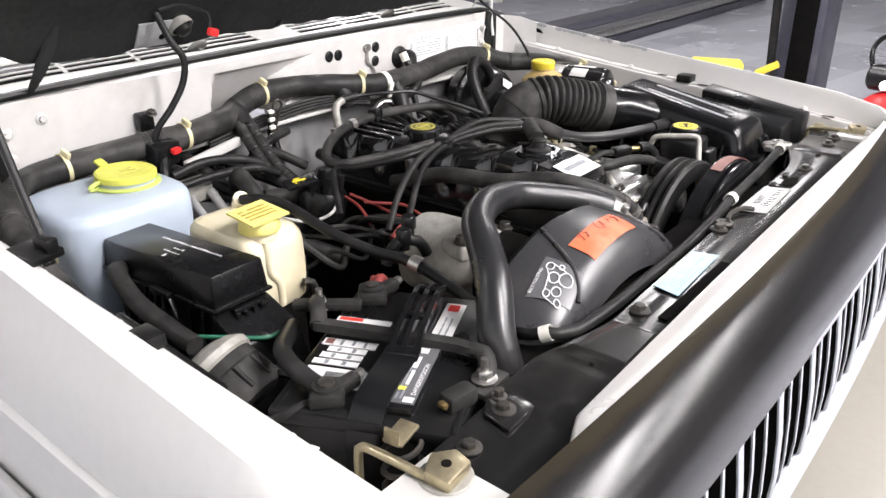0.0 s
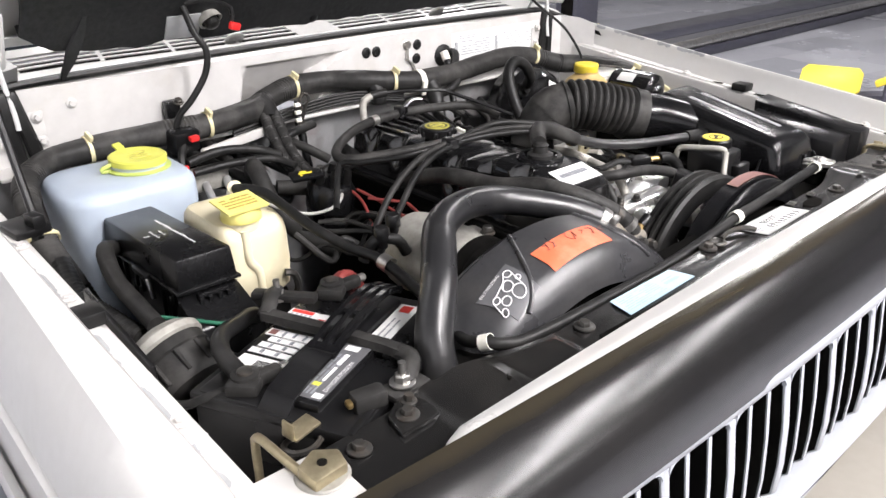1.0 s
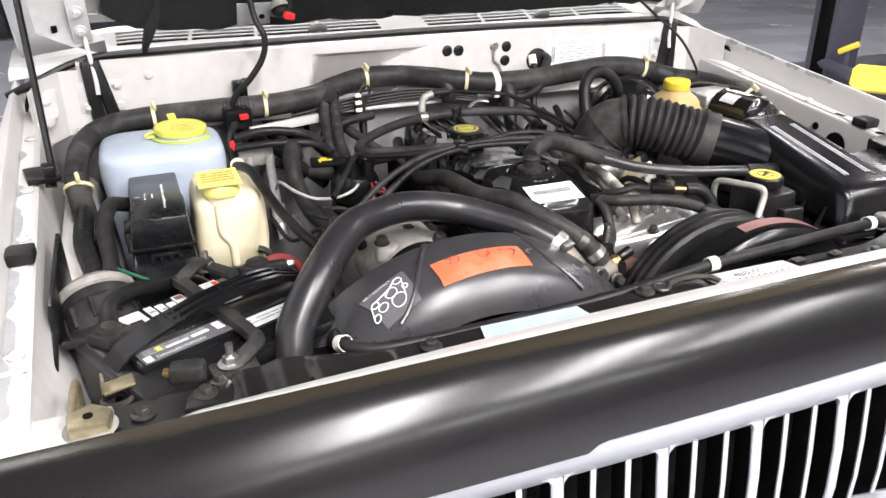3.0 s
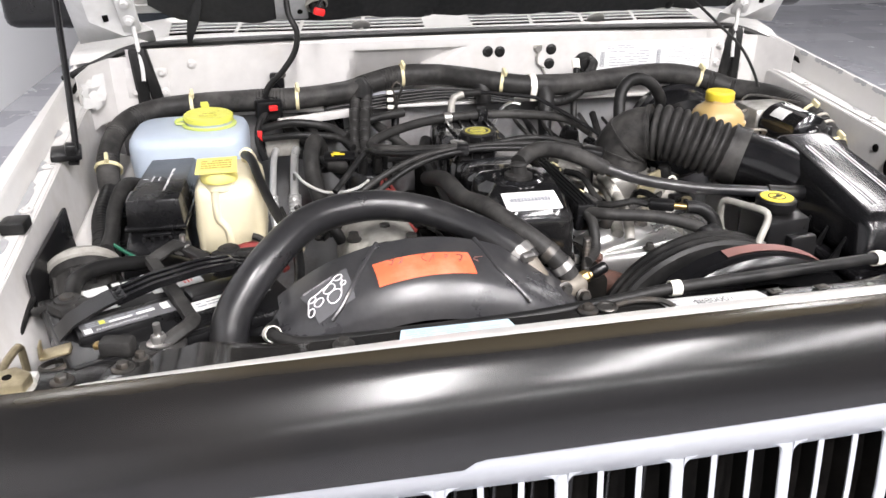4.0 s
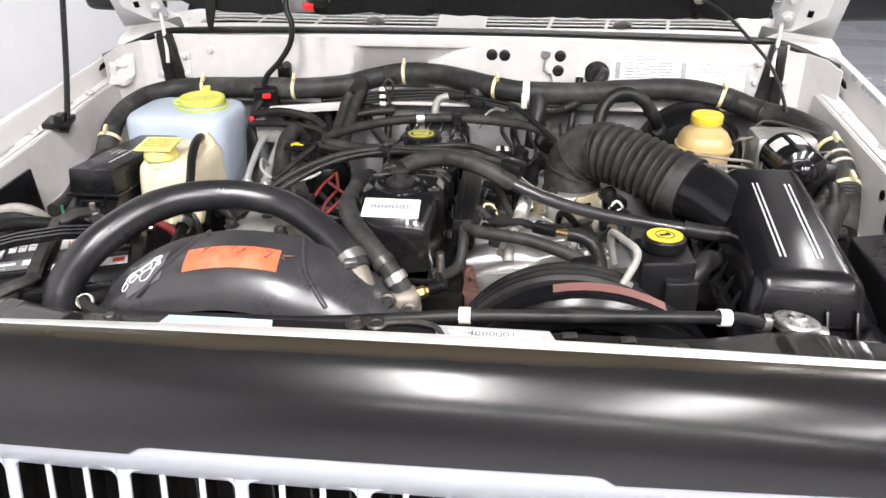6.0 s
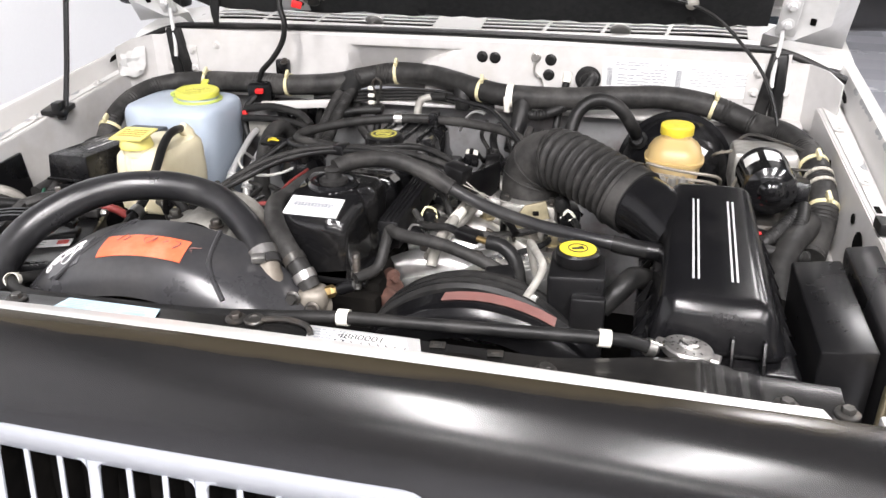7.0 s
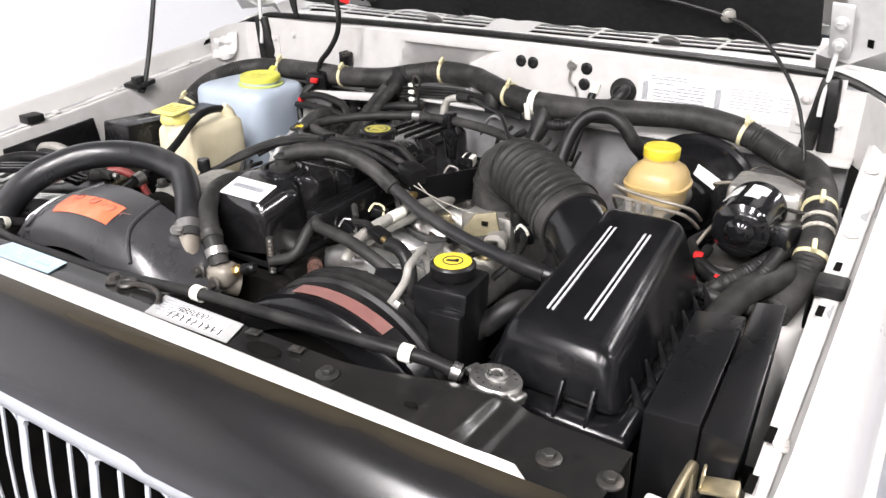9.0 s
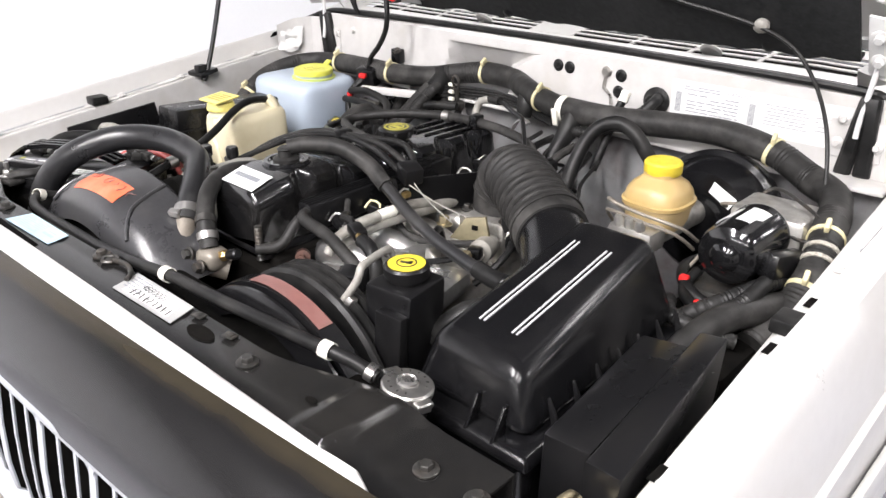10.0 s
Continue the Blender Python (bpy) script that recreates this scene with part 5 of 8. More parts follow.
yy = sorted(set(ys + [0.215 + 0.007 * k for k in range(82)]))
for y in yy:
    k = max(i for i in range(len(ys)) if ys[i] <= y)
    a_, b_ = VC[k], VC[min(k + 1, len(VC) - 1)]
    f = (y - a_[0]) / (b_[0] - a_[0]) if b_[0] > a_[0] else 0.0
    w, zt, zs = a_[1] + (b_[1] - a_[1]) * f, a_[2] + (b_[2] - a_[2]) * f, 0.968
    cx = -0.020
    cut = 0.017 * max(0.0, math.cos(2 * math.pi * (y - 0.298) / 0.082)) ** 1.5 if y > 0.262 else 0.0
    sec.append([V(cx - w - 0.006, y, zs), V(cx - w - 0.005, y, zs + 0.02), V(cx - w + cut * 0.3, y, zt - 0.050), V(cx - w + cut, y, zt - 0.030), V(cx - w * 0.96 + cut, y, zt - 0.012), V(cx - w * 0.80 + cut * 0.7, y, zt - 0.002), V(cx - w * 0.4, y, zt), V(cx + w * 0.4, y, zt), V(cx + w * 0.80 - cut * 0.7, y, zt - 0.002),
                V(cx + w * 0.96 - cut, y, zt - 0.012), V(cx + w - cut, y, zt - 0.030), V(cx + w - cut * 0.3, y, zt - 0.050), V(cx + w + 0.005, y, zs + 0.02), V(cx + w + 0.006, y, zs)])
loft(vc, sec)
cover = part("valve_cover", vc, GLOSS, eng, "glossy black painted valve cover")
part("cover_flange", box(B(), (-0.02, 0.50, 0.970), (0.172, 0.60, 0.010), 0.003), BLACK, cover)
for k in range(4):
    part("cover_rib", box(B(), (-0.058 + 0.026 * k, 0.685, 1.0585), (0.006, 0.12, 0.006), 0.002), GLOSS, cover)
part("breather_seat", lathe(B(), (-0.021, 0.313, 1.078), (0, 0, 1), [(0.040, 0), (0.040, 0.003), (0.036, 0.007), (0.030, 0.007), (0.027, 0.003)], 32), GLOSS, cover)
part("breather", lathe(B(), (-0.021, 0.313, 1.080), (0, 0, 1), [(0.022, 0), (0.022, 0.007), (0.013, 0.010), (0.012, 0.020), (0.014, 0.022), (0.009, 0.026)], 22), DUSTY, cover)
oc_ = part("oil_cap", lathe(B(), (-0.028, 0.571, 1.060), (0, 0, 1), [(0.024, 0), (0.024, 0.008), (0.033, 0.010), (0.034, 0.020), (0.031, 0.023), (0.001, 0.0235)], 26), BLACK, cover, "black oil filler cap with a yellow emblem")
em = B()
lathe(em, (-0.028, 0.571, 1.0832), (0, 0, 1), [(0.024, 0), (0.024, 0.001), (0.020, 0.001), (0.020, 0)], 28, cap=False)
lathe(em, (-0.028, 0.571, 1.0832), (0, 0, 1), [(0.0150, 0), (0.0150, 0.001), (0.0120, 0.001), (0.0120, 0)], 28, cap=False)
box(em, (-0.028, 0.571, 1.0838), (0.024, 0.009, 0.001), 0.0003)
part("emblem", em, DULLYELLOW, oc_)
for k in range(8):
    a = k * math.pi / 4
    part("grip", box(B(), (-0.028 + 0.034 * math.cos(a), 0.571 + 0.034 * math.sin(a), 1.073), (0.008, 0.008, 0.012), 0.003, (0, 0, 45 * k)), BLACK, oc_)
q = [(-0.063, 0.2145, 1.0640), (0.021, 0.2145, 1.0640), (0.019, 0.257, 1.0760), (-0.064, 0.257, 1.0760)]
sticker("barcode_label", q, PAPER, "white barcode label on the valve cover", None,
        [("barcode", bars(q, [(0.10 + 0.021 * k, 0.45, 0.108 + 0.021 * k + 0.006 * (k % 3), 0.68) for k in range(36)]), INKGREY), ("print_line", bars(q, [(0.62, 0.3, 0.88, 0.34), (0.1, 0.3, 0.4, 0.34)]), INKGREY)])
for x, y in ((-0.085, 0.215), (0.045, 0.215), (0.052, 0.36), (0.052, 0.52), (-0.092, 0.40)):
    part("head_bolt", hexbolt(B(), (x, y, 0.972), (0, 0, 1), 0.009, 0.010, 0.012), STEEL, eng)
part("stud", tube(B(), [(0.055, 0.197, 0.965), (0.055, 0.197, 1.022)], 0.006, 10, 0.0012, ribs(0.003, 0.08)), DARKSTEEL, eng)
part("front_plate", box(B(), (-0.02, 0.195, 0.80), (0.22, 0.03, 0.32), 0.01), CAVITY, eng)

# intake side
intake = part("intake_manifold", hexa(B(), [(0.105, 0.30, 0.88), (0.30, 0.26, 0.86), (0.30, 0.66, 0.86), (0.085, 0.70, 0.88)], [(0.105, 0.305, 0.940), (0.29, 0.27, 0.935), (0.29, 0.64, 0.935), (0.085, 0.68, 0.945)], 0.02, 3), ALU, eng, "cast aluminium intake manifold")
for k in range(6):
    y = 0.30 + 0.072 * k
    part("runner", tube(B(), [(0.07, y, 0.945), (0.12, y, 0.965), (0.18, y + 0.01, 0.96), (0.24, y + 0.02, 0.925)], (0.022, 0.024), 12), ALU_BRIGHT if k < 2 else ALU, intake)
part("front_casting", hexa(B(), [(0.165, 0.17, 0.86), (0.24, 0.17, 0.86), (0.26, 0.25, 0.86), (0.16, 0.25, 0.86)], [(0.168, 0.182, 0.950), (0.205, 0.185, 0.950), (0.23, 0.25, 0.955), (0.165, 0.25, 0.955)], 0.012, 3), ALU_BRIGHT, intake, "bright aluminium bracket casting")
cp_ = part("cover_casting", hexa(B(), [(0.088, 0.275, 0.90), (0.255, 0.215, 0.90), (0.25, 0.41, 0.90), (0.098, 0.38, 0.90)], [(0.092, 0.278, 0.944), (0.252, 0.225, 0.982), (0.245, 0.41, 0.984), (0.100, 0.372, 0.952)], 0.010, 3), ALU_BRIGHT, intake, "smooth bright aluminium cover casting")
for a_, b_ in (((0.102, 0.295, 0.9475), (0.240, 0.300, 0.9845)), ((0.118, 0.275, 0.952), (0.245, 0.250, 0.9845)), ((0.105, 0.350, 0.955), (0.235, 0.345, 0.9855))):
    part("casting_rib", tube(B(), [a_, b_], 0.0022, 8), ALU_BRIGHT, cp_)
part("web", box(B(), (0.19, 0.212, 0.956), (0.05, 0.005, 0.012), 0.002, (0, 0, 12)), ALU_BRIGHT, intake)
part("web", box(B(), (0.188, 0.190, 0.950), (0.04, 0.005, 0.010), 0.002, (0, 0, 10)), ALU_BRIGHT, intake)
part("mount_lug", lathe(B(), (0.215, 0.165, 0.96), (0.15, -1, 0.1), [(0.022, -0.05), (0.026, -0.04), (0.026, 0.02), (0.016, 0.026), (0.012, 0.02)], 22), ALU, intake)
part("mount_lug", lathe(B(), (0.29, 0.19, 0.945), (0.15, -1, 0.1), [(0.030, -0.06), (0.032, -0.04), (0.030, 0.01)], 22), ALU_DUSTY, intake)
ml = part("flange_casting", box(B(), (0.30, 0.33, 0.955), (0.08, 0.10, 0.035), 0.012, (0, 0, 12)), ALU_BRIGHT, intake)
pat = B()
rnd = random.Random(8)
for k in range(12):
    box(pat, (0.30 + rnd.uniform(-0.025, 0.025), 0.33 + rnd.uniform(-0.025, 0.025), 0.9735), (0.010, 0.004, 0.002), 0.0005, (0, 0, rnd.uniform(0, 180)))
part("cast_marks", pat, ALU_BRIGHT, ml)
part("throttle_body", box(B(), (0.255, 0.535, 0.965), (0.10, 0.10, 0.08), 0.012), ALU, intake)
part("throttle_bracket", hexa(B(), [(0.232, 0.438, 0.978), (0.302, 0.458, 0.976), (0.300, 0.464, 0.976), (0.230, 0.444, 0.978)], [(0.256, 0.448, 1.016), (0.290, 0.458, 1.024), (0.289, 0.464, 1.024), (0.255, 0.454, 1.016)], 0.0015), OLIVEZINC, intake, "olive zinc throttle bracket")
part("bracket_hole", box(B(), (0.275, 0.4505, 1.004), (0.010, 0.004, 0.007), 0.001, (0, 0, 16)), CAVITY, intake)
rail = thing("fuel_rail_cover", (0.075, 0.35, 0.97), "black ribbed harness channel beside the valve cover", "harness channel")
part("channel", hexa(B(), [(0.062, 0.268, 1.000), (0.098, 0.268, 1.000), (0.088, 0.60, 1.000), (0.052, 0.60, 1.000)], [(0.064, 0.268, 1.044), (0.096, 0.268, 1.044), (0.086, 0.60, 1.042), (0.054, 0.60, 1.042)], 0.004), BLACK, rail)
for k in range(4):
    part("rib", box(B(), (0.068 + 0.0068 * k - 0.005, 0.43, 1.0445), (0.002, 0.32, 0.003), 0.0006, (0, 0, 1.7)), BLACK, rail)
part("branch", tube(B(), [(0.08, 0.275, 1.03), (0.11, 0.245, 1.035), (0.18, 0.235, 1.03), (0.25, 0.225, 1.01), (0.285, 0.24, 0.975)], 0.0095, 10, 0.003, ribs(0.006, 0.05)), DUSTY, rail, "corrugated black branch")
part("branch", tube(B(), [(0.08, 0.275, 1.03), (0.083, 0.25, 1.02), (0.078, 0.22, 0.99), (0.055, 0.19, 0.985)], 0.0085, 10, 0.003, ribs(0.006, 0.05)), DUSTY, rail, "corrugated black branch")
part("fuel_pipe", tube(B(), [(0.14, 0.28, 0.985), (0.155, 0.34, 1.005), (0.17, 0.42, 1.01), (0.165, 0.52, 1.0), (0.15, 0.60, 0.99)], 0.010, 10), ALU_DUSTY, rail)
inj = thing("fuel_injector_set", (0.12, 0.4, 0.96), "row of fuel injectors with dark plugs and wire clips", "injectors")
for k in range(5):
    y = 0.31 + 0.075 * k
    part("injector", lathe(B(), (0.125, y, 0.955), (0.15, 0, 1), [(0.008, 0), (0.011, 0.01), (0.011, 0.03), (0.014, 0.032), (0.014, 0.05)], 12), DARKSTEEL, inj)
    part("plug", box(B(), (0.112, y + 0.005, 1.008), (0.026, 0.022, 0.018), 0.004, (0, 20, 30 * (k % 2))), BLACK, inj)
    part("wire_clip", tube(B(), [(0.10, y - 0.01, 1.012), (0.105, y, 1.024), (0.118, y + 0.008, 1.018), (0.125, y - 0.004, 1.008)], 0.002, 6, 0.006), TIE if k % 2 else STEEL, inj)
wp = thing("regulator_pipe", (0.175, 0.345, 1.0), "grey pipe wrapped with a white tag", "pipe")
part("pipe", tube(B(), [(0.150, 0.255, 0.985), (0.153, 0.275, 1.008), (0.157, 0.31, 1.019), (0.162, 0.35, 1.023), (0.167, 0.40, 1.026), (0.172, 0.45, 1.020)], 0.0085, 12), ALU_DUSTY, wp)
part("tag", tube(B(), [(0.1620, 0.350, 1.0230), (0.1640, 0.365, 1.0240), (0.1655, 0.380, 1.0248)], 0.0090, 14), TAPE, wp, "white paper tag")

sn = thing("throttle_sensor", (0.333, 0.479, 0.96), "black throttle sensor with a pale wire clip", "sensor")
part("body", box(B(), (0.325, 0.50, 0.985), (0.034, 0.04, 0.034), 0.006, (0, 0, 15)), BLACK, sn)
part("plug", tube(B(), [(0.314, 0.482, 0.987), (0.325, 0.478, 1.003), (0.337, 0.482, 0.988), (0.316, 0.482, 0.984)], 0.0026, 8, 0.005), TAPE, sn, "pale wire clip")
part("boot", lathe(B(), (0.316, 0.492, 1.0), (-0.3, -0.2, 1), [(0.013, 0), (0.013, 0.014), (0.009, 0.022)], 14), RUBBER, sn)
part("lead", tube(B(), [(0.336, 0.468, 0.99), (0.345, 0.45, 0.985), (0.34, 0.42, 0.965), (0.32, 0.40, 0.94)], 0.006, 8, 0.003, ribs(0.005, 0.06)), RUBBER, sn)
mp = thing("pressure_hose", (0.24, 0.24, 0.97), "short black rubber hose with a brass nipple and plug", "hose")
part("hose", tube(B(), [(0.236, 0.250, 1.036), (0.258, 0.246, 1.034), (0.278, 0.238, 1.018), (0.286, 0.230, 0.985), (0.288, 0.222, 0.94)], 0.0105, 12), RUBBER, mp)
part("nipple", cyl(B(), (0.216, 0.260, 1.036), (0.238, 0.250, 1.036), 0.005, 10), BRASS, mp, "brass nipple")
part("plug", box(B(), (0.204, 0.270, 1.035), (0.040, 0.022, 0.016), 0.004, (0, 0, -24)), BLACK, mp)
part("cable", tube(B(), [(0.186, 0.278, 1.034), (0.165, 0.29, 1.036), (0.135, 0.30, 1.028), (0.11, 0.33, 1.02)], 0.006, 8), RUBBER, mp)
for k, (x, y, z) in enumerate(((0.312, 0.389, 0.985), (0.215, 0.295, 0.962), (0.19, 0.47, 0.985), (0.235, 0.365, 0.962), (0.28, 0.29, 0.958))):
    part("manifold_bolt", hexbolt(B(), (x, y, z - 0.006), (0, 0, 1), 0.009, 0.014, 0.014), DARKSTEEL if k % 2 else ZINC, intake)
for k, (x, y, a) in enumerate(((0.20, 0.33, 20), (0.25, 0.30, -15), (0.215, 0.40, 35), (0.27, 0.36, 5))):
    part("bracket", hexa(B(), [(x - 0.016, y - 0.006, 0.945), (x + 0.016, y - 0.006, 0.945), (x + 0.016, y + 0.006, 0.945), (x - 0.016, y + 0.006, 0.945)], [(x - 0.012, y - 0.004, 0.985 + 0.004 * k), (x + 0.012, y - 0.003, 0.982), (x + 0.012, y + 0.003, 0.982), (x - 0.012, y + 0.004, 0.985 + 0.004 * k)], 0.003), ALU if k % 2 else DARKSTEEL, intake)
part("vacuum_port", tube(B(), [(0.225, 0.43, 0.97), (0.228, 0.42, 0.998), (0.24, 0.40, 1.004), (0.255, 0.38, 0.995)], 0.006, 8), BLACK, intake)
part("injector_loom", tube(B(), [(0.10, 0.44, 1.04), (0.125, 0.42, 1.035), (0.15, 0.40, 1.0), (0.19, 0.39, 0.985), (0.24, 0.41, 0.98), (0.29, 0.44, 0.985)], 0.006, 8, 0.003, ribs(0.005, 0.06)), DUSTY, intake)
part("injector_loom", tube(B(), [(0.10, 0.34, 1.035), (0.12, 0.32, 1.02), (0.14, 0.30, 0.985), (0.17, 0.29, 0.965)], 0.005, 8, 0.003, ribs(0.005, 0.06)), DUSTY, intake)

th = thing("thermostat_housing", (0.0, 0.135, 0.95), "aluminium thermostat housing with bolts and a brass sensor", "housing")
part("outlet", tube(B(), [(-0.060, 0.146, 1.024), (-0.044, 0.128, 1.000), (-0.030, 0.122, 0.978), (-0.008, 0.128, 0.966), (0.02, 0.16, 0.95)], 0.0178, 16), TANCAST, th)
part("body", box(B(), (0.012, 0.138, 0.975), (0.044, 0.042, 0.036), 0.014, (0, 0, 15), seg=3), TANCAST, th)
for x, z in ((-0.006, 0.985), (0.022, 0.972)):
    part("bolt", hexbolt(B(), (x, 0.112, z), (0.1, -1, 0.25), 0.008, 0.010, 0.011), DARKSTEEL, th)
part("brass_sensor", lathe(B(), (0.030, 0.145, 0.982), (0.75, 0.1, 0.25), [(0.009, 0), (0.009, 0.010), (0.006, 0.013), (0.006, 0.022)], 6), BRASS, th, "brass sensor")
part("plug", lathe(B(), (0.046, 0.147, 0.987), (0.75, 0.1, 0.3), [(0.007, 0), (0.0085, 0.004), (0.0085, 0.022), (0.006, 0.025)], 14), BLACK, th)
mf = thing("exhaust_manifold", (0.10, 0.17, 0.85), "rusty brown exhaust manifold pipe", "exhaust manifold")
part("pipe", tube(B(), [(0.080, 0.238, 0.932), (0.108, 0.212, 0.934), (0.140, 0.188, 0.925), (0.160, 0.176, 0.90)], 0.019, 16), RUST, mf)
part("flange", lathe(B(), (0.076, 0.242, 0.930), (0.72, -0.62, 0.1), [(0.026, 0), (0.036, 0.002), (0.037, 0.008), (0.034, 0.011), (0.02, 0.012)], 28), RUST, mf)
part("lug", lathe(B(), (0.084, 0.256, 0.962), (0.72, -0.62, 0.1), [(0.009, -0.004), (0.012, 0.0), (0.012, 0.012), (0.007, 0.014)], 16), RUST, mf)
part("stud", hexbolt(B(), (0.092, 0.248, 0.963), (0.72, -0.62, 0.1), 0.007, 0.008, 0.0), RUST, mf)

ac = thing("ac_compressor", (-0.245, 0.30, 0.9), "dusty grey cast compressor with a bolted bracket", "compressor")
part("housing", lathe(B(), (-0.245, 0.40, 0.955), (0.08, -1, 0.0), [(0.05, 0), (0.062, 0.01), (0.066, 0.03), (0.066, 0.13), (0.058, 0.15), (0.04, 0.155)], 30), ALU_DUSTY, ac)
part("clutch", lathe(B(), (-0.235, 0.245, 0.955), (0.0, -1, 0), [(0.05, 0), (0.066, 0.004), (0.066, 0.03), (0.05, 0.034), (0.02, 0.036)], 30), CAVITY, ac)
part("bracket", hexa(B(), [(-0.30, 0.26, 0.985), (-0.19, 0.24, 0.985), (-0.18, 0.30, 0.985), (-0.29, 0.32, 0.985)], [(-0.295, 0.265, 1.012), (-0.195, 0.245, 1.014), (-0.19, 0.295, 1.014), (-0.285, 0.315, 1.012)], 0.008, 3), ALU_DUSTY, ac)
for x, y in ((-0.285, 0.275), (-0.20, 0.255), (-0.235, 0.30)):
    part("bolt", hexbolt(B(), (x, y, 1.012), (0, 0, 1), 0.009, 0.010, 0.012), DARKSTEEL, ac)
part("port", tube(B(), [(-0.30, 0.33, 0.985), (-0.315, 0.335, 1.01), (-0.345, 0.35, 1.012), (-0.36, 0.36, 0.98)], 0.009, 12), RUBBER, ac)
for x, y in ((-0.335, 0.345), (-0.29, 0.375)):
    part("service_valve", lathe(B(), (x, y, 1.0), (0, 0, 1), [(0.009, 0), (0.009, 0.012), (0.012, 0.013), (0.012, 0.03), (0.010, 0.033)], 14), BLACK, ac)

ds = thing("distributor", (-0.24, 0.66, 0.93), "black ignition distributor with plug leads", "distributor")
part("body", lathe(B(), (-0.235, 0.655, 0.92), (0.1, -0.2, 1), [(0.04, 0), (0.042, 0.03), (0.046, 0.035), (0.046, 0.07), (0.036, 0.085), (0.02, 0.09)], 24), BLACK, ds)
for k in range(6):
    a = k * math.pi / 3
    part("tower", lathe(B(), (-0.228 + 0.028 * math.cos(a), 0.64 + 0.028 * math.sin(a), 1.0), (0.1, -0.2, 1), [(0.009, 0), (0.009, 0.018), (0.007, 0.03)], 10), RUBBER, ds)
LEADS = (((-0.225, 0.650, 1.000), (-0.207, 0.609, 0.986), (-0.218, 0.555, 0.978), (-0.236, 0.505, 0.952)),
         ((-0.200, 0.600, 0.990), (-0.186, 0.551, 0.977), (-0.189, 0.522, 0.974), (-0.191, 0.466, 0.972), (-0.172, 0.400, 0.965)),
         ((-0.205, 0.56, 0.985), (-0.163, 0.511, 0.980), (-0.165, 0.483, 0.979), (-0.178, 0.430, 0.974)),
         ((-0.260, 0.442, 0.966), (-0.217, 0.455, 0.972), (-0.198, 0.438, 0.970), (-0.190, 0.405, 0.958)))
for k, pts in enumerate(LEADS):
    part("lead", tube(B(), pts, 0.0040 if k == 3 else 0.0029, 8, 0.006), REDWIRE, ds, "dull red ignition lead")
ta = thing("dipstick", (-0.28, 0.635, 0.95), "transmission dipstick with a yellow symbol", "dipstick")
part("handle", box(B(), (-0.283, 0.638, 1.028), (0.060, 0.026, 0.008), 0.003, (20, 0, -10)), BLACK, ta)
dsym = B()
box(dsym, (-0.286, 0.636, 1.0330), (0.026, 0.004, 0.0012), 0.0004, (20, 0, -10))
box(dsym, (-0.288, 0.641, 1.0346), (0.012, 0.003, 0.0012), 0.0004, (20, 0, -10))
box(dsym, (-0.296, 0.632, 1.0315), (0.004, 0.003, 0.0012), 0.0004, (20, 0, -10))
part("symbol", dsym, YELLOW, ta, "yellow symbol")
part("tube", tube(B(), [(-0.265, 0.645, 1.02), (-0.25, 0.66, 0.98), (-0.24, 0.68, 0.90)], 0.008, 8), BLACK, ta)
od = thing("oil_dipstick", (-0.15, 0.86, 0.95), "oil dipstick with a looped steel handle", "dipstick")
part("loop", tube(B(), [(-0.143, 0.868, 1.058), (-0.148, 0.862, 1.085), (-0.152, 0.860, 1.104), (-0.142, 0.858, 1.116), (-0.131, 0.858, 1.104), (-0.138, 0.862, 1.085), (-0.143, 0.868, 1.060)], 0.0028, 8, 0.006), DARKSTEEL, od)
part("stopper", lathe(B(), (-0.146, 0.876, 1.034), (0.05, 0.0, 1), [(0.008, 0), (0.0115, 0.006), (0.0125, 0.012), (0.0125, 0.018), (0.007, 0.022)], 16), DARKSTEEL, od)
part("tube", tube(B(), [(-0.146, 0.876, 1.040), (-0.148, 0.86, 0.99), (-0.15, 0.84, 0.92)], 0.009, 10), BLACK, od)

# ---- hoses ----
uh = thing("radiator_hose", (-0.46, 0.07, 0.93), "thick black upper radiator hose with clamps", "hose", "coolant hoses")
UP = [(-0.464, 0.062, 0.93), (-0.460, 0.070, 0.965), (-0.452, 0.088, 1.003), (-0.418, 0.118, 1.045), (-0.376, 0.165, 1.072), (-0.343, 0.200, 1.080), (-0.300, 0.225, 1.082), (-0.248, 0.240, 1.079), (-0.187, 0.241, 1.067), (-0.137, 0.212, 1.056), (-0.092, 0.176, 1.043), (-0.064, 0.150, 1.028), (-0.052, 0.137, 1.016)]
part("hose", tube(B(), UP, (0.0245, 0.0205), 22, 0.008), HOSE, uh)
cl = part("clamp", band(B(), (-0.062, 0.148, 1.026), (0.55, -0.55, -0.5), 0.0226, 0.015), STEEL, uh, "ribbed steel hose clamp")
part("clamp_screw", box(B(), (-0.058, 0.124, 1.034), (0.020, 0.012, 0.012), 0.003, (20, 0, 20)), STEEL, cl)
hh = thing("bypass_hose", (-0.08, 0.2, 1.0), "dusty black coolant hose beside the valve cover", "hose", "coolant hoses")
part("hose", tube(B(), [(-0.125, 0.56, 1.0), (-0.114, 0.45, 1.035), (-0.106, 0.33, 1.046), (-0.090, 0.250, 1.062), (-0.066, 0.196, 1.056), (-0.030, 0.160, 1.034), (-0.004, 0.144, 1.010), (0.010, 0.137, 0.990)], 0.0145, 16), DUSTY, hh)
part("clamp", band(B(), (-0.018, 0.152, 1.023), (0.6, -0.4, -0.5), 0.0166, 0.012), DARKSTEEL, hh)
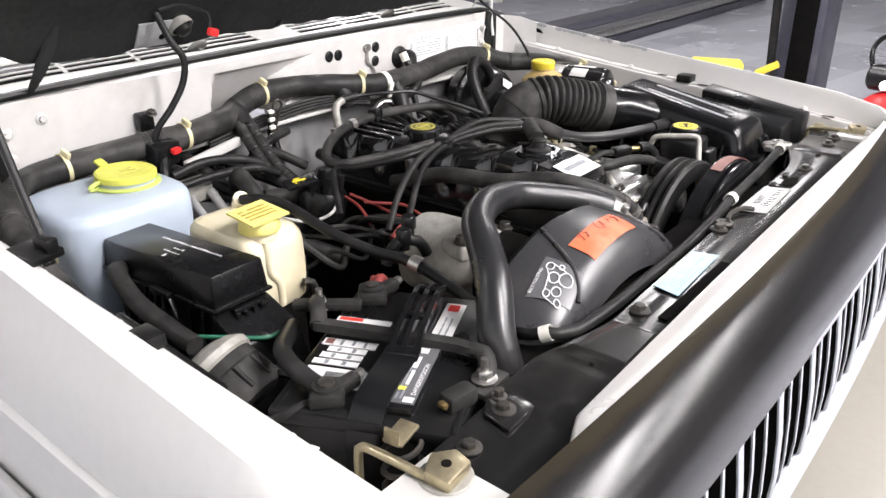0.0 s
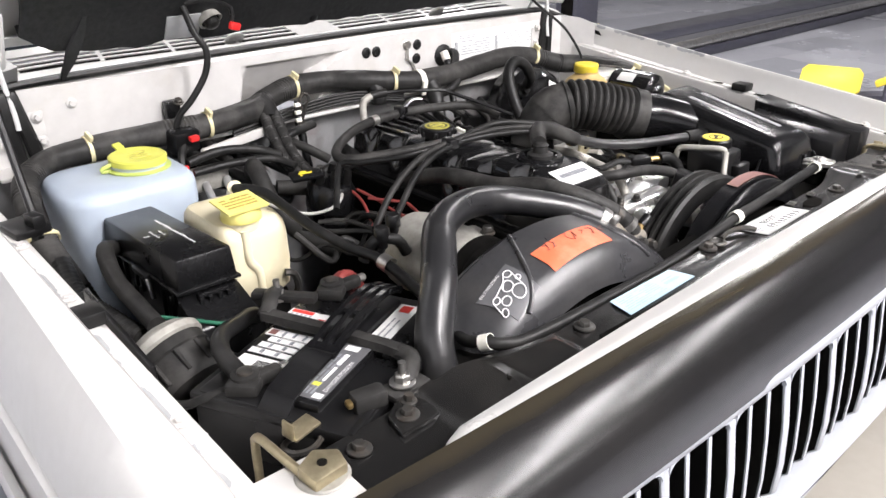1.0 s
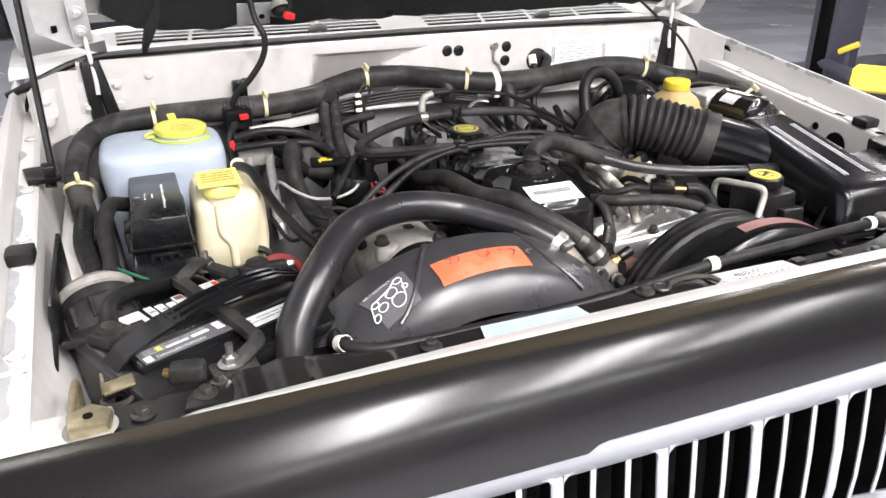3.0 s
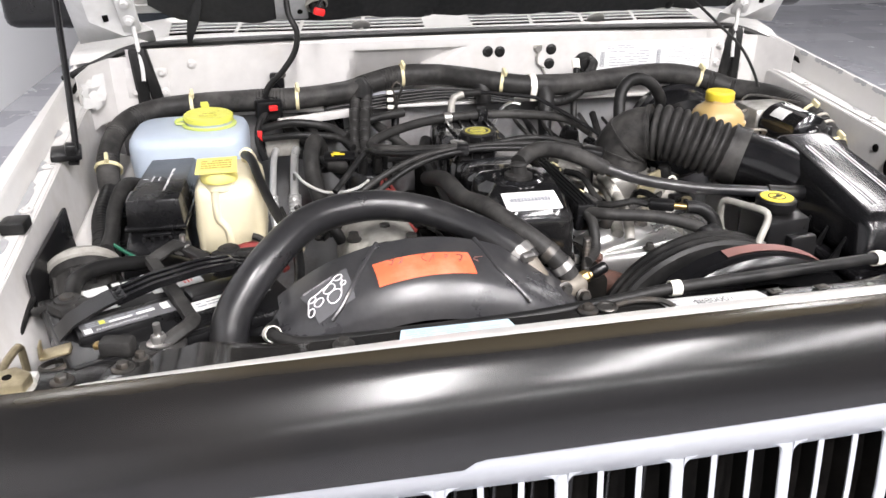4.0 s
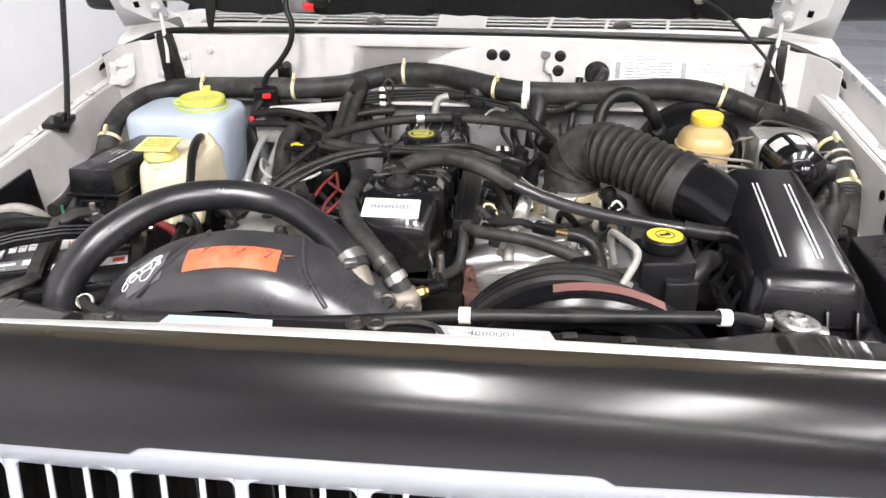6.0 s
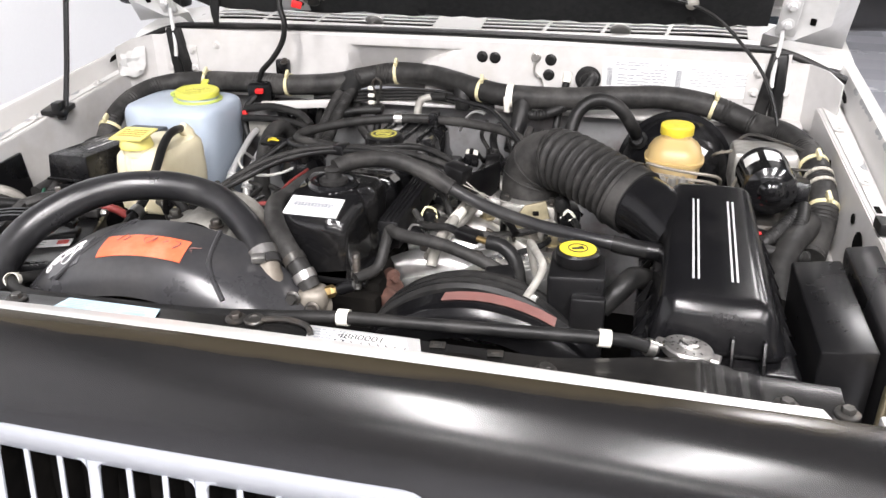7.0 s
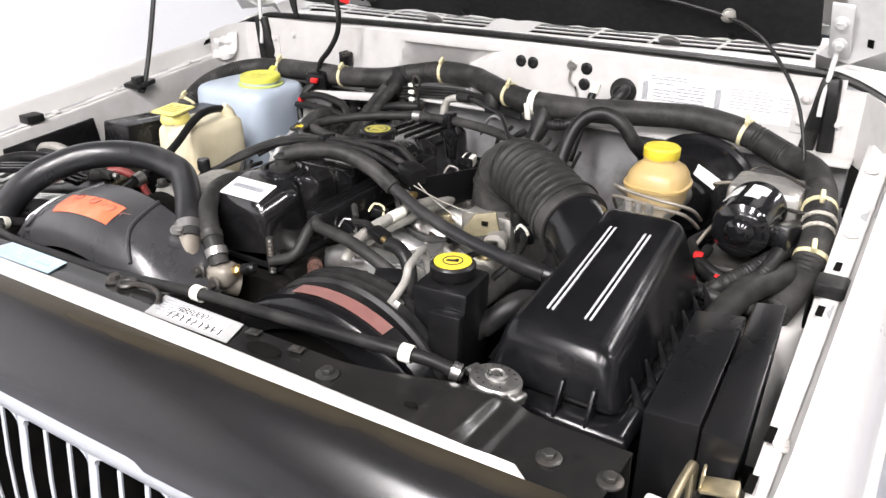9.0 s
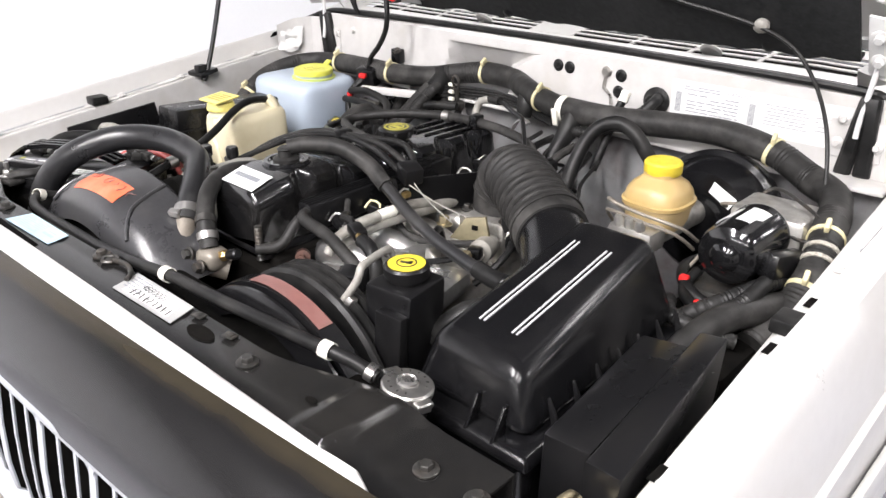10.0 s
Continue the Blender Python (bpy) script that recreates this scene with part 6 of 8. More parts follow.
part("clamp", band(B(), (0.000, 0.142, 1.005), (0.55, -0.3, -0.7), 0.0166, 0.012), STEEL, hh)
oh = thing("overflow_hose", (0.1, 0.0, 1.0), "thin black overflow hose with white tape bands", "hose", "coolant hoses")
part("hose", tube(B(), [(-0.453, 0.572, 1.062), (-0.446, 0.545, 1.068), (-0.436, 0.505, 1.069), (-0.427, 0.466, 1.056), (-0.411, 0.415, 1.033), (-0.390, 0.352, 1.014), (-0.372, 0.296, 1.006), (-0.368, 0.22, 0.985), (-0.382, 0.14, 0.972), (-0.405, 0.085, 0.982), (-0.404, 0.047, 0.995), (-0.375, 0.026, 0.992), (-0.30, 0.016, 0.996), (-0.2, 0.014, 1.000),
                        (-0.08, 0.012, 1.006), (0.03, 0.012, 1.018), (0.108, 0.018, 1.024), (0.20, 0.022, 1.027), (0.31, 0.030, 1.029), (0.416, 0.042, 1.028), (0.445, 0.052, 1.022), (0.475, 0.062, 1.010)], 0.0080, 12), RUBBER, oh)
for p, d in (((-0.404, 0.047, 0.995), (0.25, -0.6, 0.3)), ((0.108, 0.018, 1.024), (1, 0.02, 0.03)), ((0.416, 0.042, 1.028), (1, 0.2, -0.1))):
    part("tape", band(B(), p, d, 0.0105, 0.014), TAPE, oh, "white tape band")
part("clamp", band(B(), (-0.370, 0.288, 1.004), (-0.05, 1, 0.15), 0.0125, 0.018), STEEL, oh, "steel hose clamp")
part("clamp", band(B(), (0.468, 0.060, 1.013), (1, 0.3, -0.35), 0.0105, 0.010), STEEL, oh)

lm = thing("wiring_loom", (0, 0.9, 1.06), "thick black taped wiring loom along the firewall", "wiring loom")
LP = [(-0.675, 0.55, 0.87), (-0.69, 0.60, 0.905), (-0.705, 0.64, 0.96), (-0.717, 0.69, 1.005), (-0.716, 0.75, 1.045), (-0.695, 0.82, 1.068), (-0.645, 0.872, 1.078), (-0.572, 0.888, 1.080), (-0.46, 0.876, 1.086), (-0.355, 0.868, 1.088), (-0.25, 0.890, 1.092), (-0.19, 0.918, 1.103), (-0.121, 0.938, 1.112), (-0.04, 0.932, 1.112),
      (0.02, 0.895, 1.110), (0.058, 0.875, 1.106), (0.10, 0.860, 1.102), (0.156, 0.850, 1.097), (0.261, 0.852, 1.097), (0.367, 0.866, 1.102), (0.469, 0.877, 1.105), (0.562, 0.871, 1.093), (0.637, 0.846, 1.070), (0.685, 0.805, 1.067), (0.708, 0.75, 1.064), (0.722, 0.69, 1.056), (0.732, 0.64, 1.036), (0.736, 0.595, 1.010), (0.729, 0.555, 0.978), (0.712, 0.50, 0.95)]
part("trunk", tube(B(), LP, 0.0235, 18, 0.0035, lambda s: (0.86 + 0.14 * min(1.0, max(0.0, (s - 0.35) / 0.2))) + 0.02 * math.sin(s * 40) + (0.035 * math.sin(2 * math.pi * s / 0.007) if (0.20 < s < 0.42 or 0.62 < s < 0.70 or 0.86 < s < 0.98 or s > 1.62 or s < 0.12) else 0.004 * math.sin(s * 300))), DUSTY, lm)
for i, p, d in ((0, (-0.717, 0.70, 1.01), (0, 0.7, 0.6)), (1, (-0.572, 0.888, 1.080), (1, 0, 0.05)), (2, (-0.355, 0.868, 1.088), (1, 0, 0)), (3, (-0.121, 0.938, 1.112), (1, 0.05, 0.05)), (4, (0.092, 0.862, 1.103), (1, -0.3, -0.1)), (5, (0.562, 0.871, 1.093), (1, -0.2, -0.25)), (6, (0.725, 0.672, 1.050), (0.2, -1, -0.35)), (7, (0.736, 0.588, 1.005), (-0.05, -1, -0.7))):
    t = part("tie", band(B(), p, d, 0.0255, 0.007), TIE, lm, "yellowed nylon tie")
    part("tail", box(B(), (p[0] + 0.002, p[1] - 0.012, p[2] + 0.026), (0.007, 0.02, 0.012), 0.002, (25, 0, 10)), TIE, t)
for p in ((0.731, 0.645, 1.039), (0.7335, 0.626, 1.029)):
    part("tape_wrap", band(B(), p, (0.15, -1, -0.5), 0.0250, 0.006), FRAYED, lm, "frayed white tape")
t = part("tape_wrap", band(B(), (0.156, 0.850, 1.097), (1, 0, 0), 0.0255, 0.014), TAPE, lm, "cream tape flag")
part("tape_tail", box(B(), (0.153, 0.823, 1.085), (0.012, 0.004, 0.035), 0.001, (15, 0, 0)), TAPE, t)
for k, off in enumerate((0.0, 0.022)):
    part("branch", tube(B(), [(-0.215 + off * 0.4, 0.90, 1.092), (-0.232 + off, 0.862, 1.075), (-0.240 + off, 0.82, 1.045), (-0.245 + off, 0.77, 1.01), (-0.24 + off, 0.71, 0.985)], 0.0125 if k else 0.011, 12, 0.003, ribs(0.007, 0.06)), DUSTY, lm, "corrugated black branch")
part("taped_joint", tube(B(), [(-0.225, 0.905, 1.10), (-0.215, 0.892, 1.088), (-0.22, 0.868, 1.070)], (0.026, 0.021), 14), RUBBER, lm)
part("taped_joint", tube(B(), [(0.045, 0.885, 1.105), (0.050, 0.865, 1.085), (0.050, 0.86, 1.06)], (0.024, 0.015), 12), RUBBER, lm)
part("branch", tube(B(), [(0.18, 0.850, 1.095), (0.185, 0.828, 1.07), (0.178, 0.81, 1.04), (0.17, 0.78, 1.0)], (0.022, 0.013), 12), RUBBER, lm)
part("branch", tube(B(), [(0.17, 0.832, 1.072), (0.215, 0.825, 1.066), (0.262, 0.838, 1.080), (0.300, 0.885, 1.106), (0.318, 0.905, 1.128), (0.312, 0.928, 1.130), (0.306, 0.932, 1.123)], 0.0105, 12, 0.003, ribs(0.006, 0.06)), RUBBER, lm, "corrugated cable into the grommet")
part("branch", tube(B(), [(0.268, 0.885, 1.138), (0.264, 0.86, 1.10), (0.257, 0.85, 1.06), (0.25, 0.82, 1.0)], 0.008, 10), RUBBER, lm)
part("tape_end", tube(B(), [(0.267, 0.876, 1.124), (0.268, 0.888, 1.142)], 0.0095, 10), TAPE, lm)
part("mount_clip", box(B(), (-0.395, 0.925, 1.115), (0.03, 0.02, 0.035), 0.004, (0, 0, 0)), BLACK, lm)
part("mount_bolt", hexbolt(B(), (-0.385, 0.915, 1.128), (0, -0.5, 1), 0.008, 0.006, 0.010), DARKSTEEL, lm)
part("fuse_plug", box(B(), (-0.415, 0.845, 1.075), (0.055, 0.035, 0.045), 0.008, (10, 0, 10)), BLACK, lm)
part("red_plug", box(B(), (-0.405, 0.818, 1.082), (0.018, 0.011, 0.010), 0.002, (10, 0, 12)), RED, lm, "red plug with white stripes")
part("plug_lead", tube(B(), [(-0.42, 0.835, 1.07), (-0.435, 0.815, 1.05), (-0.44, 0.80, 1.02), (-0.43, 0.79, 0.98)], 0.008, 8), RUBBER, lm)
part("red_plug", box(B(), (-0.436, 0.80, 1.03), (0.010, 0.010, 0.022), 0.002), RED, lm, "small red plug")
solo("bonnet_lamp_lead", tube(B(), [(-0.425, 0.855, 1.085), (-0.412, 0.852, 1.118), (-0.380, 0.850, 1.150), (-0.352, 0.848, 1.190), (-0.345, 0.848, 1.230), (-0.358, 0.86, 1.262), (-0.362, 0.885, 1.305)], 0.0062, 10, 0.003, ribs(0.006, 0.05)), RUBBER, "thin black corrugated lead running up to the bonnet", "cable")
rc = B()
tube(rc, [(0.20, 0.845, 1.365), (0.34, 0.874, 1.320), (0.42, 0.886, 1.303), (0.500, 0.893, 1.284), (0.552, 0.905, 1.256), (0.600, 0.885, 1.213), (0.645, 0.838, 1.160), (0.672, 0.80, 1.09), (0.675, 0.785, 1.04), (0.665, 0.77, 1.0)], 0.0034, 8)
rcab = solo("release_cable", rc, RUBBER, "thin black release cable clipped under the bonnet", "cable")
part("clip", lathe(B(), (0.497, 0.898, 1.287), (0.2, -0.8, -0.5), [(0.012, -0.004), (0.013, 0.004), (0.009, 0.008), (0.003, 0.009)], 14), ALU_DUSTY, rcab, "pale plastic clip")

# air intake
it = thing("intake_hose", (0.33, 0.49, 0.98), "ribbed black rubber air intake hose", "intake hose")
part("elbow", tube(B(), [(0.252, 0.548, 0.985), (0.250, 0.552, 1.02), (0.254, 0.552, 1.045), (0.272, 0.541, 1.067), (0.300, 0.522, 1.076)], (0.051, 0.049), 26, 0.008), DUSTY, it)
part("elbow_band", tube(B(), [(0.252, 0.548, 0.985), (0.252, 0.549, 0.998)], 0.055, 26), DUSTY, it)
for pts in ([(0.250, 0.552, 1.028), (0.251, 0.552, 1.031)], [(0.262, 0.547, 1.056), (0.2645, 0.5455, 1.0592)], [(0.293, 0.527, 1.0745), (0.297, 0.524, 1.0755)]):
    part("elbow_rib", tube(B(), pts, 0.0525, 28), DUSTY, it)
part("bellows", tube(B(), [(0.298, 0.523, 1.076), (0.320, 0.508, 1.076), (0.350, 0.489, 1.070), (0.385, 0.468, 1.060), (0.418, 0.448, 1.049)], 0.0500, 32, 0.0016, lambda s: 0.86 + 0.20 * abs(math.sin(math.pi * s / 0.0142)) ** 0.6), DUSTY, it)
part("cuff", tube(B(), [(0.414, 0.451, 1.050), (0.424, 0.443, 1.047), (0.436, 0.434, 1.044)], 0.0545, 30), DUSTY, it)
part("cuff_ring", tube(B(), [(0.408, 0.455, 1.052), (0.413, 0.452, 1.050)], 0.0570, 30), DUSTY, it)
part("snout", tube(B(), [(0.430, 0.438, 1.045), (0.455, 0.415, 1.041), (0.478, 0.386, 1.035), (0.505, 0.352, 1.024)], (0.050, 0.048), 28), SATIN, it, "smooth black air box snout")

ab = thing("air_filter_box", (0.545, 0.27, 0.78), "black air filter box with silver double stripes", "air filter box")


def ztop(y):
    return 1.041 + 0.19 * (y - 0.145)


lid = part("lid", hexa(B(), [(0.462, 0.122, 0.966), (0.636, 0.122, 0.966), (0.624, 0.47, 0.966), (0.462, 0.47, 0.966)],
                       [(0.478, 0.148, 1.038), (0.608, 0.140, 1.038), (0.594, 0.432, 1.093), (0.484, 0.428, 1.094)], 0.020, 6), SATIN, ab, "smooth satin black lid")
part("flange", hexa(B(), [(0.446, 0.100, 0.948), (0.652, 0.100, 0.948), (0.640, 0.485, 0.948), (0.446, 0.485, 0.948)], [(0.450, 0.104, 0.967), (0.648, 0.104, 0.967), (0.636, 0.481, 0.967), (0.450, 0.481, 0.967)], 0.0085, 4), SATIN, ab)
part("tray", hexa(B(), [(0.470, 0.130, 0.76), (0.625, 0.130, 0.76), (0.615, 0.465, 0.76), (0.470, 0.465, 0.76)], [(0.458, 0.113, 0.95), (0.640, 0.113, 0.95), (0.628, 0.472, 0.95), (0.458, 0.472, 0.95)], 0.02, 4), SATIN, ab)
for y in (0.17, 0.215, 0.26, 0.305, 0.35, 0.395, 0.44):
    for sx, xb in ((1, 0.634), (-1, 0.460)):
        g = B()
        hexa(g, [(xb, y - 0.002, 0.964), (xb + sx * 0.014, y - 0.002, 0.964), (xb + sx * 0.014, y + 0.002, 0.964), (xb, y + 0.002, 0.964)],
             [(xb - sx * 0.008, y - 0.002, 1.0), (xb - sx * 0.006, y - 0.002, 1.0), (xb - sx * 0.006, y + 0.002, 1.0), (xb - sx * 0.008, y + 0.002, 1.0)], 0.0008)
        part("gusset", g, BLACK, ab)
for x in (0.565, 0.602):
    g = B()
    hexa(g, [(x - 0.002, 0.104, 0.964), (x + 0.002, 0.104, 0.964), (x + 0.002, 0.124, 0.964), (x - 0.002, 0.124, 0.964)],
         [(x - 0.002, 0.124, 1.0), (x + 0.002, 0.124, 1.0), (x + 0.002, 0.134, 1.0), (x - 0.002, 0.134, 1.0)], 0.0008)
    part("gusset", g, BLACK, ab)
for x0 in (0.513, 0.5195, 0.560, 0.5665):
    y0, y1 = 0.186, 0.372
    qq = [(x0, y0, ztop(y0) - 0.0018), (x0 + 0.0027, y0, ztop(y0) - 0.0018), (x0 + 0.0021, y1, ztop(y1) - 0.0012), (x0 - 0.0006, y1, ztop(y1) - 0.0012)]
    part("stripe", slab(B(), qq, -0.0015, 0.0002), GREYSTRIPE, lid, "silver-white stripe")
part("outlet_spigot", cyl(B(), (0.450, 0.302, 1.026), (0.480, 0.305, 1.022), 0.013, 14, 0.002), BLACK, ab)

rcov = thing("relay_cover", (0.69, 0.2, 0.8), "pair of black box-shaped relay covers beside the wing", "relay cover")
part("inner_cover", hexa(B(), [(0.658, 0.108, 0.80), (0.717, 0.104, 0.80), (0.712, 0.30, 0.80), (0.655, 0.30, 0.80)], [(0.661, 0.113, 1.005), (0.720, 0.106, 1.016), (0.710, 0.312, 1.036), (0.650, 0.318, 1.024)], 0.003), BLACK, rcov)
part("outer_cover", hexa(B(), [(0.721, 0.088, 0.80), (0.740, 0.088, 0.80), (0.738, 0.31, 0.80), (0.718, 0.31, 0.80)], [(0.725, 0.088, 1.023), (0.765, 0.086, 1.024), (0.750, 0.315, 1.062), (0.714, 0.326, 1.050)], 0.003), BLACK, rcov)

# brakes
bk = thing("brake_booster", (0.50, 0.80, 0.9), "large glossy black brake servo drum", "brake servo")
part("drum", lathe(B(), (0.497, 0.885, 0.974), (0, -1, 0.06), [(0.07, 0), (0.104, 0.02), (0.108, 0.05), (0.113, 0.055), (0.113, 0.064), (0.105, 0.07), (0.097, 0.10), (0.085, 0.115), (0.05, 0.122), (0.045, 0.14)], 44), SATIN, bk)
q = [(0.508, 0.766, 1.038), (0.545, 0.766, 1.016), (0.555, 0.770, 1.034), (0.514, 0.770, 1.056)]
sticker("data_label", q, PAPER, "white data label", bk)
part("valve", lathe(B(), (0.425, 0.79, 1.040), (-0.1, -1, 0.3), [(0.018, 0), (0.018, 0.02), (0.012, 0.024), (0.010, 0.035)], 18), RUBBER, bk)
mcy = thing("master_cylinder", (0.49, 0.63, 0.98), "alloy brake master cylinder with an amber reservoir", "master cylinder")
part("cylinder", cyl(B(), (0.495, 0.76, 1.005), (0.485, 0.53, 1.005), 0.022, 18, 0.004), ALU, mcy)
part("valve_block", box(B(), (0.490, 0.572, 1.018), (0.075, 0.05, 0.036), 0.008), ALU, mcy)
for vx in (0.470, 0.487, 0.505):
    part("fitting", lathe(B(), (vx, 0.556, 1.034), (0, -0.3, 1), [(0.007, 0), (0.008, 0.004), (0.008, 0.012), (0.005, 0.018)], 8), ALU, mcy)
rs = B()
sec = []
for z, a, b in ((1.0562, 0.0500, 0.052), (1.062, 0.0510, 0.053), (1.0635, 0.0475, 0.049), (1.076, 0.0450, 0.047), (1.086, 0.0385, 0.040), (1.092, 0.030, 0.031), (1.098, 0.025, 0.025), (1.104, 0.025, 0.025)):
    sec.append([V(0.489 + math.copysign(abs(math.cos(t)) ** 0.7, math.cos(t)) * a, 0.633 + math.copysign(abs(math.sin(t)) ** 0.7, math.sin(t)) * b, z) for t in (2 * math.pi * i / 32 for i in range(32))])
loft(rs, sec)
res = part("reservoir", rs, AMBER, mcy, "yellowed amber fluid reservoir")
lres = B()
loft(lres, [rr(0.489, 0.633, a, b, z, 32, 0.7) for z, a, b in ((1.018, 0.038, 0.040), (1.030, 0.043, 0.045), (1.050, 0.046, 0.048), (1.0555, 0.049, 0.051))])
part("lower_tank", lres, AMBER_PALE, mcy, "pale amber lower half")
part("cap", lathe(B(), (0.489, 0.635, 1.101), (0, 0, 1), [(0.027, 0), (0.0285, 0.002), (0.0285, 0.016), (0.026, 0.019), (0.001, 0.0195)], 30), YELLOW, res, "bright yellow ribbed cap")
for k, pts in enumerate(([(0.452, 0.60, 1.04), (0.444, 0.57, 1.064), (0.448, 0.556, 1.070), (0.47, 0.553, 1.066), (0.51, 0.556, 1.060), (0.548, 0.560, 1.056), (0.565, 0.575, 1.046), (0.57, 0.61, 1.02)], [(0.44, 0.59, 1.02), (0.442, 0.565, 1.046), (0.455, 0.556, 1.053), (0.51, 0.558, 1.047), (0.548, 0.562, 1.043), (0.562, 0.575, 1.032), (0.57, 0.60, 1.01)],
                        [(0.56, 0.72, 1.04), (0.565, 0.69, 1.055), (0.59, 0.695, 1.06), (0.595, 0.72, 1.05), (0.575, 0.735, 1.045)], [(0.59, 0.73, 1.05), (0.62, 0.745, 1.078), (0.68, 0.71, 1.075), (0.725, 0.665, 1.068), (0.728, 0.645, 1.055), (0.70, 0.645, 1.05), (0.675, 0.665, 1.045)], [(0.57, 0.58, 0.98), (0.585, 0.60, 1.01), (0.60, 0.64, 1.03)])):
    part("brake_line", tube(B(), pts, 0.0028, 8, 0.006), DARKSTEEL if k == 3 else TANCAST, mcy)
cn = thing("pump_motor", (0.64, 0.58, 0.95), "glossy black pump motor canister with a white label", "pump motor")
part("canister", lathe(B(), (0.640, 0.655, 1.040), (0.02, -1, 0.03), [(0.040, 0), (0.0445, 0.003), (0.0445, 0.010), (0.0432, 0.012), (0.0432, 0.100), (0.040, 0.112), (0.031, 0.118), (0.021, 0.120), (0.017, 0.126), (0.010, 0.129), (0.001, 0.130)], 40), GLOSS, cn)
lb_ = B()
grid(lb_, [[V(0.640 + math.cos(radians(a)) * 0.0437, y, 1.040 + math.sin(radians(a)) * 0.0437 + (0.655 - y) * 0.03) for y in (0.575, 0.635)] for a in (62, 72, 82, 92, 98)])
part("label", thick(lb_, 0.0006), PAPER, cn, "white paper label")
lb_ = B()
grid(lb_, [[V(0.640 + math.cos(radians(a)) * 0.0437, y, 1.040 + math.sin(radians(a)) * 0.0437 + (0.655 - y) * 0.03) for y in (0.585, 0.63)] for a in (112, 124, 136, 146)])
part("label", thick(lb_, 0.0006), PAPER, cn, "white paper label")
part("pump_block", box(B(), (0.645, 0.70, 1.03), (0.11, 0.09, 0.08), 0.010), ALU, cn)
part("pump_block", box(B(), (0.66, 0.735, 1.045), (0.13, 0.05, 0.03), 0.008), ALU_BRIGHT, cn)
part("bracket", box(B(), (0.65, 0.62, 0.96), (0.12, 0.16, 0.05), 0.01), DARKSTEEL, cn)
part("plug", box(B(), (0.698, 0.60, 1.03), (0.026, 0.085, 0.034), 0.005, (-12, 0, -8)), BLACK, cn)
part("cable", tube(B(), [(0.698, 0.55, 1.02), (0.69, 0.51, 1.005), (0.67, 0.47, 0.985), (0.65, 0.45, 0.965)], 0.011, 10, 0.003, ribs(0.006, 0.06)), RUBBER, cn)
part("cable", tube(B(), [(0.60, 0.56, 1.0), (0.595, 0.53, 0.985), (0.615, 0.505, 0.98), (0.65, 0.49, 0.975)], 0.008, 10), RUBBER, cn)
part("red_tag", box(B(), (0.592, 0.535, 0.995), (0.014, 0.012, 0.010), 0.003), RED, cn, "small red tag")
part("red_tag", box(B(), (0.63, 0.50, 0.985), (0.008, 0.008, 0.006), 0.002), RED, cn, "small red tag")
for pts, r, rb, mt, lbl in (([(0.70, 0.62, 1.0), (0.695, 0.56, 1.012), (0.67, 0.51, 1.002), (0.64, 0.475, 0.985), (0.61, 0.47, 0.96)], 0.0115, True, RUBBER, "corrugated black cable below the pump"),
                             ([(0.72, 0.57, 0.985), (0.70, 0.52, 0.99), (0.675, 0.47, 0.985), (0.655, 0.42, 0.96), (0.65, 0.36, 0.93)], 0.020, False, DUSTY, "taped black loom end beside the air box"),
                             ([(0.575, 0.66, 0.98), (0.565, 0.60, 0.985), (0.585, 0.545, 0.99), (0.62, 0.52, 0.98), (0.67, 0.53, 0.965)], 0.009, False, RUBBER, "black hose curling under the pump"),
                             ([(0.59, 0.50, 0.975), (0.615, 0.455, 0.982), (0.66, 0.45, 0.975), (0.70, 0.47, 0.965)], 0.010, True, RUBBER, "corrugated black cable by the air box")):
    solo("pump_cable", tube(B(), pts, r, 12, 0.0025 if rb else 0.01, ribs(0.006, 0.07) if rb else None), mt, lbl, "cable", "pump cables")
# Filler block added to keep the space under the pump dark.
pbk = B()
box(pbk, (0.645, 0.53, 0.925), (0.15, 0.26, 0.05), 0.012)
box(pbk, (0.62, 0.47, 0.955), (0.05, 0.05, 0.03), 0.008, (0, 10, 20))
solo("pump_filler", pbk, CAVITY, "black filler block under the pump motor", "mount")
tbx = thing("idle_valve", (0.285, 0.47, 0.95), "grey idle air valve bolted to the throttle body", "valve")
part("body", lathe(B(), (0.295, 0.455, 0.975), (0.3, -1, 0.1), [(0.016, -0.02), (0.019, 0.0), (0.019, 0.022), (0.014, 0.026), (0.012, 0.034)], 18), ALU_DUSTY, tbx)
part("plug", box(B(), (0.305, 0.418, 0.982), (0.022, 0.020, 0.018), 0.004, (0, 0, 18)), BLACK, tbx)
part("lead", tube(B(), [(0.307, 0.408, 0.982), (0.31, 0.39, 0.99), (0.295, 0.365, 0.985), (0.26, 0.35, 0.975)], 0.005, 8, 0.003, ribs(0.005, 0.06)), RUBBER, tbx)
for x, y, z in ((0.215, 0.50, 1.004), (0.295, 0.50, 1.004), (0.215, 0.575, 1.004), (0.24, 0.415, 0.968), (0.185, 0.255, 0.966), (0.265, 0.255, 0.958)):
    part("casting_bolt", hexbolt(B(), (x, y, z), (0, 0, 1), 0.0065, 0.008, 0.010), DARKSTEEL, intake)
for y in (0.30, 0.375, 0.45):
    part("casting_rib", box(B(), (0.245, y, 0.945), (0.10, 0.006, 0.026), 0.003, (0, 8, 6)), ALU, intake)
sv = thing("vacuum_hose", (0.35, 0.72, 1.0), "looped black servo vacuum hose", "hose")
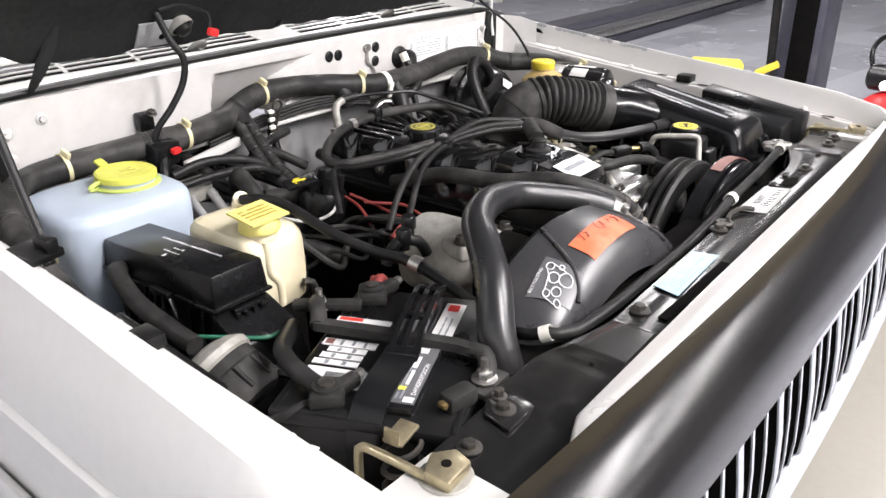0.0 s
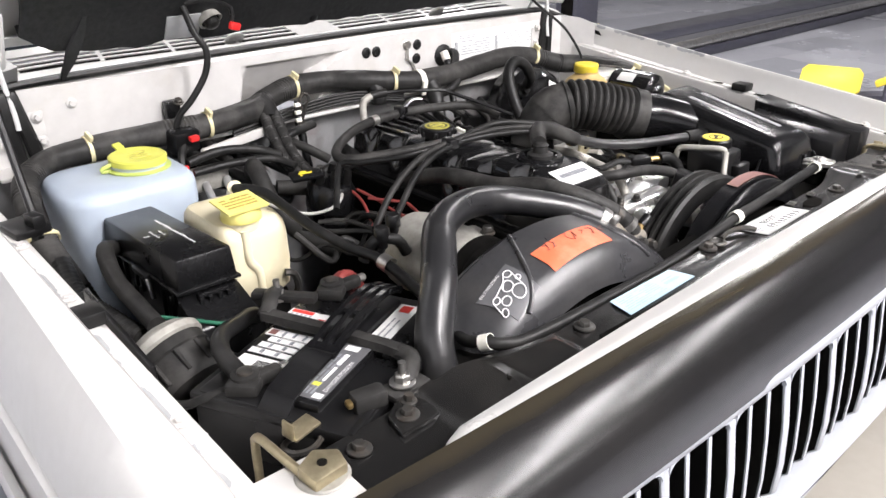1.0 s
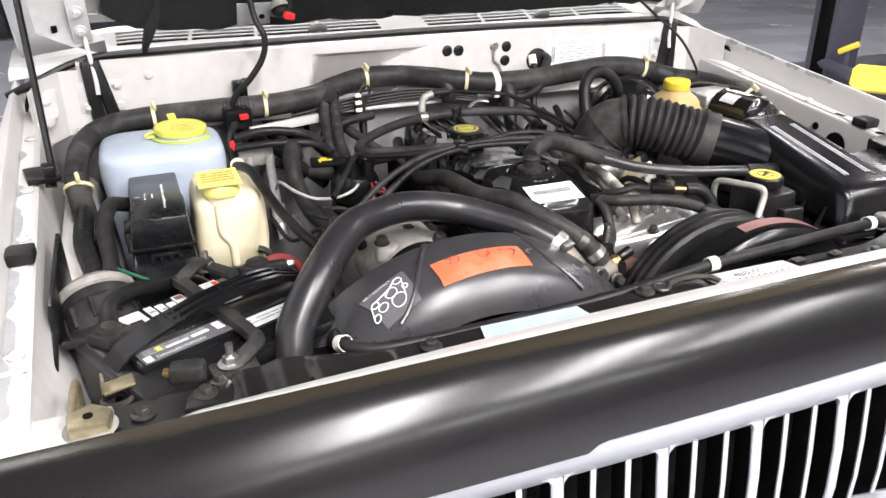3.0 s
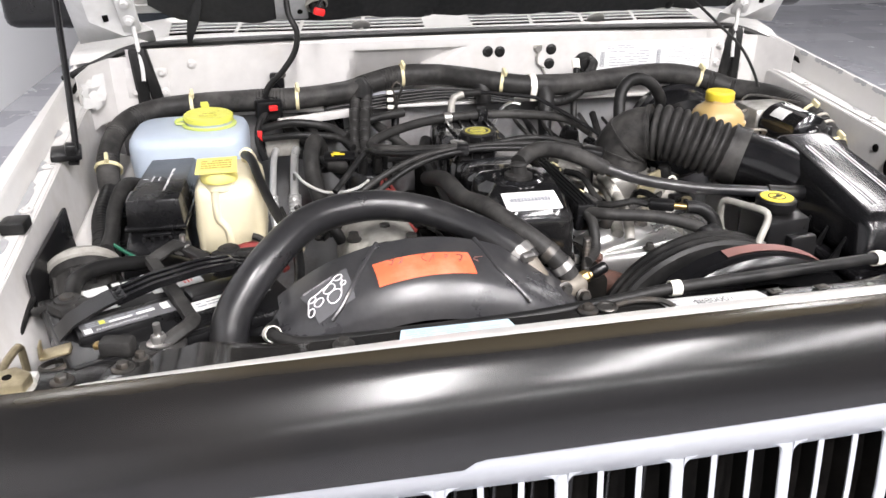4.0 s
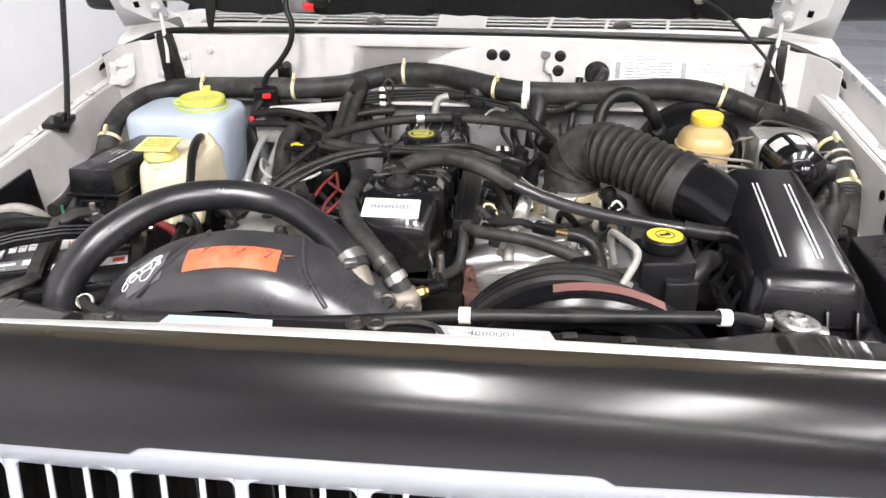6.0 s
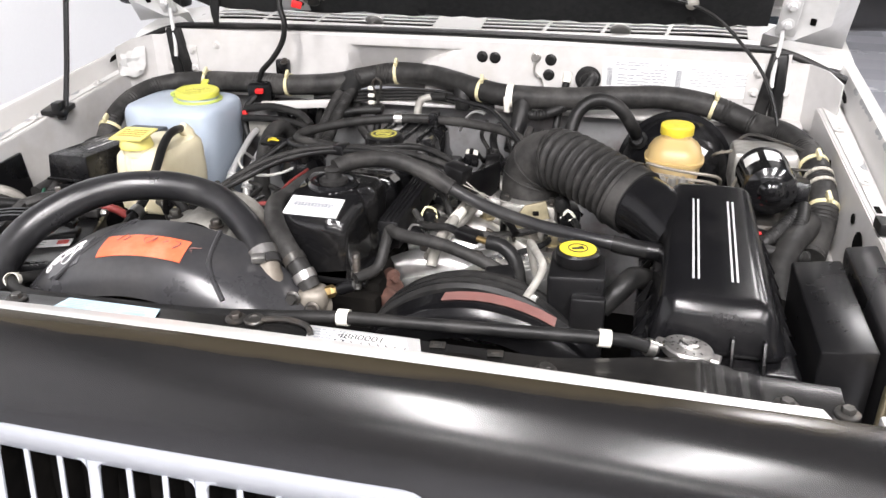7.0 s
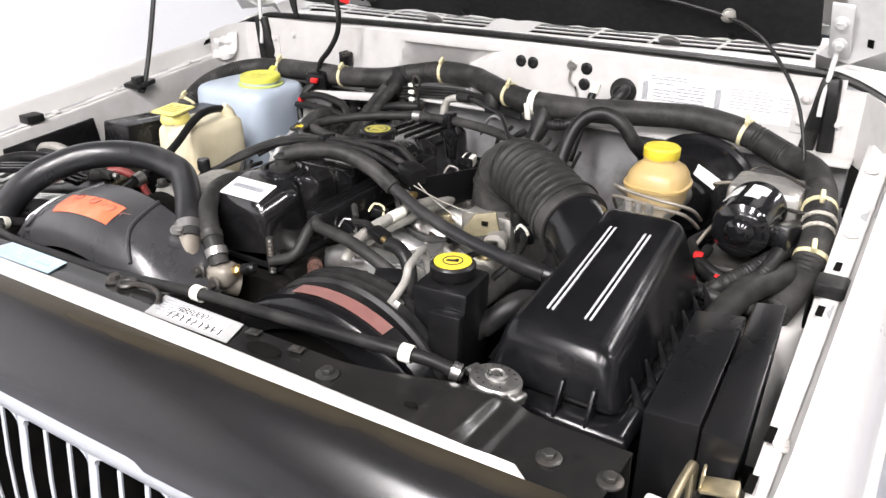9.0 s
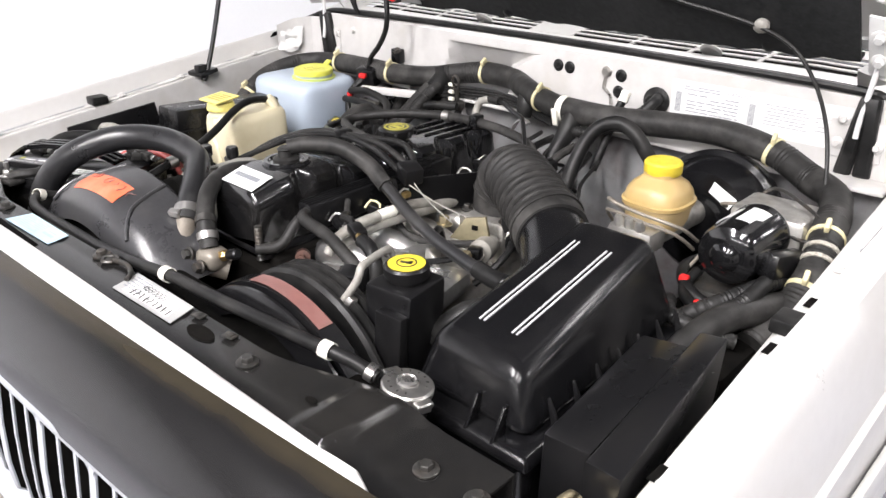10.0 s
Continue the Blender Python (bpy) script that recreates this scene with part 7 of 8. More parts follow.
part("hose", tube(B(), [(0.298, 0.66, 1.02), (0.299, 0.69, 1.070), (0.312, 0.715, 1.112), (0.345, 0.73, 1.130), (0.382, 0.732, 1.118), (0.408, 0.735, 1.085), (0.418, 0.755, 1.062)], 0.0125, 14), RUBBER, sv)

ps = thing("steering_reservoir", (0.365, 0.21, 0.92), "black power steering reservoir with a yellow-topped cap", "reservoir")
part("tank", hexa(B(), [(0.335, 0.165, 0.90), (0.405, 0.165, 0.90), (0.400, 0.245, 0.90), (0.330, 0.245, 0.90)], [(0.332, 0.170, 1.034), (0.408, 0.180, 1.034), (0.402, 0.25, 1.038), (0.328, 0.25, 1.038)], 0.006), BLACK, ps)
part("step", hexa(B(), [(0.365, 0.150, 0.90), (0.41, 0.150, 0.90), (0.41, 0.17, 0.90), (0.365, 0.17, 0.90)], [(0.365, 0.156, 1.012), (0.41, 0.16, 1.012), (0.41, 0.175, 1.012), (0.365, 0.175, 1.012)], 0.004), BLACK, ps)
pc = part("cap", lathe(B(), (0.366, 0.214, 1.034), (0, 0, 1), [(0.024, 0), (0.024, 0.006), (0.030, 0.007), (0.030, 0.020), (0.027, 0.023), (0.001, 0.023)], 26), BLACK, ps)
part("cap_disc", lathe(B(), (0.366, 0.214, 1.0568), (0, 0, 1), [(0.0245, 0), (0.0245, 0.0012), (0.001, 0.0013)], 28), YELLOW, pc, "yellow cap disc with a black symbol")
sy = B()
lathe(sy, (0.366, 0.214, 1.0581), (0, 0, 1), [(0.0135, 0), (0.0135, 0.0008), (0.0120, 0.0008), (0.0120, 0)], 24, cap=False)
box(sy, (0.366, 0.213, 1.0586), (0.016, 0.005, 0.001), 0.0003, (0, 0, 20))
box(sy, (0.370, 0.217, 1.0586), (0.005, 0.007, 0.001), 0.0003, (0, 0, 20))
part("cap_symbol", sy, INK, pc)
pt = thing("steering_pipe", (0.31, 0.18, 0.97), "bent silver steering pipe with a brass fitting", "pipe")
part("pipe", tube(B(), [(0.306, 0.256, 0.990), (0.300, 0.255, 1.015), (0.297, 0.250, 1.038), (0.300, 0.240, 1.046), (0.312, 0.205, 1.050), (0.323, 0.176, 1.052), (0.326, 0.169, 1.047), (0.324, 0.166, 1.036), (0.316, 0.161, 1.020), (0.307, 0.155, 1.004)], 0.0054, 12, 0.004), ALU_DUSTY, pt)
part("fitting", lathe(B(), (0.317, 0.163, 1.009), (-0.45, -0.45, -1), [(0.008, 0), (0.009, 0.003), (0.009, 0.016), (0.007, 0.018)], 6), STEEL, pt)
part("brass_end", lathe(B(), (0.307, 0.153, 0.990), (-0.3, -0.3, -1), [(0.011, 0), (0.011, 0.012), (0.008, 0.016), (0.008, 0.03)], 6), BRASS, pt, "brass fitting")
ph = B()
tube(ph, [(0.40, 0.235, 0.96), (0.425, 0.25, 0.985), (0.440, 0.27, 0.995), (0.46, 0.30, 0.98)], 0.016, 14)
tube(ph, [(0.40, 0.235, 0.96), (0.392, 0.226, 0.952)], 0.013, 14)
solo("return_hose", ph, RUBBER, "short black steering return hose", "hose")
solo("fitting_block", box(B(), (0.262, 0.212, 1.000), (0.040, 0.030, 0.028), 0.005, (15, 0, 25)), BLACK, "black sensor plug on the front casting", "plug")

# breather hose to the air box
bh = thing("breather_hose", (0.2, 0.33, 1.02), "black crankcase breather hose from valve cover to air box", "hose")
part("sleeve", tube(B(), [(-0.020, 0.318, 1.103), (0.005, 0.345, 1.108), (0.045, 0.375, 1.104), (0.10, 0.385, 1.086), (0.150, 0.379, 1.062)], 0.0135, 14), DUSTY, bh, "thick dusty rubber sleeve")
part("hose", tube(B(), [(0.145, 0.380, 1.064), (0.21, 0.362, 1.044), (0.29, 0.335, 1.034), (0.37, 0.312, 1.031), (0.42, 0.302, 1.029)], 0.0098, 12), HOSE, bh)
part("end_sleeve", tube(B(), [(0.408, 0.304, 1.030), (0.430, 0.301, 1.028), (0.456, 0.300, 1.026)], 0.0125, 12), RUBBER, bh)
cb = thing("throttle_cables", (0, 0.5, 1.06), "three thin black control cables in a clip", "cables")
for k, pts in enumerate(([(-0.30, 0.41, 1.0), (-0.24, 0.44, 1.04), (-0.16, 0.468, 1.070), (-0.075, 0.482, 1.080), (0.03, 0.475, 1.084), (0.10, 0.455, 1.080), (0.140, 0.440, 1.073)],
                        [(-0.33, 0.36, 0.98), (-0.26, 0.40, 1.02), (-0.17, 0.448, 1.062), (-0.075, 0.472, 1.078), (0.02, 0.462, 1.080), (0.09, 0.440, 1.076), (0.135, 0.428, 1.068)],
                        [(-0.30, 0.52, 1.0), (-0.235, 0.60, 1.045), (-0.218, 0.57, 1.052), (-0.16, 0.51, 1.066), (-0.075, 0.488, 1.077), (0.05, 0.50, 1.086), (0.11, 0.475, 1.082), (0.145, 0.448, 1.076)])):
    part("cable", tube(B(), pts, 0.0056, 10), RUBBER if k else DUSTY, cb)
part("clip", box(B(), (-0.075, 0.481, 1.079), (0.020, 0.030, 0.018), 0.003, (0, 0, -6)), BLACK, cb)
part("bracket_block", box(B(), (0.145, 0.437, 1.068), (0.04, 0.035, 0.03), 0.006, (0, 10, -20)), BLACK, cb)
part("steel_cable", tube(B(), [(0.15, 0.43, 1.065), (0.19, 0.43, 1.035), (0.235, 0.44, 1.005)], 0.0011, 6), ALU_DUSTY, cb, "bare steel cable")
part("steel_cable", tube(B(), [(0.15, 0.42, 1.058), (0.20, 0.44, 1.03), (0.255, 0.47, 1.005)], 0.0011, 6), ALU_DUSTY, cb, "bare steel cable")
part("brass_end", box(B(), (0.168, 0.405, 1.045), (0.012, 0.014, 0.010), 0.003), BRASS, cb)
part("support_plate", hexa(B(), [(0.15, 0.43, 0.99), (0.19, 0.58, 0.99), (0.186, 0.582, 0.99), (0.146, 0.432, 0.99)], [(0.15, 0.43, 1.06), (0.19, 0.58, 1.045), (0.186, 0.582, 1.045), (0.146, 0.432, 1.06)], 0.001), BLACK, cb)
vh = thing("heater_vacuum_line", (0, 0.7, 1.04), "looped black vacuum line over the valve cover", "hose")
part("line", tube(B(), [(-0.05, 0.52, 1.066), (-0.12, 0.545, 1.060), (-0.185, 0.58, 1.053), (-0.220, 0.608, 1.050), (-0.215, 0.64, 1.054), (-0.16, 0.69, 1.060), (-0.08, 0.732, 1.064), (0.015, 0.744, 1.066), (0.11, 0.735, 1.064), (0.19, 0.70, 1.06), (0.23, 0.66, 1.04)], 0.0092, 12), DUSTY, vh)
part("silver_band", band(B(), (-0.055, 0.738, 1.065), (1, 0.2, 0), 0.0112, 0.016), STEEL, vh)
part("clip", box(B(), (0.020, 0.744, 1.066), (0.020, 0.026, 0.030), 0.003), BLACK, vh)
vt = thing("vacuum_tube", (0, 0.8, 1.06), "thin black vacuum tube with a grey elbow fitting", "vacuum tube")
part("elbow_fitting", tube(B(), [(-0.034, 0.80, 1.040), (-0.033, 0.805, 1.066), (-0.026, 0.81, 1.088), (0.0, 0.815, 1.094)], 0.008, 10), ALU_DUSTY, vt, "grey plastic elbow")
part("elbow_base", box(B(), (-0.036, 0.797, 1.040), (0.032, 0.02, 0.008), 0.003), ALU_DUSTY, vt)
part("tube", tube(B(), [(0.0, 0.815, 1.094), (0.04, 0.80, 1.098), (0.09, 0.765, 1.099), (0.132, 0.743, 1.097), (0.150, 0.728, 1.090), (0.20, 0.67, 1.065), (0.235, 0.625, 1.045)], 0.0042, 8), BLACK, vt)
part("sleeve", tube(B(), [(-0.005, 0.815, 1.094), (0.03, 0.805, 1.098)], 0.0085, 10), RUBBER, vt)
part("white_hook", tube(B(), [(0.06, 0.80, 1.03), (0.075, 0.80, 1.06), (0.095, 0.795, 1.075), (0.115, 0.79, 1.072)], 0.006, 8, flat=0.5), ALU_BRIGHT, vt)
for k in range(4):
    solo("vacuum_line", tube(B(), [(-0.30, 0.875, 1.046 + 0.007 * k), (-0.12, 0.885, 1.066 + 0.0068 * k), (0.0, 0.878, 1.072 + 0.006 * k), (0.12, 0.86, 1.056 + 0.005 * k)], 0.0034, 8, 0.02), RUBBER, "thin black vacuum line below the loom", "vacuum line", "vacuum lines")
wb = B()
tube(wb, [(-0.157, 0.872, 1.035), (-0.157, 0.868, 1.10)], 0.005, 8, 0.003, smooth=True, flat=0.6)
ld_ = thing("white_link", (-0.157, 0.87, 1.04), "white plastic ladder clip across the vacuum lines", "clip")
part("spine", wb, RUBBER, ld_)
for k in range(4):
    part("rung", box(B(), (-0.157, 0.862, 1.045 + 0.016 * k), (0.014, 0.008, 0.008), 0.002), TAPE, ld_)
for k, (pts, r) in enumerate((([(-0.43, 0.80, 1.045), (-0.37, 0.795, 1.055), (-0.30, 0.79, 1.045), (-0.26, 0.76, 1.03)], 0.0085), ([(-0.43, 0.78, 1.03), (-0.36, 0.77, 1.035), (-0.28, 0.765, 1.028), (-0.25, 0.73, 1.015)], 0.0075), ([(-0.26, 0.82, 1.02), (-0.2, 0.83, 1.045), (-0.13, 0.85, 1.05)], 0.009), ([(-0.22, 0.70, 1.0), (-0.12, 0.72, 1.0), (-0.09, 0.80, 1.0)], 0.012))):
    solo("coolant_pipe", tube(B(), pts, r, 10), RUBBER, "short black pipe near the firewall", "pipe", "bay pipes")
hb = thing("heater_hose", (-0.33, 0.7, 0.93), "thick black heater hose bending down behind the dipstick", "hose", "heater hoses")
part("hose", tube(B(), [(-0.315, 0.78, 1.0), (-0.325, 0.755, 1.025), (-0.335, 0.715, 1.015), (-0.335, 0.675, 0.975), (-0.315, 0.62, 0.93), (-0.27, 0.56, 0.90)], 0.0165, 14), DUSTY, hb)
part("hose", tube(B(), [(-0.30, 0.72, 0.985), (-0.26, 0.705, 0.98), (-0.22, 0.70, 0.97)], 0.0145, 14), DUSTY, hb)
wr_ = random.Random(77)
for k in range(9):
    x0, y0 = -0.40 + 0.03 * k, 0.56 + wr_.uniform(-0.03, 0.05)
    pts = [(x0, y0, 0.955 + wr_.uniform(-0.02, 0.02))]
    for i in range(1, 5):
        pts.append((x0 + 0.035 * i + wr_.uniform(-0.02, 0.02), y0 - 0.045 * i * wr_.uniform(0.5, 1.3), 0.945 + wr_.uniform(-0.03, 0.025)))
    solo("engine_wire", tube(B(), pts, (0.004, 0.006, 0.0045)[k % 3], 8, 0.005), DUSTY if k % 2 else RUBBER, "thin dusty black wire low beside the engine", "wire", "engine wires")
for pts, r, m_ in (([(-0.410, 0.905, 1.035), (-0.385, 0.870, 1.030), (-0.345, 0.815, 1.005), (-0.300, 0.760, 0.975), (-0.270, 0.720, 0.955)], 0.0110, RUBBER),
                   ([(-0.345, 0.912, 1.045), (-0.335, 0.875, 1.022), (-0.315, 0.830, 0.990), (-0.305, 0.790, 0.950)], 0.0130, DUSTY),
                   ([(-0.290, 0.912, 1.045), (-0.287, 0.875, 1.030), (-0.262, 0.810, 1.004), (-0.235, 0.755, 0.985)], 0.0085, RUBBER),
                   ([(-0.440, 0.850, 1.010), (-0.395, 0.830, 0.990), (-0.340, 0.795, 0.980), (-0.285, 0.775, 0.962)], 0.0095, RUBBER),
                   ([(-0.205, 0.905, 1.050), (-0.195, 0.865, 1.030), (-0.165, 0.820, 1.010), (-0.130, 0.800, 0.985)], 0.0100, DUSTY)):
    solo("bulkhead_hose", tube(B(), pts, r, 10), m_, "black rubber hose coming out of the firewall", "hose", "bulkhead hoses")
vbk = thing("vacuum_bracket", (-0.330, 0.890, 0.99), "black bracket with two solenoid valves on the firewall", "bracket")
part("plate", box(B(), (-0.325, 0.908, 1.010), (0.135, 0.006, 0.055), 0.002), BLACK, vbk)
for x in (-0.365, -0.325, -0.288):
    sv = part("solenoid", cyl(B(), (x, 0.902, 1.012), (x, 0.868, 1.008), 0.014, 16, 0.003), BLACK, vbk)
    part("nipple", cyl(B(), (x, 0.870, 1.010), (x + 0.003, 0.852, 1.012), 0.004, 10), DUSTY, sv)
ct = random.Random(91)
for k in range(9):
    x0, y0 = 0.115 + 0.022 * k, 0.83 - 0.010 * k + ct.uniform(-0.02, 0.02)
    pts = [(x0 + ct.uniform(-0.01, 0.01), y0 + 0.03, 1.055 - ct.uniform(0, 0.02))]
    for i in range(1, 5):
        pts.append((x0 + 0.012 * i * ct.uniform(-0.6, 1.2), y0 - 0.035 * i, 1.045 - 0.024 * i + ct.uniform(-0.008, 0.008)))
    solo("engine_wire", tube(B(), pts, (0.0045, 0.0075, 0.0035)[k % 3], 8, 0.006, ribs(0.006, 0.05) if k % 3 == 1 else None), RUBBER if k % 2 else DUSTY, "thin dusty black wire behind the throttle body", "wire", "engine wires")
for x, y, z, a, m_ in ((0.150, 0.700, 1.012, 15, BLACK), (0.205, 0.735, 1.018, -20, BLACK), (0.245, 0.690, 1.004, 30, BLACK), (0.118, 0.655, 1.022, 8, TAPE), (0.190, 0.660, 1.010, -12, BLACK)):
    cn = thing("wiring_connector", (x, y, z - 0.012), "small moulded wiring connector with a locking tab", "connector", "wiring connectors")
    part("shell", box(B(), (x, y, z), (0.024, 0.034, 0.020), 0.003, (10, 5, a)), m_, cn)
    part("collar", box(B(), (x + 0.004, y - 0.016, z), (0.028, 0.010, 0.024), 0.003, (10, 5, a)), BLACK, cn)
    part("tab", box(B(), (x, y, z + 0.012), (0.008, 0.020, 0.005), 0.0015, (10, 5, a)), BLACK, cn)
    part("wire_tail", tube(B(), [(x, y + 0.014, z), (x + 0.004, y + 0.04, z - 0.006), (x + 0.010, y + 0.07, z - 0.03)], 0.004, 8), RUBBER, cn)
gl = B()
tube(gl, [(-0.372, 0.70, 0.965), (-0.370, 0.66, 0.992), (-0.352, 0.605, 0.990), (-0.318, 0.578, 0.980), (-0.275, 0.576, 0.979), (-0.240, 0.593, 0.986), (-0.218, 0.635, 0.996), (-0.203, 0.68, 1.002), (-0.196, 0.73, 0.995)], 0.0030, 8)
solo("grey_cable", gl, GREYWIRE, "thin grey cable hanging in a loop", "cable")
for k, (x0, r) in enumerate(((-0.416, 0.0070), (-0.374, 0.0085))):
    a = thing("aircon_pipe", (x0, 0.68, 0.9), "silver aluminium air conditioning pipe", "pipe", "air conditioning pipes")
    part("pipe", tube(B(), [(x0 + 0.010, 0.792, 1.000), (x0 + 0.006, 0.775, 0.994), (x0 + 0.003, 0.750, 0.980), (x0, 0.70, 0.95), (x0 - 0.002, 0.67, 0.92), (x0, 0.65, 0.88)], r, 12), SATINALU, a)
    part("crimp", tube(B(), [(x0, 0.685, 0.937), (x0 - 0.001, 0.675, 0.925), (x0 - 0.001, 0.662, 0.908)], r * 1.5, 14, 0.002, ribs(0.007, 0.08)), SATINALU, a)
vb = thing("valve_block", (-0.40, 0.80, 0.98), "small grey expansion valve block", "valve")
part("block", box(B(), (-0.392, 0.81, 1.005), (0.07, 0.035, 0.04), 0.004), ALU_DUSTY, vb)
solo("white_bracket", hexa(B(), [(-0.395, 0.800, 1.046), (-0.245, 0.850, 1.046), (-0.249, 0.862, 1.046), (-0.399, 0.812, 1.046)], [(-0.395, 0.802, 1.062), (-0.245, 0.850, 1.064), (-0.249, 0.860, 1.064), (-0.399, 0.812, 1.062)], 0.002), WHITE_BAY, "white painted bracket strip under the loom", "bracket")

# ---- left side of the bay ----
wb_ = thing("washer_bottle", (-0.56, 0.76, 0.80), "milky blue washer bottle with a yellow lid", "washer bottle")


wsec = [rr(cx, cy, hx, hy, z) for cx, cy, hx, hy, z in ((-0.568, 0.765, 0.080, 0.078, 0.80), (-0.568, 0.765, 0.094, 0.086, 0.82), (-0.568, 0.765, 0.102, 0.092, 0.92), (-0.568, 0.766, 0.110, 0.094, 1.00), (-0.568, 0.767, 0.112, 0.094, 1.025),
                                               (-0.568, 0.767, 0.1115, 0.0935, 1.047), (-0.568, 0.768, 0.1095, 0.092, 1.056), (-0.568, 0.769, 0.105, 0.088, 1.0625), (-0.568, 0.769, 0.098, 0.081, 1.066), (-0.568, 0.769, 0.070, 0.055, 1.0685))]
part("bottle", loft(B(), wsec), BLUEWHITE, wb_, "milky blue translucent bottle")
part("neck", lathe(B(), (-0.53, 0.768, 1.058), (0, 0, 1), [(0.046, 0), (0.045, 0.012), (0.043, 0.024)], 32), BLUEWHITE, wb_)
part("lid_ring", lathe(B(), (-0.53, 0.768, 1.068), (0.02, 0.0, 1), [(0.045, 0), (0.0525, 0.0005), (0.053, 0.003), (0.046, 0.0045)], 36), LIMEGREEN, wb_, "greenish yellow ring under the lid")
wl_ = part("lid", lathe(B(), (-0.53, 0.768, 1.0785), (0.03, -0.03, 1), [(0.0445, 0), (0.0475, 0.001), (0.0475, 0.010), (0.0445, 0.0122), (0.041, 0.0116), (0.001, 0.0112)], 36), LIME, wb_, "yellow snap lid with a moulded symbol")
part("tab", box(B(), (-0.541, 0.822, 1.094), (0.016, 0.018, 0.006), 0.0025, (25, 0, 12)), LIME, wl_)
part("hinge_strap", tube(B(), [(-0.578, 0.768, 1.072), (-0.592, 0.766, 1.074), (-0.590, 0.764, 1.080), (-0.575, 0.764, 1.083)], 0.0035, 8), LIMEGREEN, wl_)
wsy = B()
for a, b in (((-0.545, 0.760), (-0.515, 0.775)), ((-0.545, 0.775), (-0.515, 0.760)), ((-0.548, 0.752), (-0.512, 0.752)), ((-0.55, 0.782), (-0.51, 0.784))):
    tube(wsy, [(a[0], a[1], 1.0900), (b[0], b[1], 1.0900)], 0.0012, 5)
part("symbol", wsy, DULLYELLOW, wl_)

cbt = thing("coolant_bottle", (-0.48, 0.53, 0.88), "cream plastic coolant bottle with a yellow flap cap", "coolant bottle")
csec = [rr(-0.482, 0.535, 0.050, 0.068, 0.920, e=0.32), rr(-0.482, 0.535, 0.058, 0.076, 0.930, e=0.32), rr(-0.481, 0.535, 0.060, 0.078, 0.97, e=0.32), rr(-0.480, 0.535, 0.057, 0.078, 1.02, e=0.32), rr(-0.480, 0.536, 0.055, 0.076, 1.034, e=0.32), rr(-0.480, 0.537, 0.049, 0.068, 1.044, e=0.32), rr(-0.480, 0.537, 0.036, 0.055, 1.048, e=0.32)]
part("bottle", loft(B(), csec), CREAM, cbt, "cream translucent bottle")
part("seam_rib", tube(B(), [(-0.500, 0.461, 1.038), (-0.500, 0.4585, 1.0), (-0.497, 0.4585, 0.985), (-0.485, 0.459, 0.968), (-0.483, 0.460, 0.93)], 0.0068, 10), CREAM, cbt)
part("neck", lathe(B(), (-0.492, 0.482, 1.036), (0, 0, 1), [(0.026, 0), (0.026, 0.02)], 24), CREAM, cbt)
part("spout", tube(B(), [(-0.447, 0.590, 1.03), (-0.448, 0.585, 1.052), (-0.452, 0.575, 1.064)], (0.016, 0.012), 12), CREAM, cbt)
cc = part("cap", lathe(B(), (-0.492, 0.482, 1.050), (0, 0, 1), [(0.030, 0), (0.031, 0.004), (0.029, 0.012), (0.027, 0.018)], 26), PALEYELLOW, cbt, "yellow cap with a square flap")
cq = [(-0.526, 0.450, 1.0735), (-0.459, 0.452, 1.0735), (-0.462, 0.512, 1.0795), (-0.527, 0.508, 1.0795)]
part("flap", slab(B(), cq, -0.003, 0.0), PALEYELLOW, cc)
part("flap_print", bars(cq, lines(0.12, 0.88, 0.2, 0.82, 4, 9, 0.42), 0.0003, 0.0005), INKOCHRE, cc)

cbk = thing("bottle_bracket", (-0.48, 0.53, 0.60), "black bracket that carries the coolant bottle", "bracket")
part("column", box(B(), (-0.48, 0.535, 0.755), (0.10, 0.14, 0.33), 0.01), CAVITY, cbk)
part("clip", tube(B(), [(-0.445, 0.452, 0.955), (-0.432, 0.448, 0.95), (-0.425, 0.45, 0.925), (-0.43, 0.46, 0.90)], 0.006, 8), DARKSTEEL, cbk)

fbx = thing("fuse_box", (-0.595, 0.52, 0.90), "black fuse box with white print on its lid", "fuse box")
part("base", hexa(B(), [(-0.63, 0.410, 0.88), (-0.553, 0.41, 0.88), (-0.558, 0.66, 0.88), (-0.630, 0.655, 0.88)], [(-0.629, 0.408, 1.01), (-0.550, 0.408, 1.01), (-0.554, 0.675, 0.995), (-0.631, 0.671, 0.995)], 0.006), BLACK, fbx)
lidf = part("lid", hexa(B(), [(-0.634, 0.402, 1.002), (-0.545, 0.402, 1.002), (-0.549, 0.682, 0.986), (-0.636, 0.678, 0.986)], [(-0.630, 0.406, 1.049), (-0.549, 0.406, 1.049), (-0.553, 0.677, 1.031), (-0.632, 0.673, 1.031)], 0.004), BLACK, fbx)
part("lid_lip", hexa(B(), [(-0.637, 0.399, 1.000), (-0.542, 0.399, 1.000), (-0.546, 0.685, 0.983), (-0.639, 0.681, 0.983)], [(-0.637, 0.399, 1.005), (-0.542, 0.399, 1.005), (-0.546, 0.685, 0.988), (-0.639, 0.681, 0.988)], 0.0012), BLACK, lidf)
part("front_skirt", hexa(B(), [(-0.642, 0.338, 0.918), (-0.536, 0.338, 0.918), (-0.538, 0.430, 0.918), (-0.640, 0.42, 0.918)], [(-0.636, 0.352, 0.968), (-0.542, 0.352, 0.968), (-0.545, 0.412, 0.996), (-0.634, 0.412, 0.996)], 0.004), BLACK, fbx)
lt = part("latch", box(B(), (-0.588, 0.396, 0.994), (0.044, 0.010, 0.006), 0.0015), BLACK, fbx)
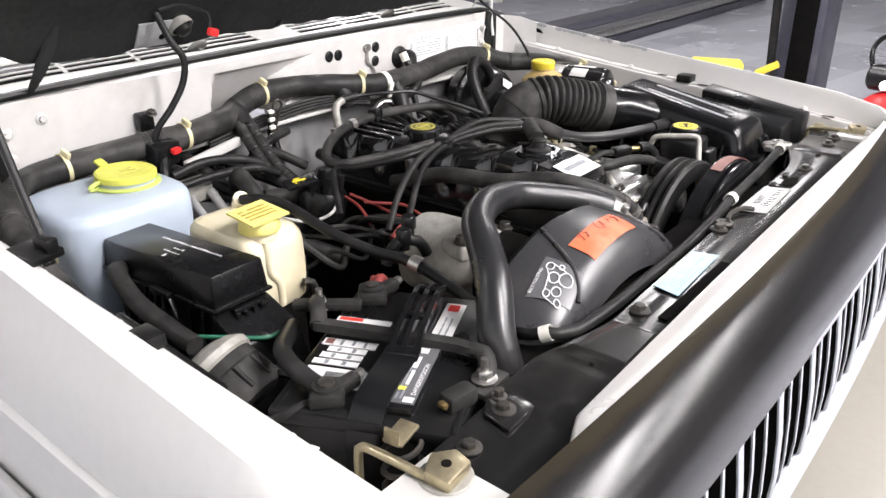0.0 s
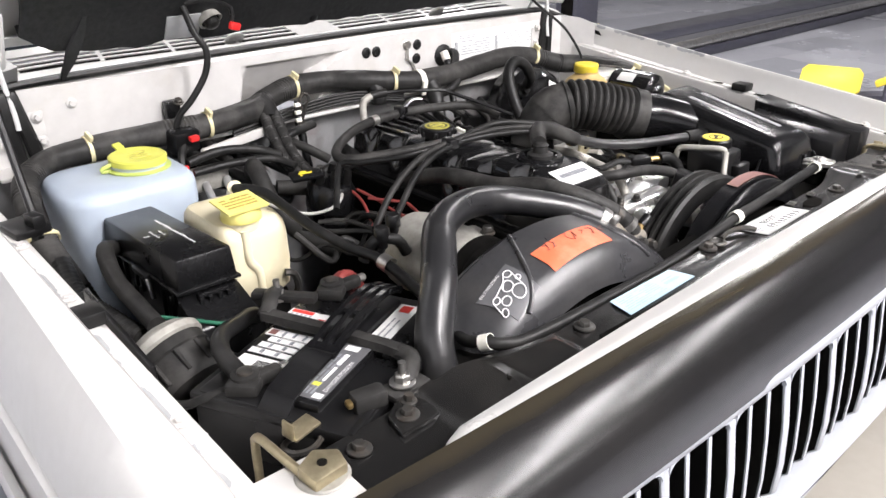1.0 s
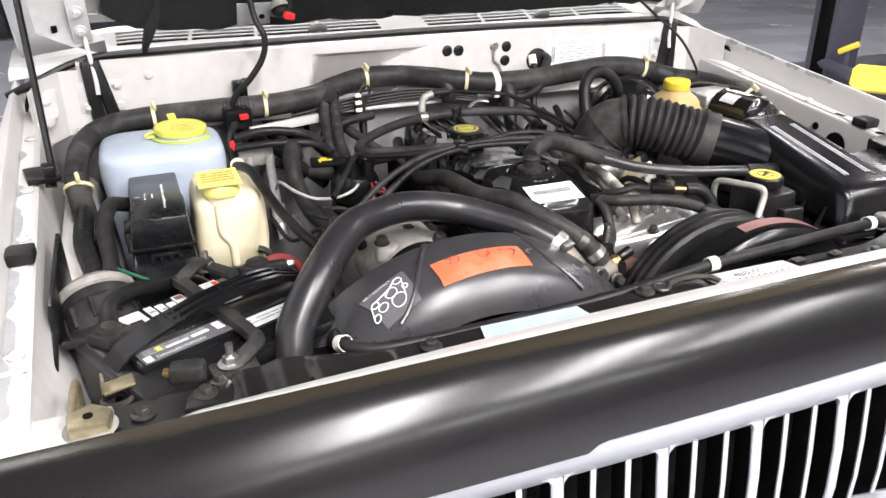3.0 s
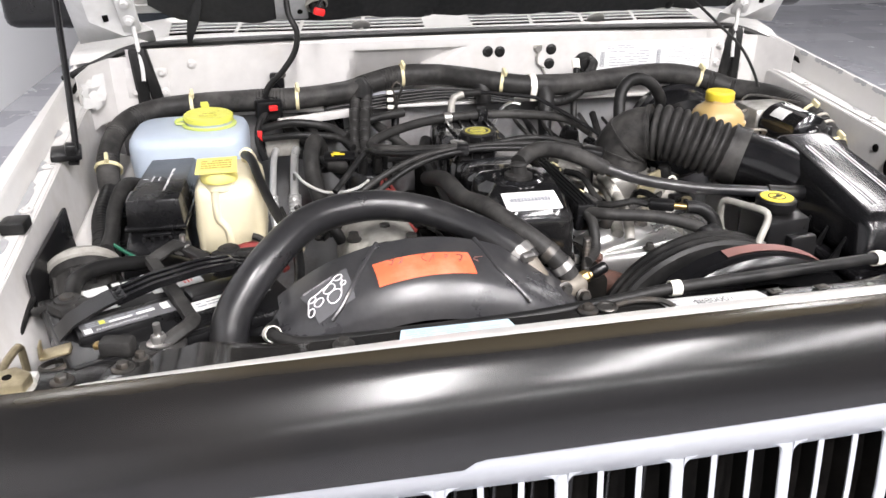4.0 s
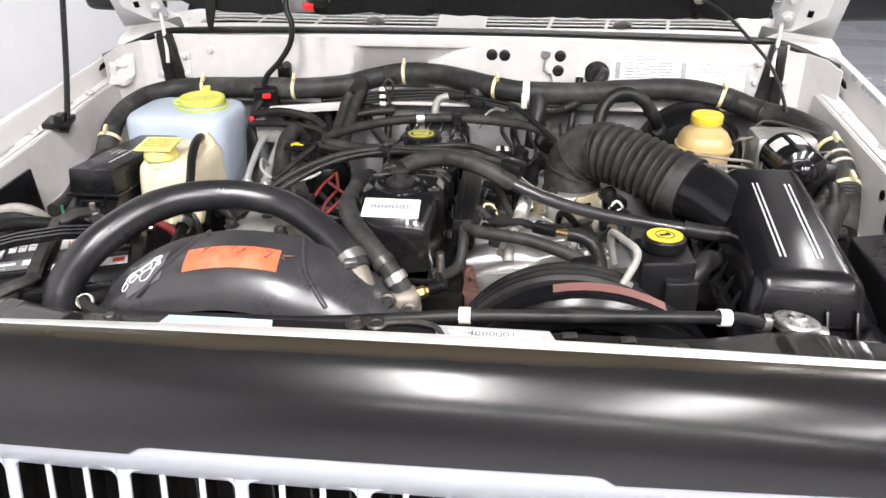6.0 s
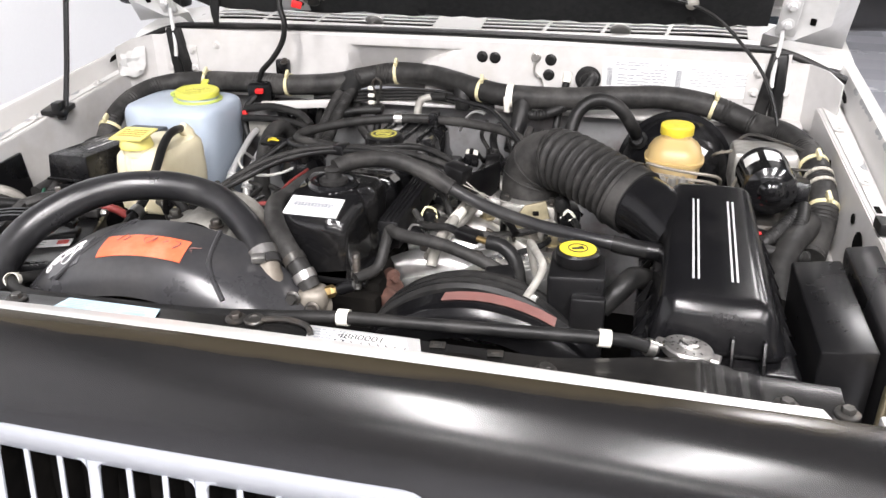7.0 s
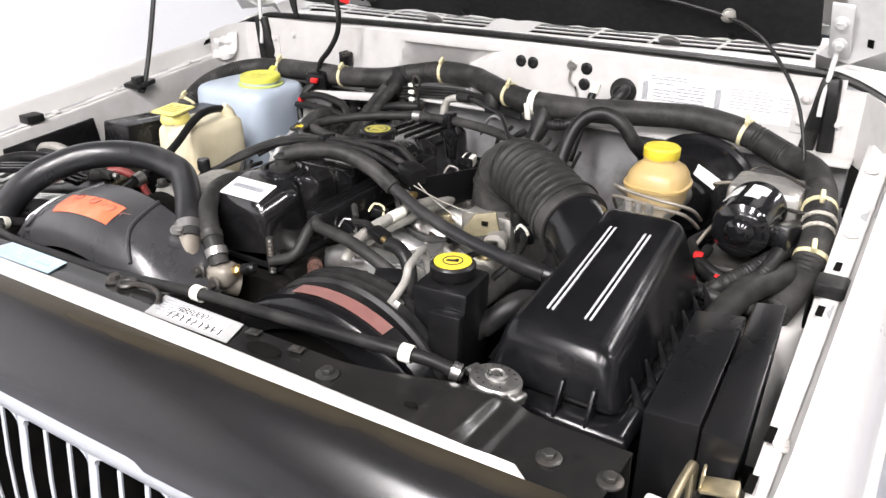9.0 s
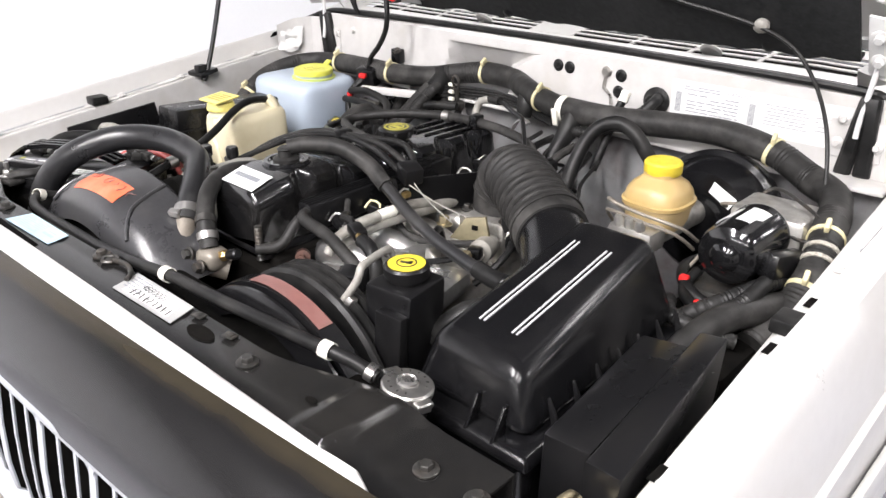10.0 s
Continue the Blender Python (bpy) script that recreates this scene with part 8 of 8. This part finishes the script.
part("latch_bar", box(B(), (-0.588, 0.396, 0.974), (0.044, 0.010, 0.005), 0.0015), BLACK, lt)
for dx in (-0.020, -0.007, 0.007, 0.020):
    part("latch_prong", box(B(), (-0.588 + dx, 0.393, 0.983), (0.006, 0.012, 0.020), 0.0015), BLACK, lt)
sl = part("side_latch", box(B(), (-0.640, 0.515, 0.998), (0.012, 0.046, 0.008), 0.002), BLACK, fbx)
for dy, tilt in ((-0.026, -28), (0.026, 28)):
    part("latch_arm", box(B(), (-0.641, 0.515 + dy, 0.983), (0.008, 0.006, 0.036), 0.0015, (tilt, 0, 0)), BLACK, sl)
for dy in (-0.010, 0.010):
    part("latch_prong", box(B(), (-0.642, 0.515 + dy, 0.984), (0.010, 0.009, 0.022), 0.002), BLACK, sl)
for y in (0.43, 0.46, 0.57, 0.60, 0.63):
    part("base_rib", box(B(), (-0.6335, y, 0.94), (0.006, 0.004, 0.10), 0.001), BLACK, fbx)
fq = [(-0.630, 0.406, 1.049), (-0.549, 0.406, 1.049), (-0.553, 0.677, 1.031), (-0.632, 0.673, 1.031)]
rnd = random.Random(4)
fp = [(0.62, 0.18 + 0.022 * k, 0.62 + rnd.uniform(0.03, 0.055), 0.189 + 0.022 * k) for k in range(24)]
fp += [(0.42, 0.42 + 0.024 * k, 0.42 + rnd.uniform(0.02, 0.04), 0.430 + 0.024 * k) for k in range(4)] + [(0.28, 0.40 + 0.024 * k, 0.28 + rnd.uniform(0.02, 0.04), 0.409 + 0.024 * k) for k in range(6)] + [(0.1, 0.46, 0.2, 0.466)]
part("lid_print", bars(fq, fp, 0.0006, 0.0004), INKWHITE, lidf, "small white print")

# battery
bt = thing("battery", (-0.53, 0.162, 0.79), "black car battery with worn labels and a hold-down strap", "battery")
BM = Matrix.Translation((-0.53, 0.162, 0)) @ Matrix.Rotation(radians(25), 4, "Z")


def bpart(name, bm, mt, parent, label=""):
    bm.transform(BM)
    return part(name, bm, mt, parent, label)


def bq(u0, v0, u1, v1, z):
    return [tuple(BM @ V(u, v, z)) for u, v in ((u0, v0), (u1, v0), (u1, v1), (u0, v1))]


bpart("case", box(B(), (-0.008, 0.006, 0.887), (0.285, 0.206, 0.19), 0.006), BLACK, bt)
btop = bpart("lid", box(B(), (-0.008, 0.006, 0.983), (0.291, 0.212, 0.018), 0.005), BLACK, bt)
bpart("lid_lip", box(B(), (-0.055, -0.093, 0.990), (0.19, 0.008, 0.008), 0.002), BLACK, btop)
bpart("vent_cover", box(B(), (-0.070, -0.020, 0.995), (0.125, 0.050, 0.014), 0.005), BLACK, btop)
bpart("vent_cover", box(B(), (0.066, 0.000, 0.995), (0.105, 0.036, 0.012), 0.005), BLACK, btop)
bpart("side_ledge", box(B(), (-0.125, 0.058, 0.985), (0.05, 0.09, 0.02), 0.006), BLACK, btop)
for u, v, m_ in ((-0.123, 0.054, DARKSTEEL), (0.106, 0.082, DARKSTEEL)):
    cb_ = B()
    box(cb_, (u, v, 1.000), (0.044, 0.038, 0.018), 0.006, (0, 0, 20))
    box(cb_, (u + 0.020, v - 0.016, 1.003), (0.030, 0.016, 0.016), 0.004, (0, 0, -25))
    lathe(cb_, (u, v, 1.004), (0, 0, 1), [(0.017, 0), (0.016, 0.008), (0.011, 0.009)], 18)
    t = bpart("terminal_clamp", cb_, DUSTY, bt, "corroded battery clamp")
    bpart("post", lathe(B(), (u, v, 1.006), (0, 0, 1), [(0.010, 0), (0.009, 0.010), (0.006, 0.011)], 18), DARKSTEEL, t)
    bpart("clamp_bolt", hexbolt(B(), (u + 0.034, v - 0.020, 1.003), (1, -0.4, 0), 0.006, 0.010, 0), STEEL, t)
bar = B()
loft(bar, [[V(u - 0.0085, v, z), V(u - 0.0075, v, z + 0.011), V(u + 0.0075, v, z + 0.011), V(u + 0.0085, v, z)] for u, v, z in ((0.003, 0.120, 1.001), (0.000, 0.060, 1.002), (-0.003, 0.0, 1.003), (-0.006, -0.060, 1.002), (-0.007, -0.084, 0.999))])
hb_ = bpart("hold_down_bar", bar, DUSTY, bt, "dusty black hold-down bar")
for pts in (((0.000, 0.116, 1.006), (0.018, 0.122, 1.010), (0.040, 0.134, 1.012), (0.064, 0.142, 1.006)), ((-0.005, -0.078, 1.004), (-0.012, -0.094, 1.006), (-0.032, -0.104, 1.004), (-0.060, -0.108, 0.994))):
    bpart("end_arm", tube(B(), pts, 0.0105, 10, 0.008, flat=0.8), DUSTY, hb_)
bpart("end_bracket", box(B(), (-0.052, -0.106, 0.992), (0.055, 0.032, 0.010), 0.004, (0, 0, -20)), DUSTY, hb_)
bpart("end_bracket", box(B(), (0.060, 0.128, 1.002), (0.020, 0.090, 0.012), 0.004, (0, 0, 14)), DUSTY, hb_)
for u, v in ((-0.055, -0.105), (0.057, 0.137)):
    n_ = bpart("nut", hexbolt(B(), (u, v, 0.999), (0, 0, 1), 0.0095, 0.010, 0.015), STEEL, hb_)
    bpart("stud", cyl(B(), (u, v, 0.995), (u, v, 1.026), 0.0045, 10), STEEL, hb_)
bpart("strap_front", loft(B(), [[V(u, v - 0.019, z0), V(u, v - 0.019, z0 + 0.004), V(u, v + 0.019, z0 + 0.004), V(u, v + 0.019, z0)] for u, v, z0 in ((-0.158, 0.004, 0.93), (-0.157, 0.003, 0.965), (-0.150, 0.002, 0.988), (-0.132, 0.000, 1.004), (-0.110, -0.006, 1.016), (-0.090, -0.013, 1.026), (-0.068, -0.018, 1.033))]), SATIN, bt, "flat glossy black strap")
ld2 = B()
for dv in (-0.014, 0.0, 0.014):
    loft(ld2, [[V(u, v + dv - 0.0032, z0), V(u, v + dv - 0.0032, z0 + 0.009), V(u, v + dv + 0.0032, z0 + 0.009), V(u, v + dv + 0.0032, z0)] for u, v, z0 in ((-0.080, -0.018, 1.026), (-0.03, -0.014, 1.033), (0.03, -0.010, 1.034), (0.075, -0.006, 1.028), (0.118, -0.002, 1.010))])
for u, v, z0 in ((-0.076, -0.018, 1.031), (0.0, -0.012, 1.037), (0.078, -0.006, 1.031), (0.115, -0.002, 1.014)):
    box(ld2, (u, v, z0), (0.009, 0.036, 0.008), 0.002)
bpart("strap_handle", ld2, SATIN, bt, "ribbed black strap handle")
bpart("cable_end", box(B(), (-0.098, -0.086, 1.001), (0.040, 0.024, 0.022), 0.006, (0, 0, -35)), DUSTY, bt, "dusty cable end with bare copper")
bpart("copper_strand", box(B(), (-0.118, -0.074, 1.003), (0.008, 0.012, 0.008), 0.003, (0, 0, -35)), BRASS, bt, "bare copper strands")
q = bq(-0.101, 0.028, -0.066, 0.100, 0.9925)
lab = sticker("barcode_label", q, PAPER, "cream label with a barcode", bt)
part("barcode", bars(q, [(0.30, 0.22 + 0.022 * k, 0.78, 0.231 + 0.022 * k) for k in range(20)]), INK, lab)
for k, u0 in enumerate((-0.060, -0.046, -0.032)):
    q = bq(u0, 0.044, u0 + 0.0105, 0.100 - 0.004 * k, 0.9925)
    lab = sticker("spec_label", q, PAPER, "small white specification box with worn print", bt)
    part("small_print", bars(q, lines(0.15, 0.85, 0.12, 0.88, 2, 61 + k, 0.25)), INKGREY, lab)
q = bq(-0.019, 0.036, -0.004, 0.104, 0.9925)
lab = sticker("maker_label", q, PAPER, "faded cream label with worn red print", bt)
part("red_bar", bars(q, [(0.15, 0.80, 0.85, 0.95)]), PINK, lab)
part("small_print", bars(q, lines(0.1, 0.9, 0.1, 0.75, 3, 65, 0.25)), INKGREY, lab)
q = bq(0.014, 0.036, 0.050, 0.108, 0.9925)
lab = sticker("maker_label", q, PAPER, "cream and red label", bt)
part("red_bar", bars(q, [(0.76, 0.52, 0.95, 0.95)]), INKRED, lab)
part("small_print", bars(q, lines(0.1, 0.70, 0.48, 0.95, 5, 21, 0.3)), INKGREY, lab)
part("red_mark", bars(q, [(0.30, 0.10, 0.36, 0.36), (0.44, 0.08, 0.50, 0.38), (0.58, 0.12, 0.63, 0.34)]), INKRED, lab)
q = bq(0.010, -0.046, 0.114, -0.020, 0.9930)
lab = sticker("maker_label", q, PAPER, "white label with red print", bt)
part("red_bar", bars(q, [(0.80, 0.25, 0.96, 0.8)]), INKRED, lab)
part("small_print", bars(q, lines(0.05, 0.65, 0.2, 0.8, 2, 22, 0.3)), INKGREY, lab)
q = bq(-0.126, -0.044, -0.014, -0.012, 1.0025)
lab = sticker("warning_label", q, GREYPAPER, "dark warning label with white lettering and icons", bt)
part("lettering", text_mesh("DANGER/POISON", q, 0.14, 0.08, 0.0078), INKWHITE, lab)
part("small_print", bars(q, lines(0.06, 0.80, 0.45, 0.92, 3, 23, 0.5)), INKGREY, lab)
part("icon", bars(q, [(0.02, 0.06, 0.10, 0.42)]), PAPER, lab)
part("icon", bars(q, [(0.88, 0.35, 0.97, 0.9)]), PAPER, lab)
part("warning_print", bars(q, [(0.30, 0.48, 0.55, 0.60), (0.60, 0.48, 0.80, 0.66)], 0.0018), INKWHITE, lab)
part("icon", bars(q, [(0.2, 0.5, 0.26, 0.8)], 0.002), LIME, lab)
bpart("tray", box(B(), (-0.008, 0.006, 0.787), (0.30, 0.22, 0.02), 0.005), CAVITY, bt)
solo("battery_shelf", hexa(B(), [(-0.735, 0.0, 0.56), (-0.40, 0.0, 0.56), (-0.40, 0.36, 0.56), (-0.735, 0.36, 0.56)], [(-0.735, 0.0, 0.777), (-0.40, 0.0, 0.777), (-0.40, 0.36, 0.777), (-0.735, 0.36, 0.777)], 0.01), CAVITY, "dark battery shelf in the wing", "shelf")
for pts, r, mt in (([(-0.664, 0.175, 1.003), (-0.665, 0.21, 1.012), (-0.645, 0.255, 1.008), (-0.60, 0.30, 0.99), (-0.56, 0.34, 0.97), (-0.53, 0.38, 0.93)], 0.011, RUBBER), ([(-0.455, 0.285, 1.006), (-0.435, 0.300, 1.004), (-0.41, 0.315, 0.985), (-0.39, 0.32, 0.95)], 0.007, REDWIRE), ([(-0.672, 0.165, 0.995), (-0.70, 0.175, 0.99), (-0.722, 0.20, 0.975), (-0.725, 0.26, 0.95)], 0.0055, RUBBER), ([(-0.46, 0.292, 1.003), (-0.435, 0.312, 1.0), (-0.42, 0.335, 0.97)], 0.005, REDWIRE)):
    solo("battery_lead", tube(B(), pts, r, 10), mt, "red battery lead with dusty insulation" if mt is REDWIRE else "black rubber battery lead with clamp end", "lead", "battery leads")
va = thing("vacuum_canister", (-0.685, 0.32, 0.93), "round black canister with a grey lid", "canister")
AX, C0 = (0.16, -0.66, -0.46), V(-0.690, 0.340, 0.976)
dr = part("drum", lathe(B(), C0, AX, [(0.045, 0), (0.049, 0.004), (0.050, 0.030), (0.047, 0.032), (0.048, 0.064), (0.043, 0.072), (0.02, 0.075)], 36), DUSTY, va, "dusty black ribbed body")
dn = V(*AX).normalized()
for k in range(10):
    side = dn.cross(V(0, 0, 1)).normalized()
    rad_ = (side * math.cos(k * math.pi / 5) + dn.cross(side) * math.sin(k * math.pi / 5)) * 0.0485
    part("rib", cyl(B(), C0 + dn * 0.033 + rad_, C0 + dn * 0.064 + rad_, 0.003, 8), DUSTY, dr)
part("lid", lathe(B(), C0, AX, [(0.002, -0.016), (0.026, -0.014), (0.042, -0.007), (0.050, 0.000), (0.0535, 0.004), (0.0535, 0.013), (0.050, 0.016)], 36), ALU_DUSTY, va, "dusty grey lid")
part("nozzle", tube(B(), [(-0.65, 0.31, 0.955), (-0.632, 0.29, 0.958), (-0.62, 0.275, 0.955)], 0.008, 8), BLACK, va)
part("bracket", box(B(), (-0.665, 0.30, 0.92), (0.04, 0.03, 0.04), 0.006), BLACK, va)
for k, (pts, r, mt, lbl) in enumerate((([(-0.64, 0.62, 1.0), (-0.665, 0.58, 1.015), (-0.675, 0.52, 0.995), (-0.67, 0.45, 0.975), (-0.67, 0.40, 0.97)], 0.013, DUSTY, "dusty black tube beside the fuse box"), ([(-0.71, 0.66, 0.985), (-0.715, 0.58, 0.96), (-0.70, 0.50, 0.95), (-0.685, 0.42, 0.945)], 0.016, RUBBER, "black corrugated tube along the wing"),
                                       ([(-0.66, 0.41, 0.975), (-0.63, 0.37, 0.975), (-0.60, 0.345, 0.97), (-0.575, 0.35, 0.965)], 0.003, GREENWIRE, "thin green wire beside the fuse box"), ([(-0.735, 0.44, 0.985), (-0.735, 0.36, 0.985), (-0.735, 0.24, 0.975), (-0.733, 0.14, 0.955), (-0.732, 0.05, 0.93)], 0.0042, RUBBER, "thin black wire along the wing"))):
    solo("wing_cable", tube(B(), pts, r, 10, 0.004, ribs(0.007, 0.05) if k == 1 else None), mt, lbl, "cable", "wing cables")
solo("dark_filler_panel", hexa(B(), [(-0.738, 0.24, 0.88), (-0.730, 0.24, 0.88), (-0.730, 0.47, 0.88), (-0.738, 0.47, 0.88)], [(-0.738, 0.24, 1.012), (-0.731, 0.24, 1.012), (-0.731, 0.45, 1.030), (-0.738, 0.45, 1.030)], 0.002), BLACK, "black panel along the inner wing", "panel")

# bonnet stops and marker lamp spring
for s in S:
    sx = -0.683 if s < 0 else 0.744
    ht = thing("bonnet_stop", (sx, -0.014, 1.0), "yellow zinc bonnet stop plate with a round washer", "bonnet stop", "bonnet stops")
    part("washer", lathe(B(), (sx, -0.022, 0.9955), (0, 0, 1), [(0.025, 0), (0.027, 0.002), (0.025, 0.004), (0.012, 0.005)], 28), ALU_DUSTY, ht)
    part("plate", prism(B(), [(-0.022, -0.016), (0.016, -0.019), (0.024, 0.002), (0.006, 0.020), (-0.020, 0.012)], 0.015, pose(sx, -0.021, 0.9975, 4, 0, 10), 0.003), ZINC, ht)
    part("plate_hole", cyl(B(), (sx, -0.023, 1.0090), (sx, -0.023, 1.0134), 0.005, 14), CAVITY, ht)
    part("rod", tube(B(), [(sx - 0.016, -0.018, 1.002), (sx - 0.018, 0.02, 1.002), (sx - 0.018, 0.060, 0.999), (sx - 0.018, 0.072, 0.994), (sx - 0.018, 0.076, 0.980), (sx - 0.018, 0.076, 0.90)], 0.0048, 10, 0.005), ZINC, ht)
    sx2 = -0.657 if s < 0 else 0.755
    sp = thing("marker_spring", (sx2, 0.058, 0.9), "black coil spring with a zinc clip on top", "spring", "springs")
    pts = [(sx2 + 0.020 * math.cos(t), 0.058 + 0.020 * math.sin(t), 0.915 + 0.0023 * i) for i, t in enumerate(k * math.pi / 5 for k in range(32))]
    part("coil", tube(B(), pts, 0.0035, 6, 0.02), DARKSTEEL, sp)
    part("seat", cyl(B(), (sx2, 0.058, 0.775), (sx2, 0.058, 0.920), 0.012, 12), CAVITY, sp)
    cp = B()
    box(cp, (sx2, 0.058, 0.992), (0.034, 0.024, 0.004), 0.0015, (0, -8, 8))
    box(cp, (sx2 - 0.016, 0.056, 0.998), (0.003, 0.018, 0.018), 0.001, (0, 6, 8))
    box(cp, (sx2 + 0.016, 0.061, 0.990), (0.003, 0.018, 0.012), 0.001, (0, -10, 8))
    part("clip", cp, ZINC, sp, "zinc clip")

# firewall label
q = [(0.335, FY - 0.0025, 1.098), (0.652, FY - 0.0025, 1.098), (0.652, FY - 0.0025, 1.170), (0.335, FY - 0.0025, 1.170)]
sticker("emission_sheet", q, PAPER, "white printed emission sheet stuck to the firewall", None,
        [("small_print", bars(q, lines(0.10, 0.42, 0.20, 0.72, 6, 31, 0.3)), INKGREY), ("barcode", bars(q, [(0.03, 0.2 + 0.03 * k, 0.065, 0.217 + 0.03 * k) for k in range(17)]), INKGREY), ("barcode", bars(q, [(0.47, 0.2 + 0.03 * k, 0.505, 0.217 + 0.03 * k) for k in range(17)]), INKGREY),
         ("diagram", bars(q, lines(0.56, 0.80, 0.25, 0.80, 7, 33, 0.22) + lines(0.83, 0.94, 0.3, 0.7, 4, 34, 0.2)), INKGREY), ("heading", bars(q, lines(0.08, 0.30, 0.76, 0.90, 2, 35, 0.35)), INKGREY), ("lettering", text_mesh("CATALYST", q, 0.34, 0.80, 0.009), INKGREY)])
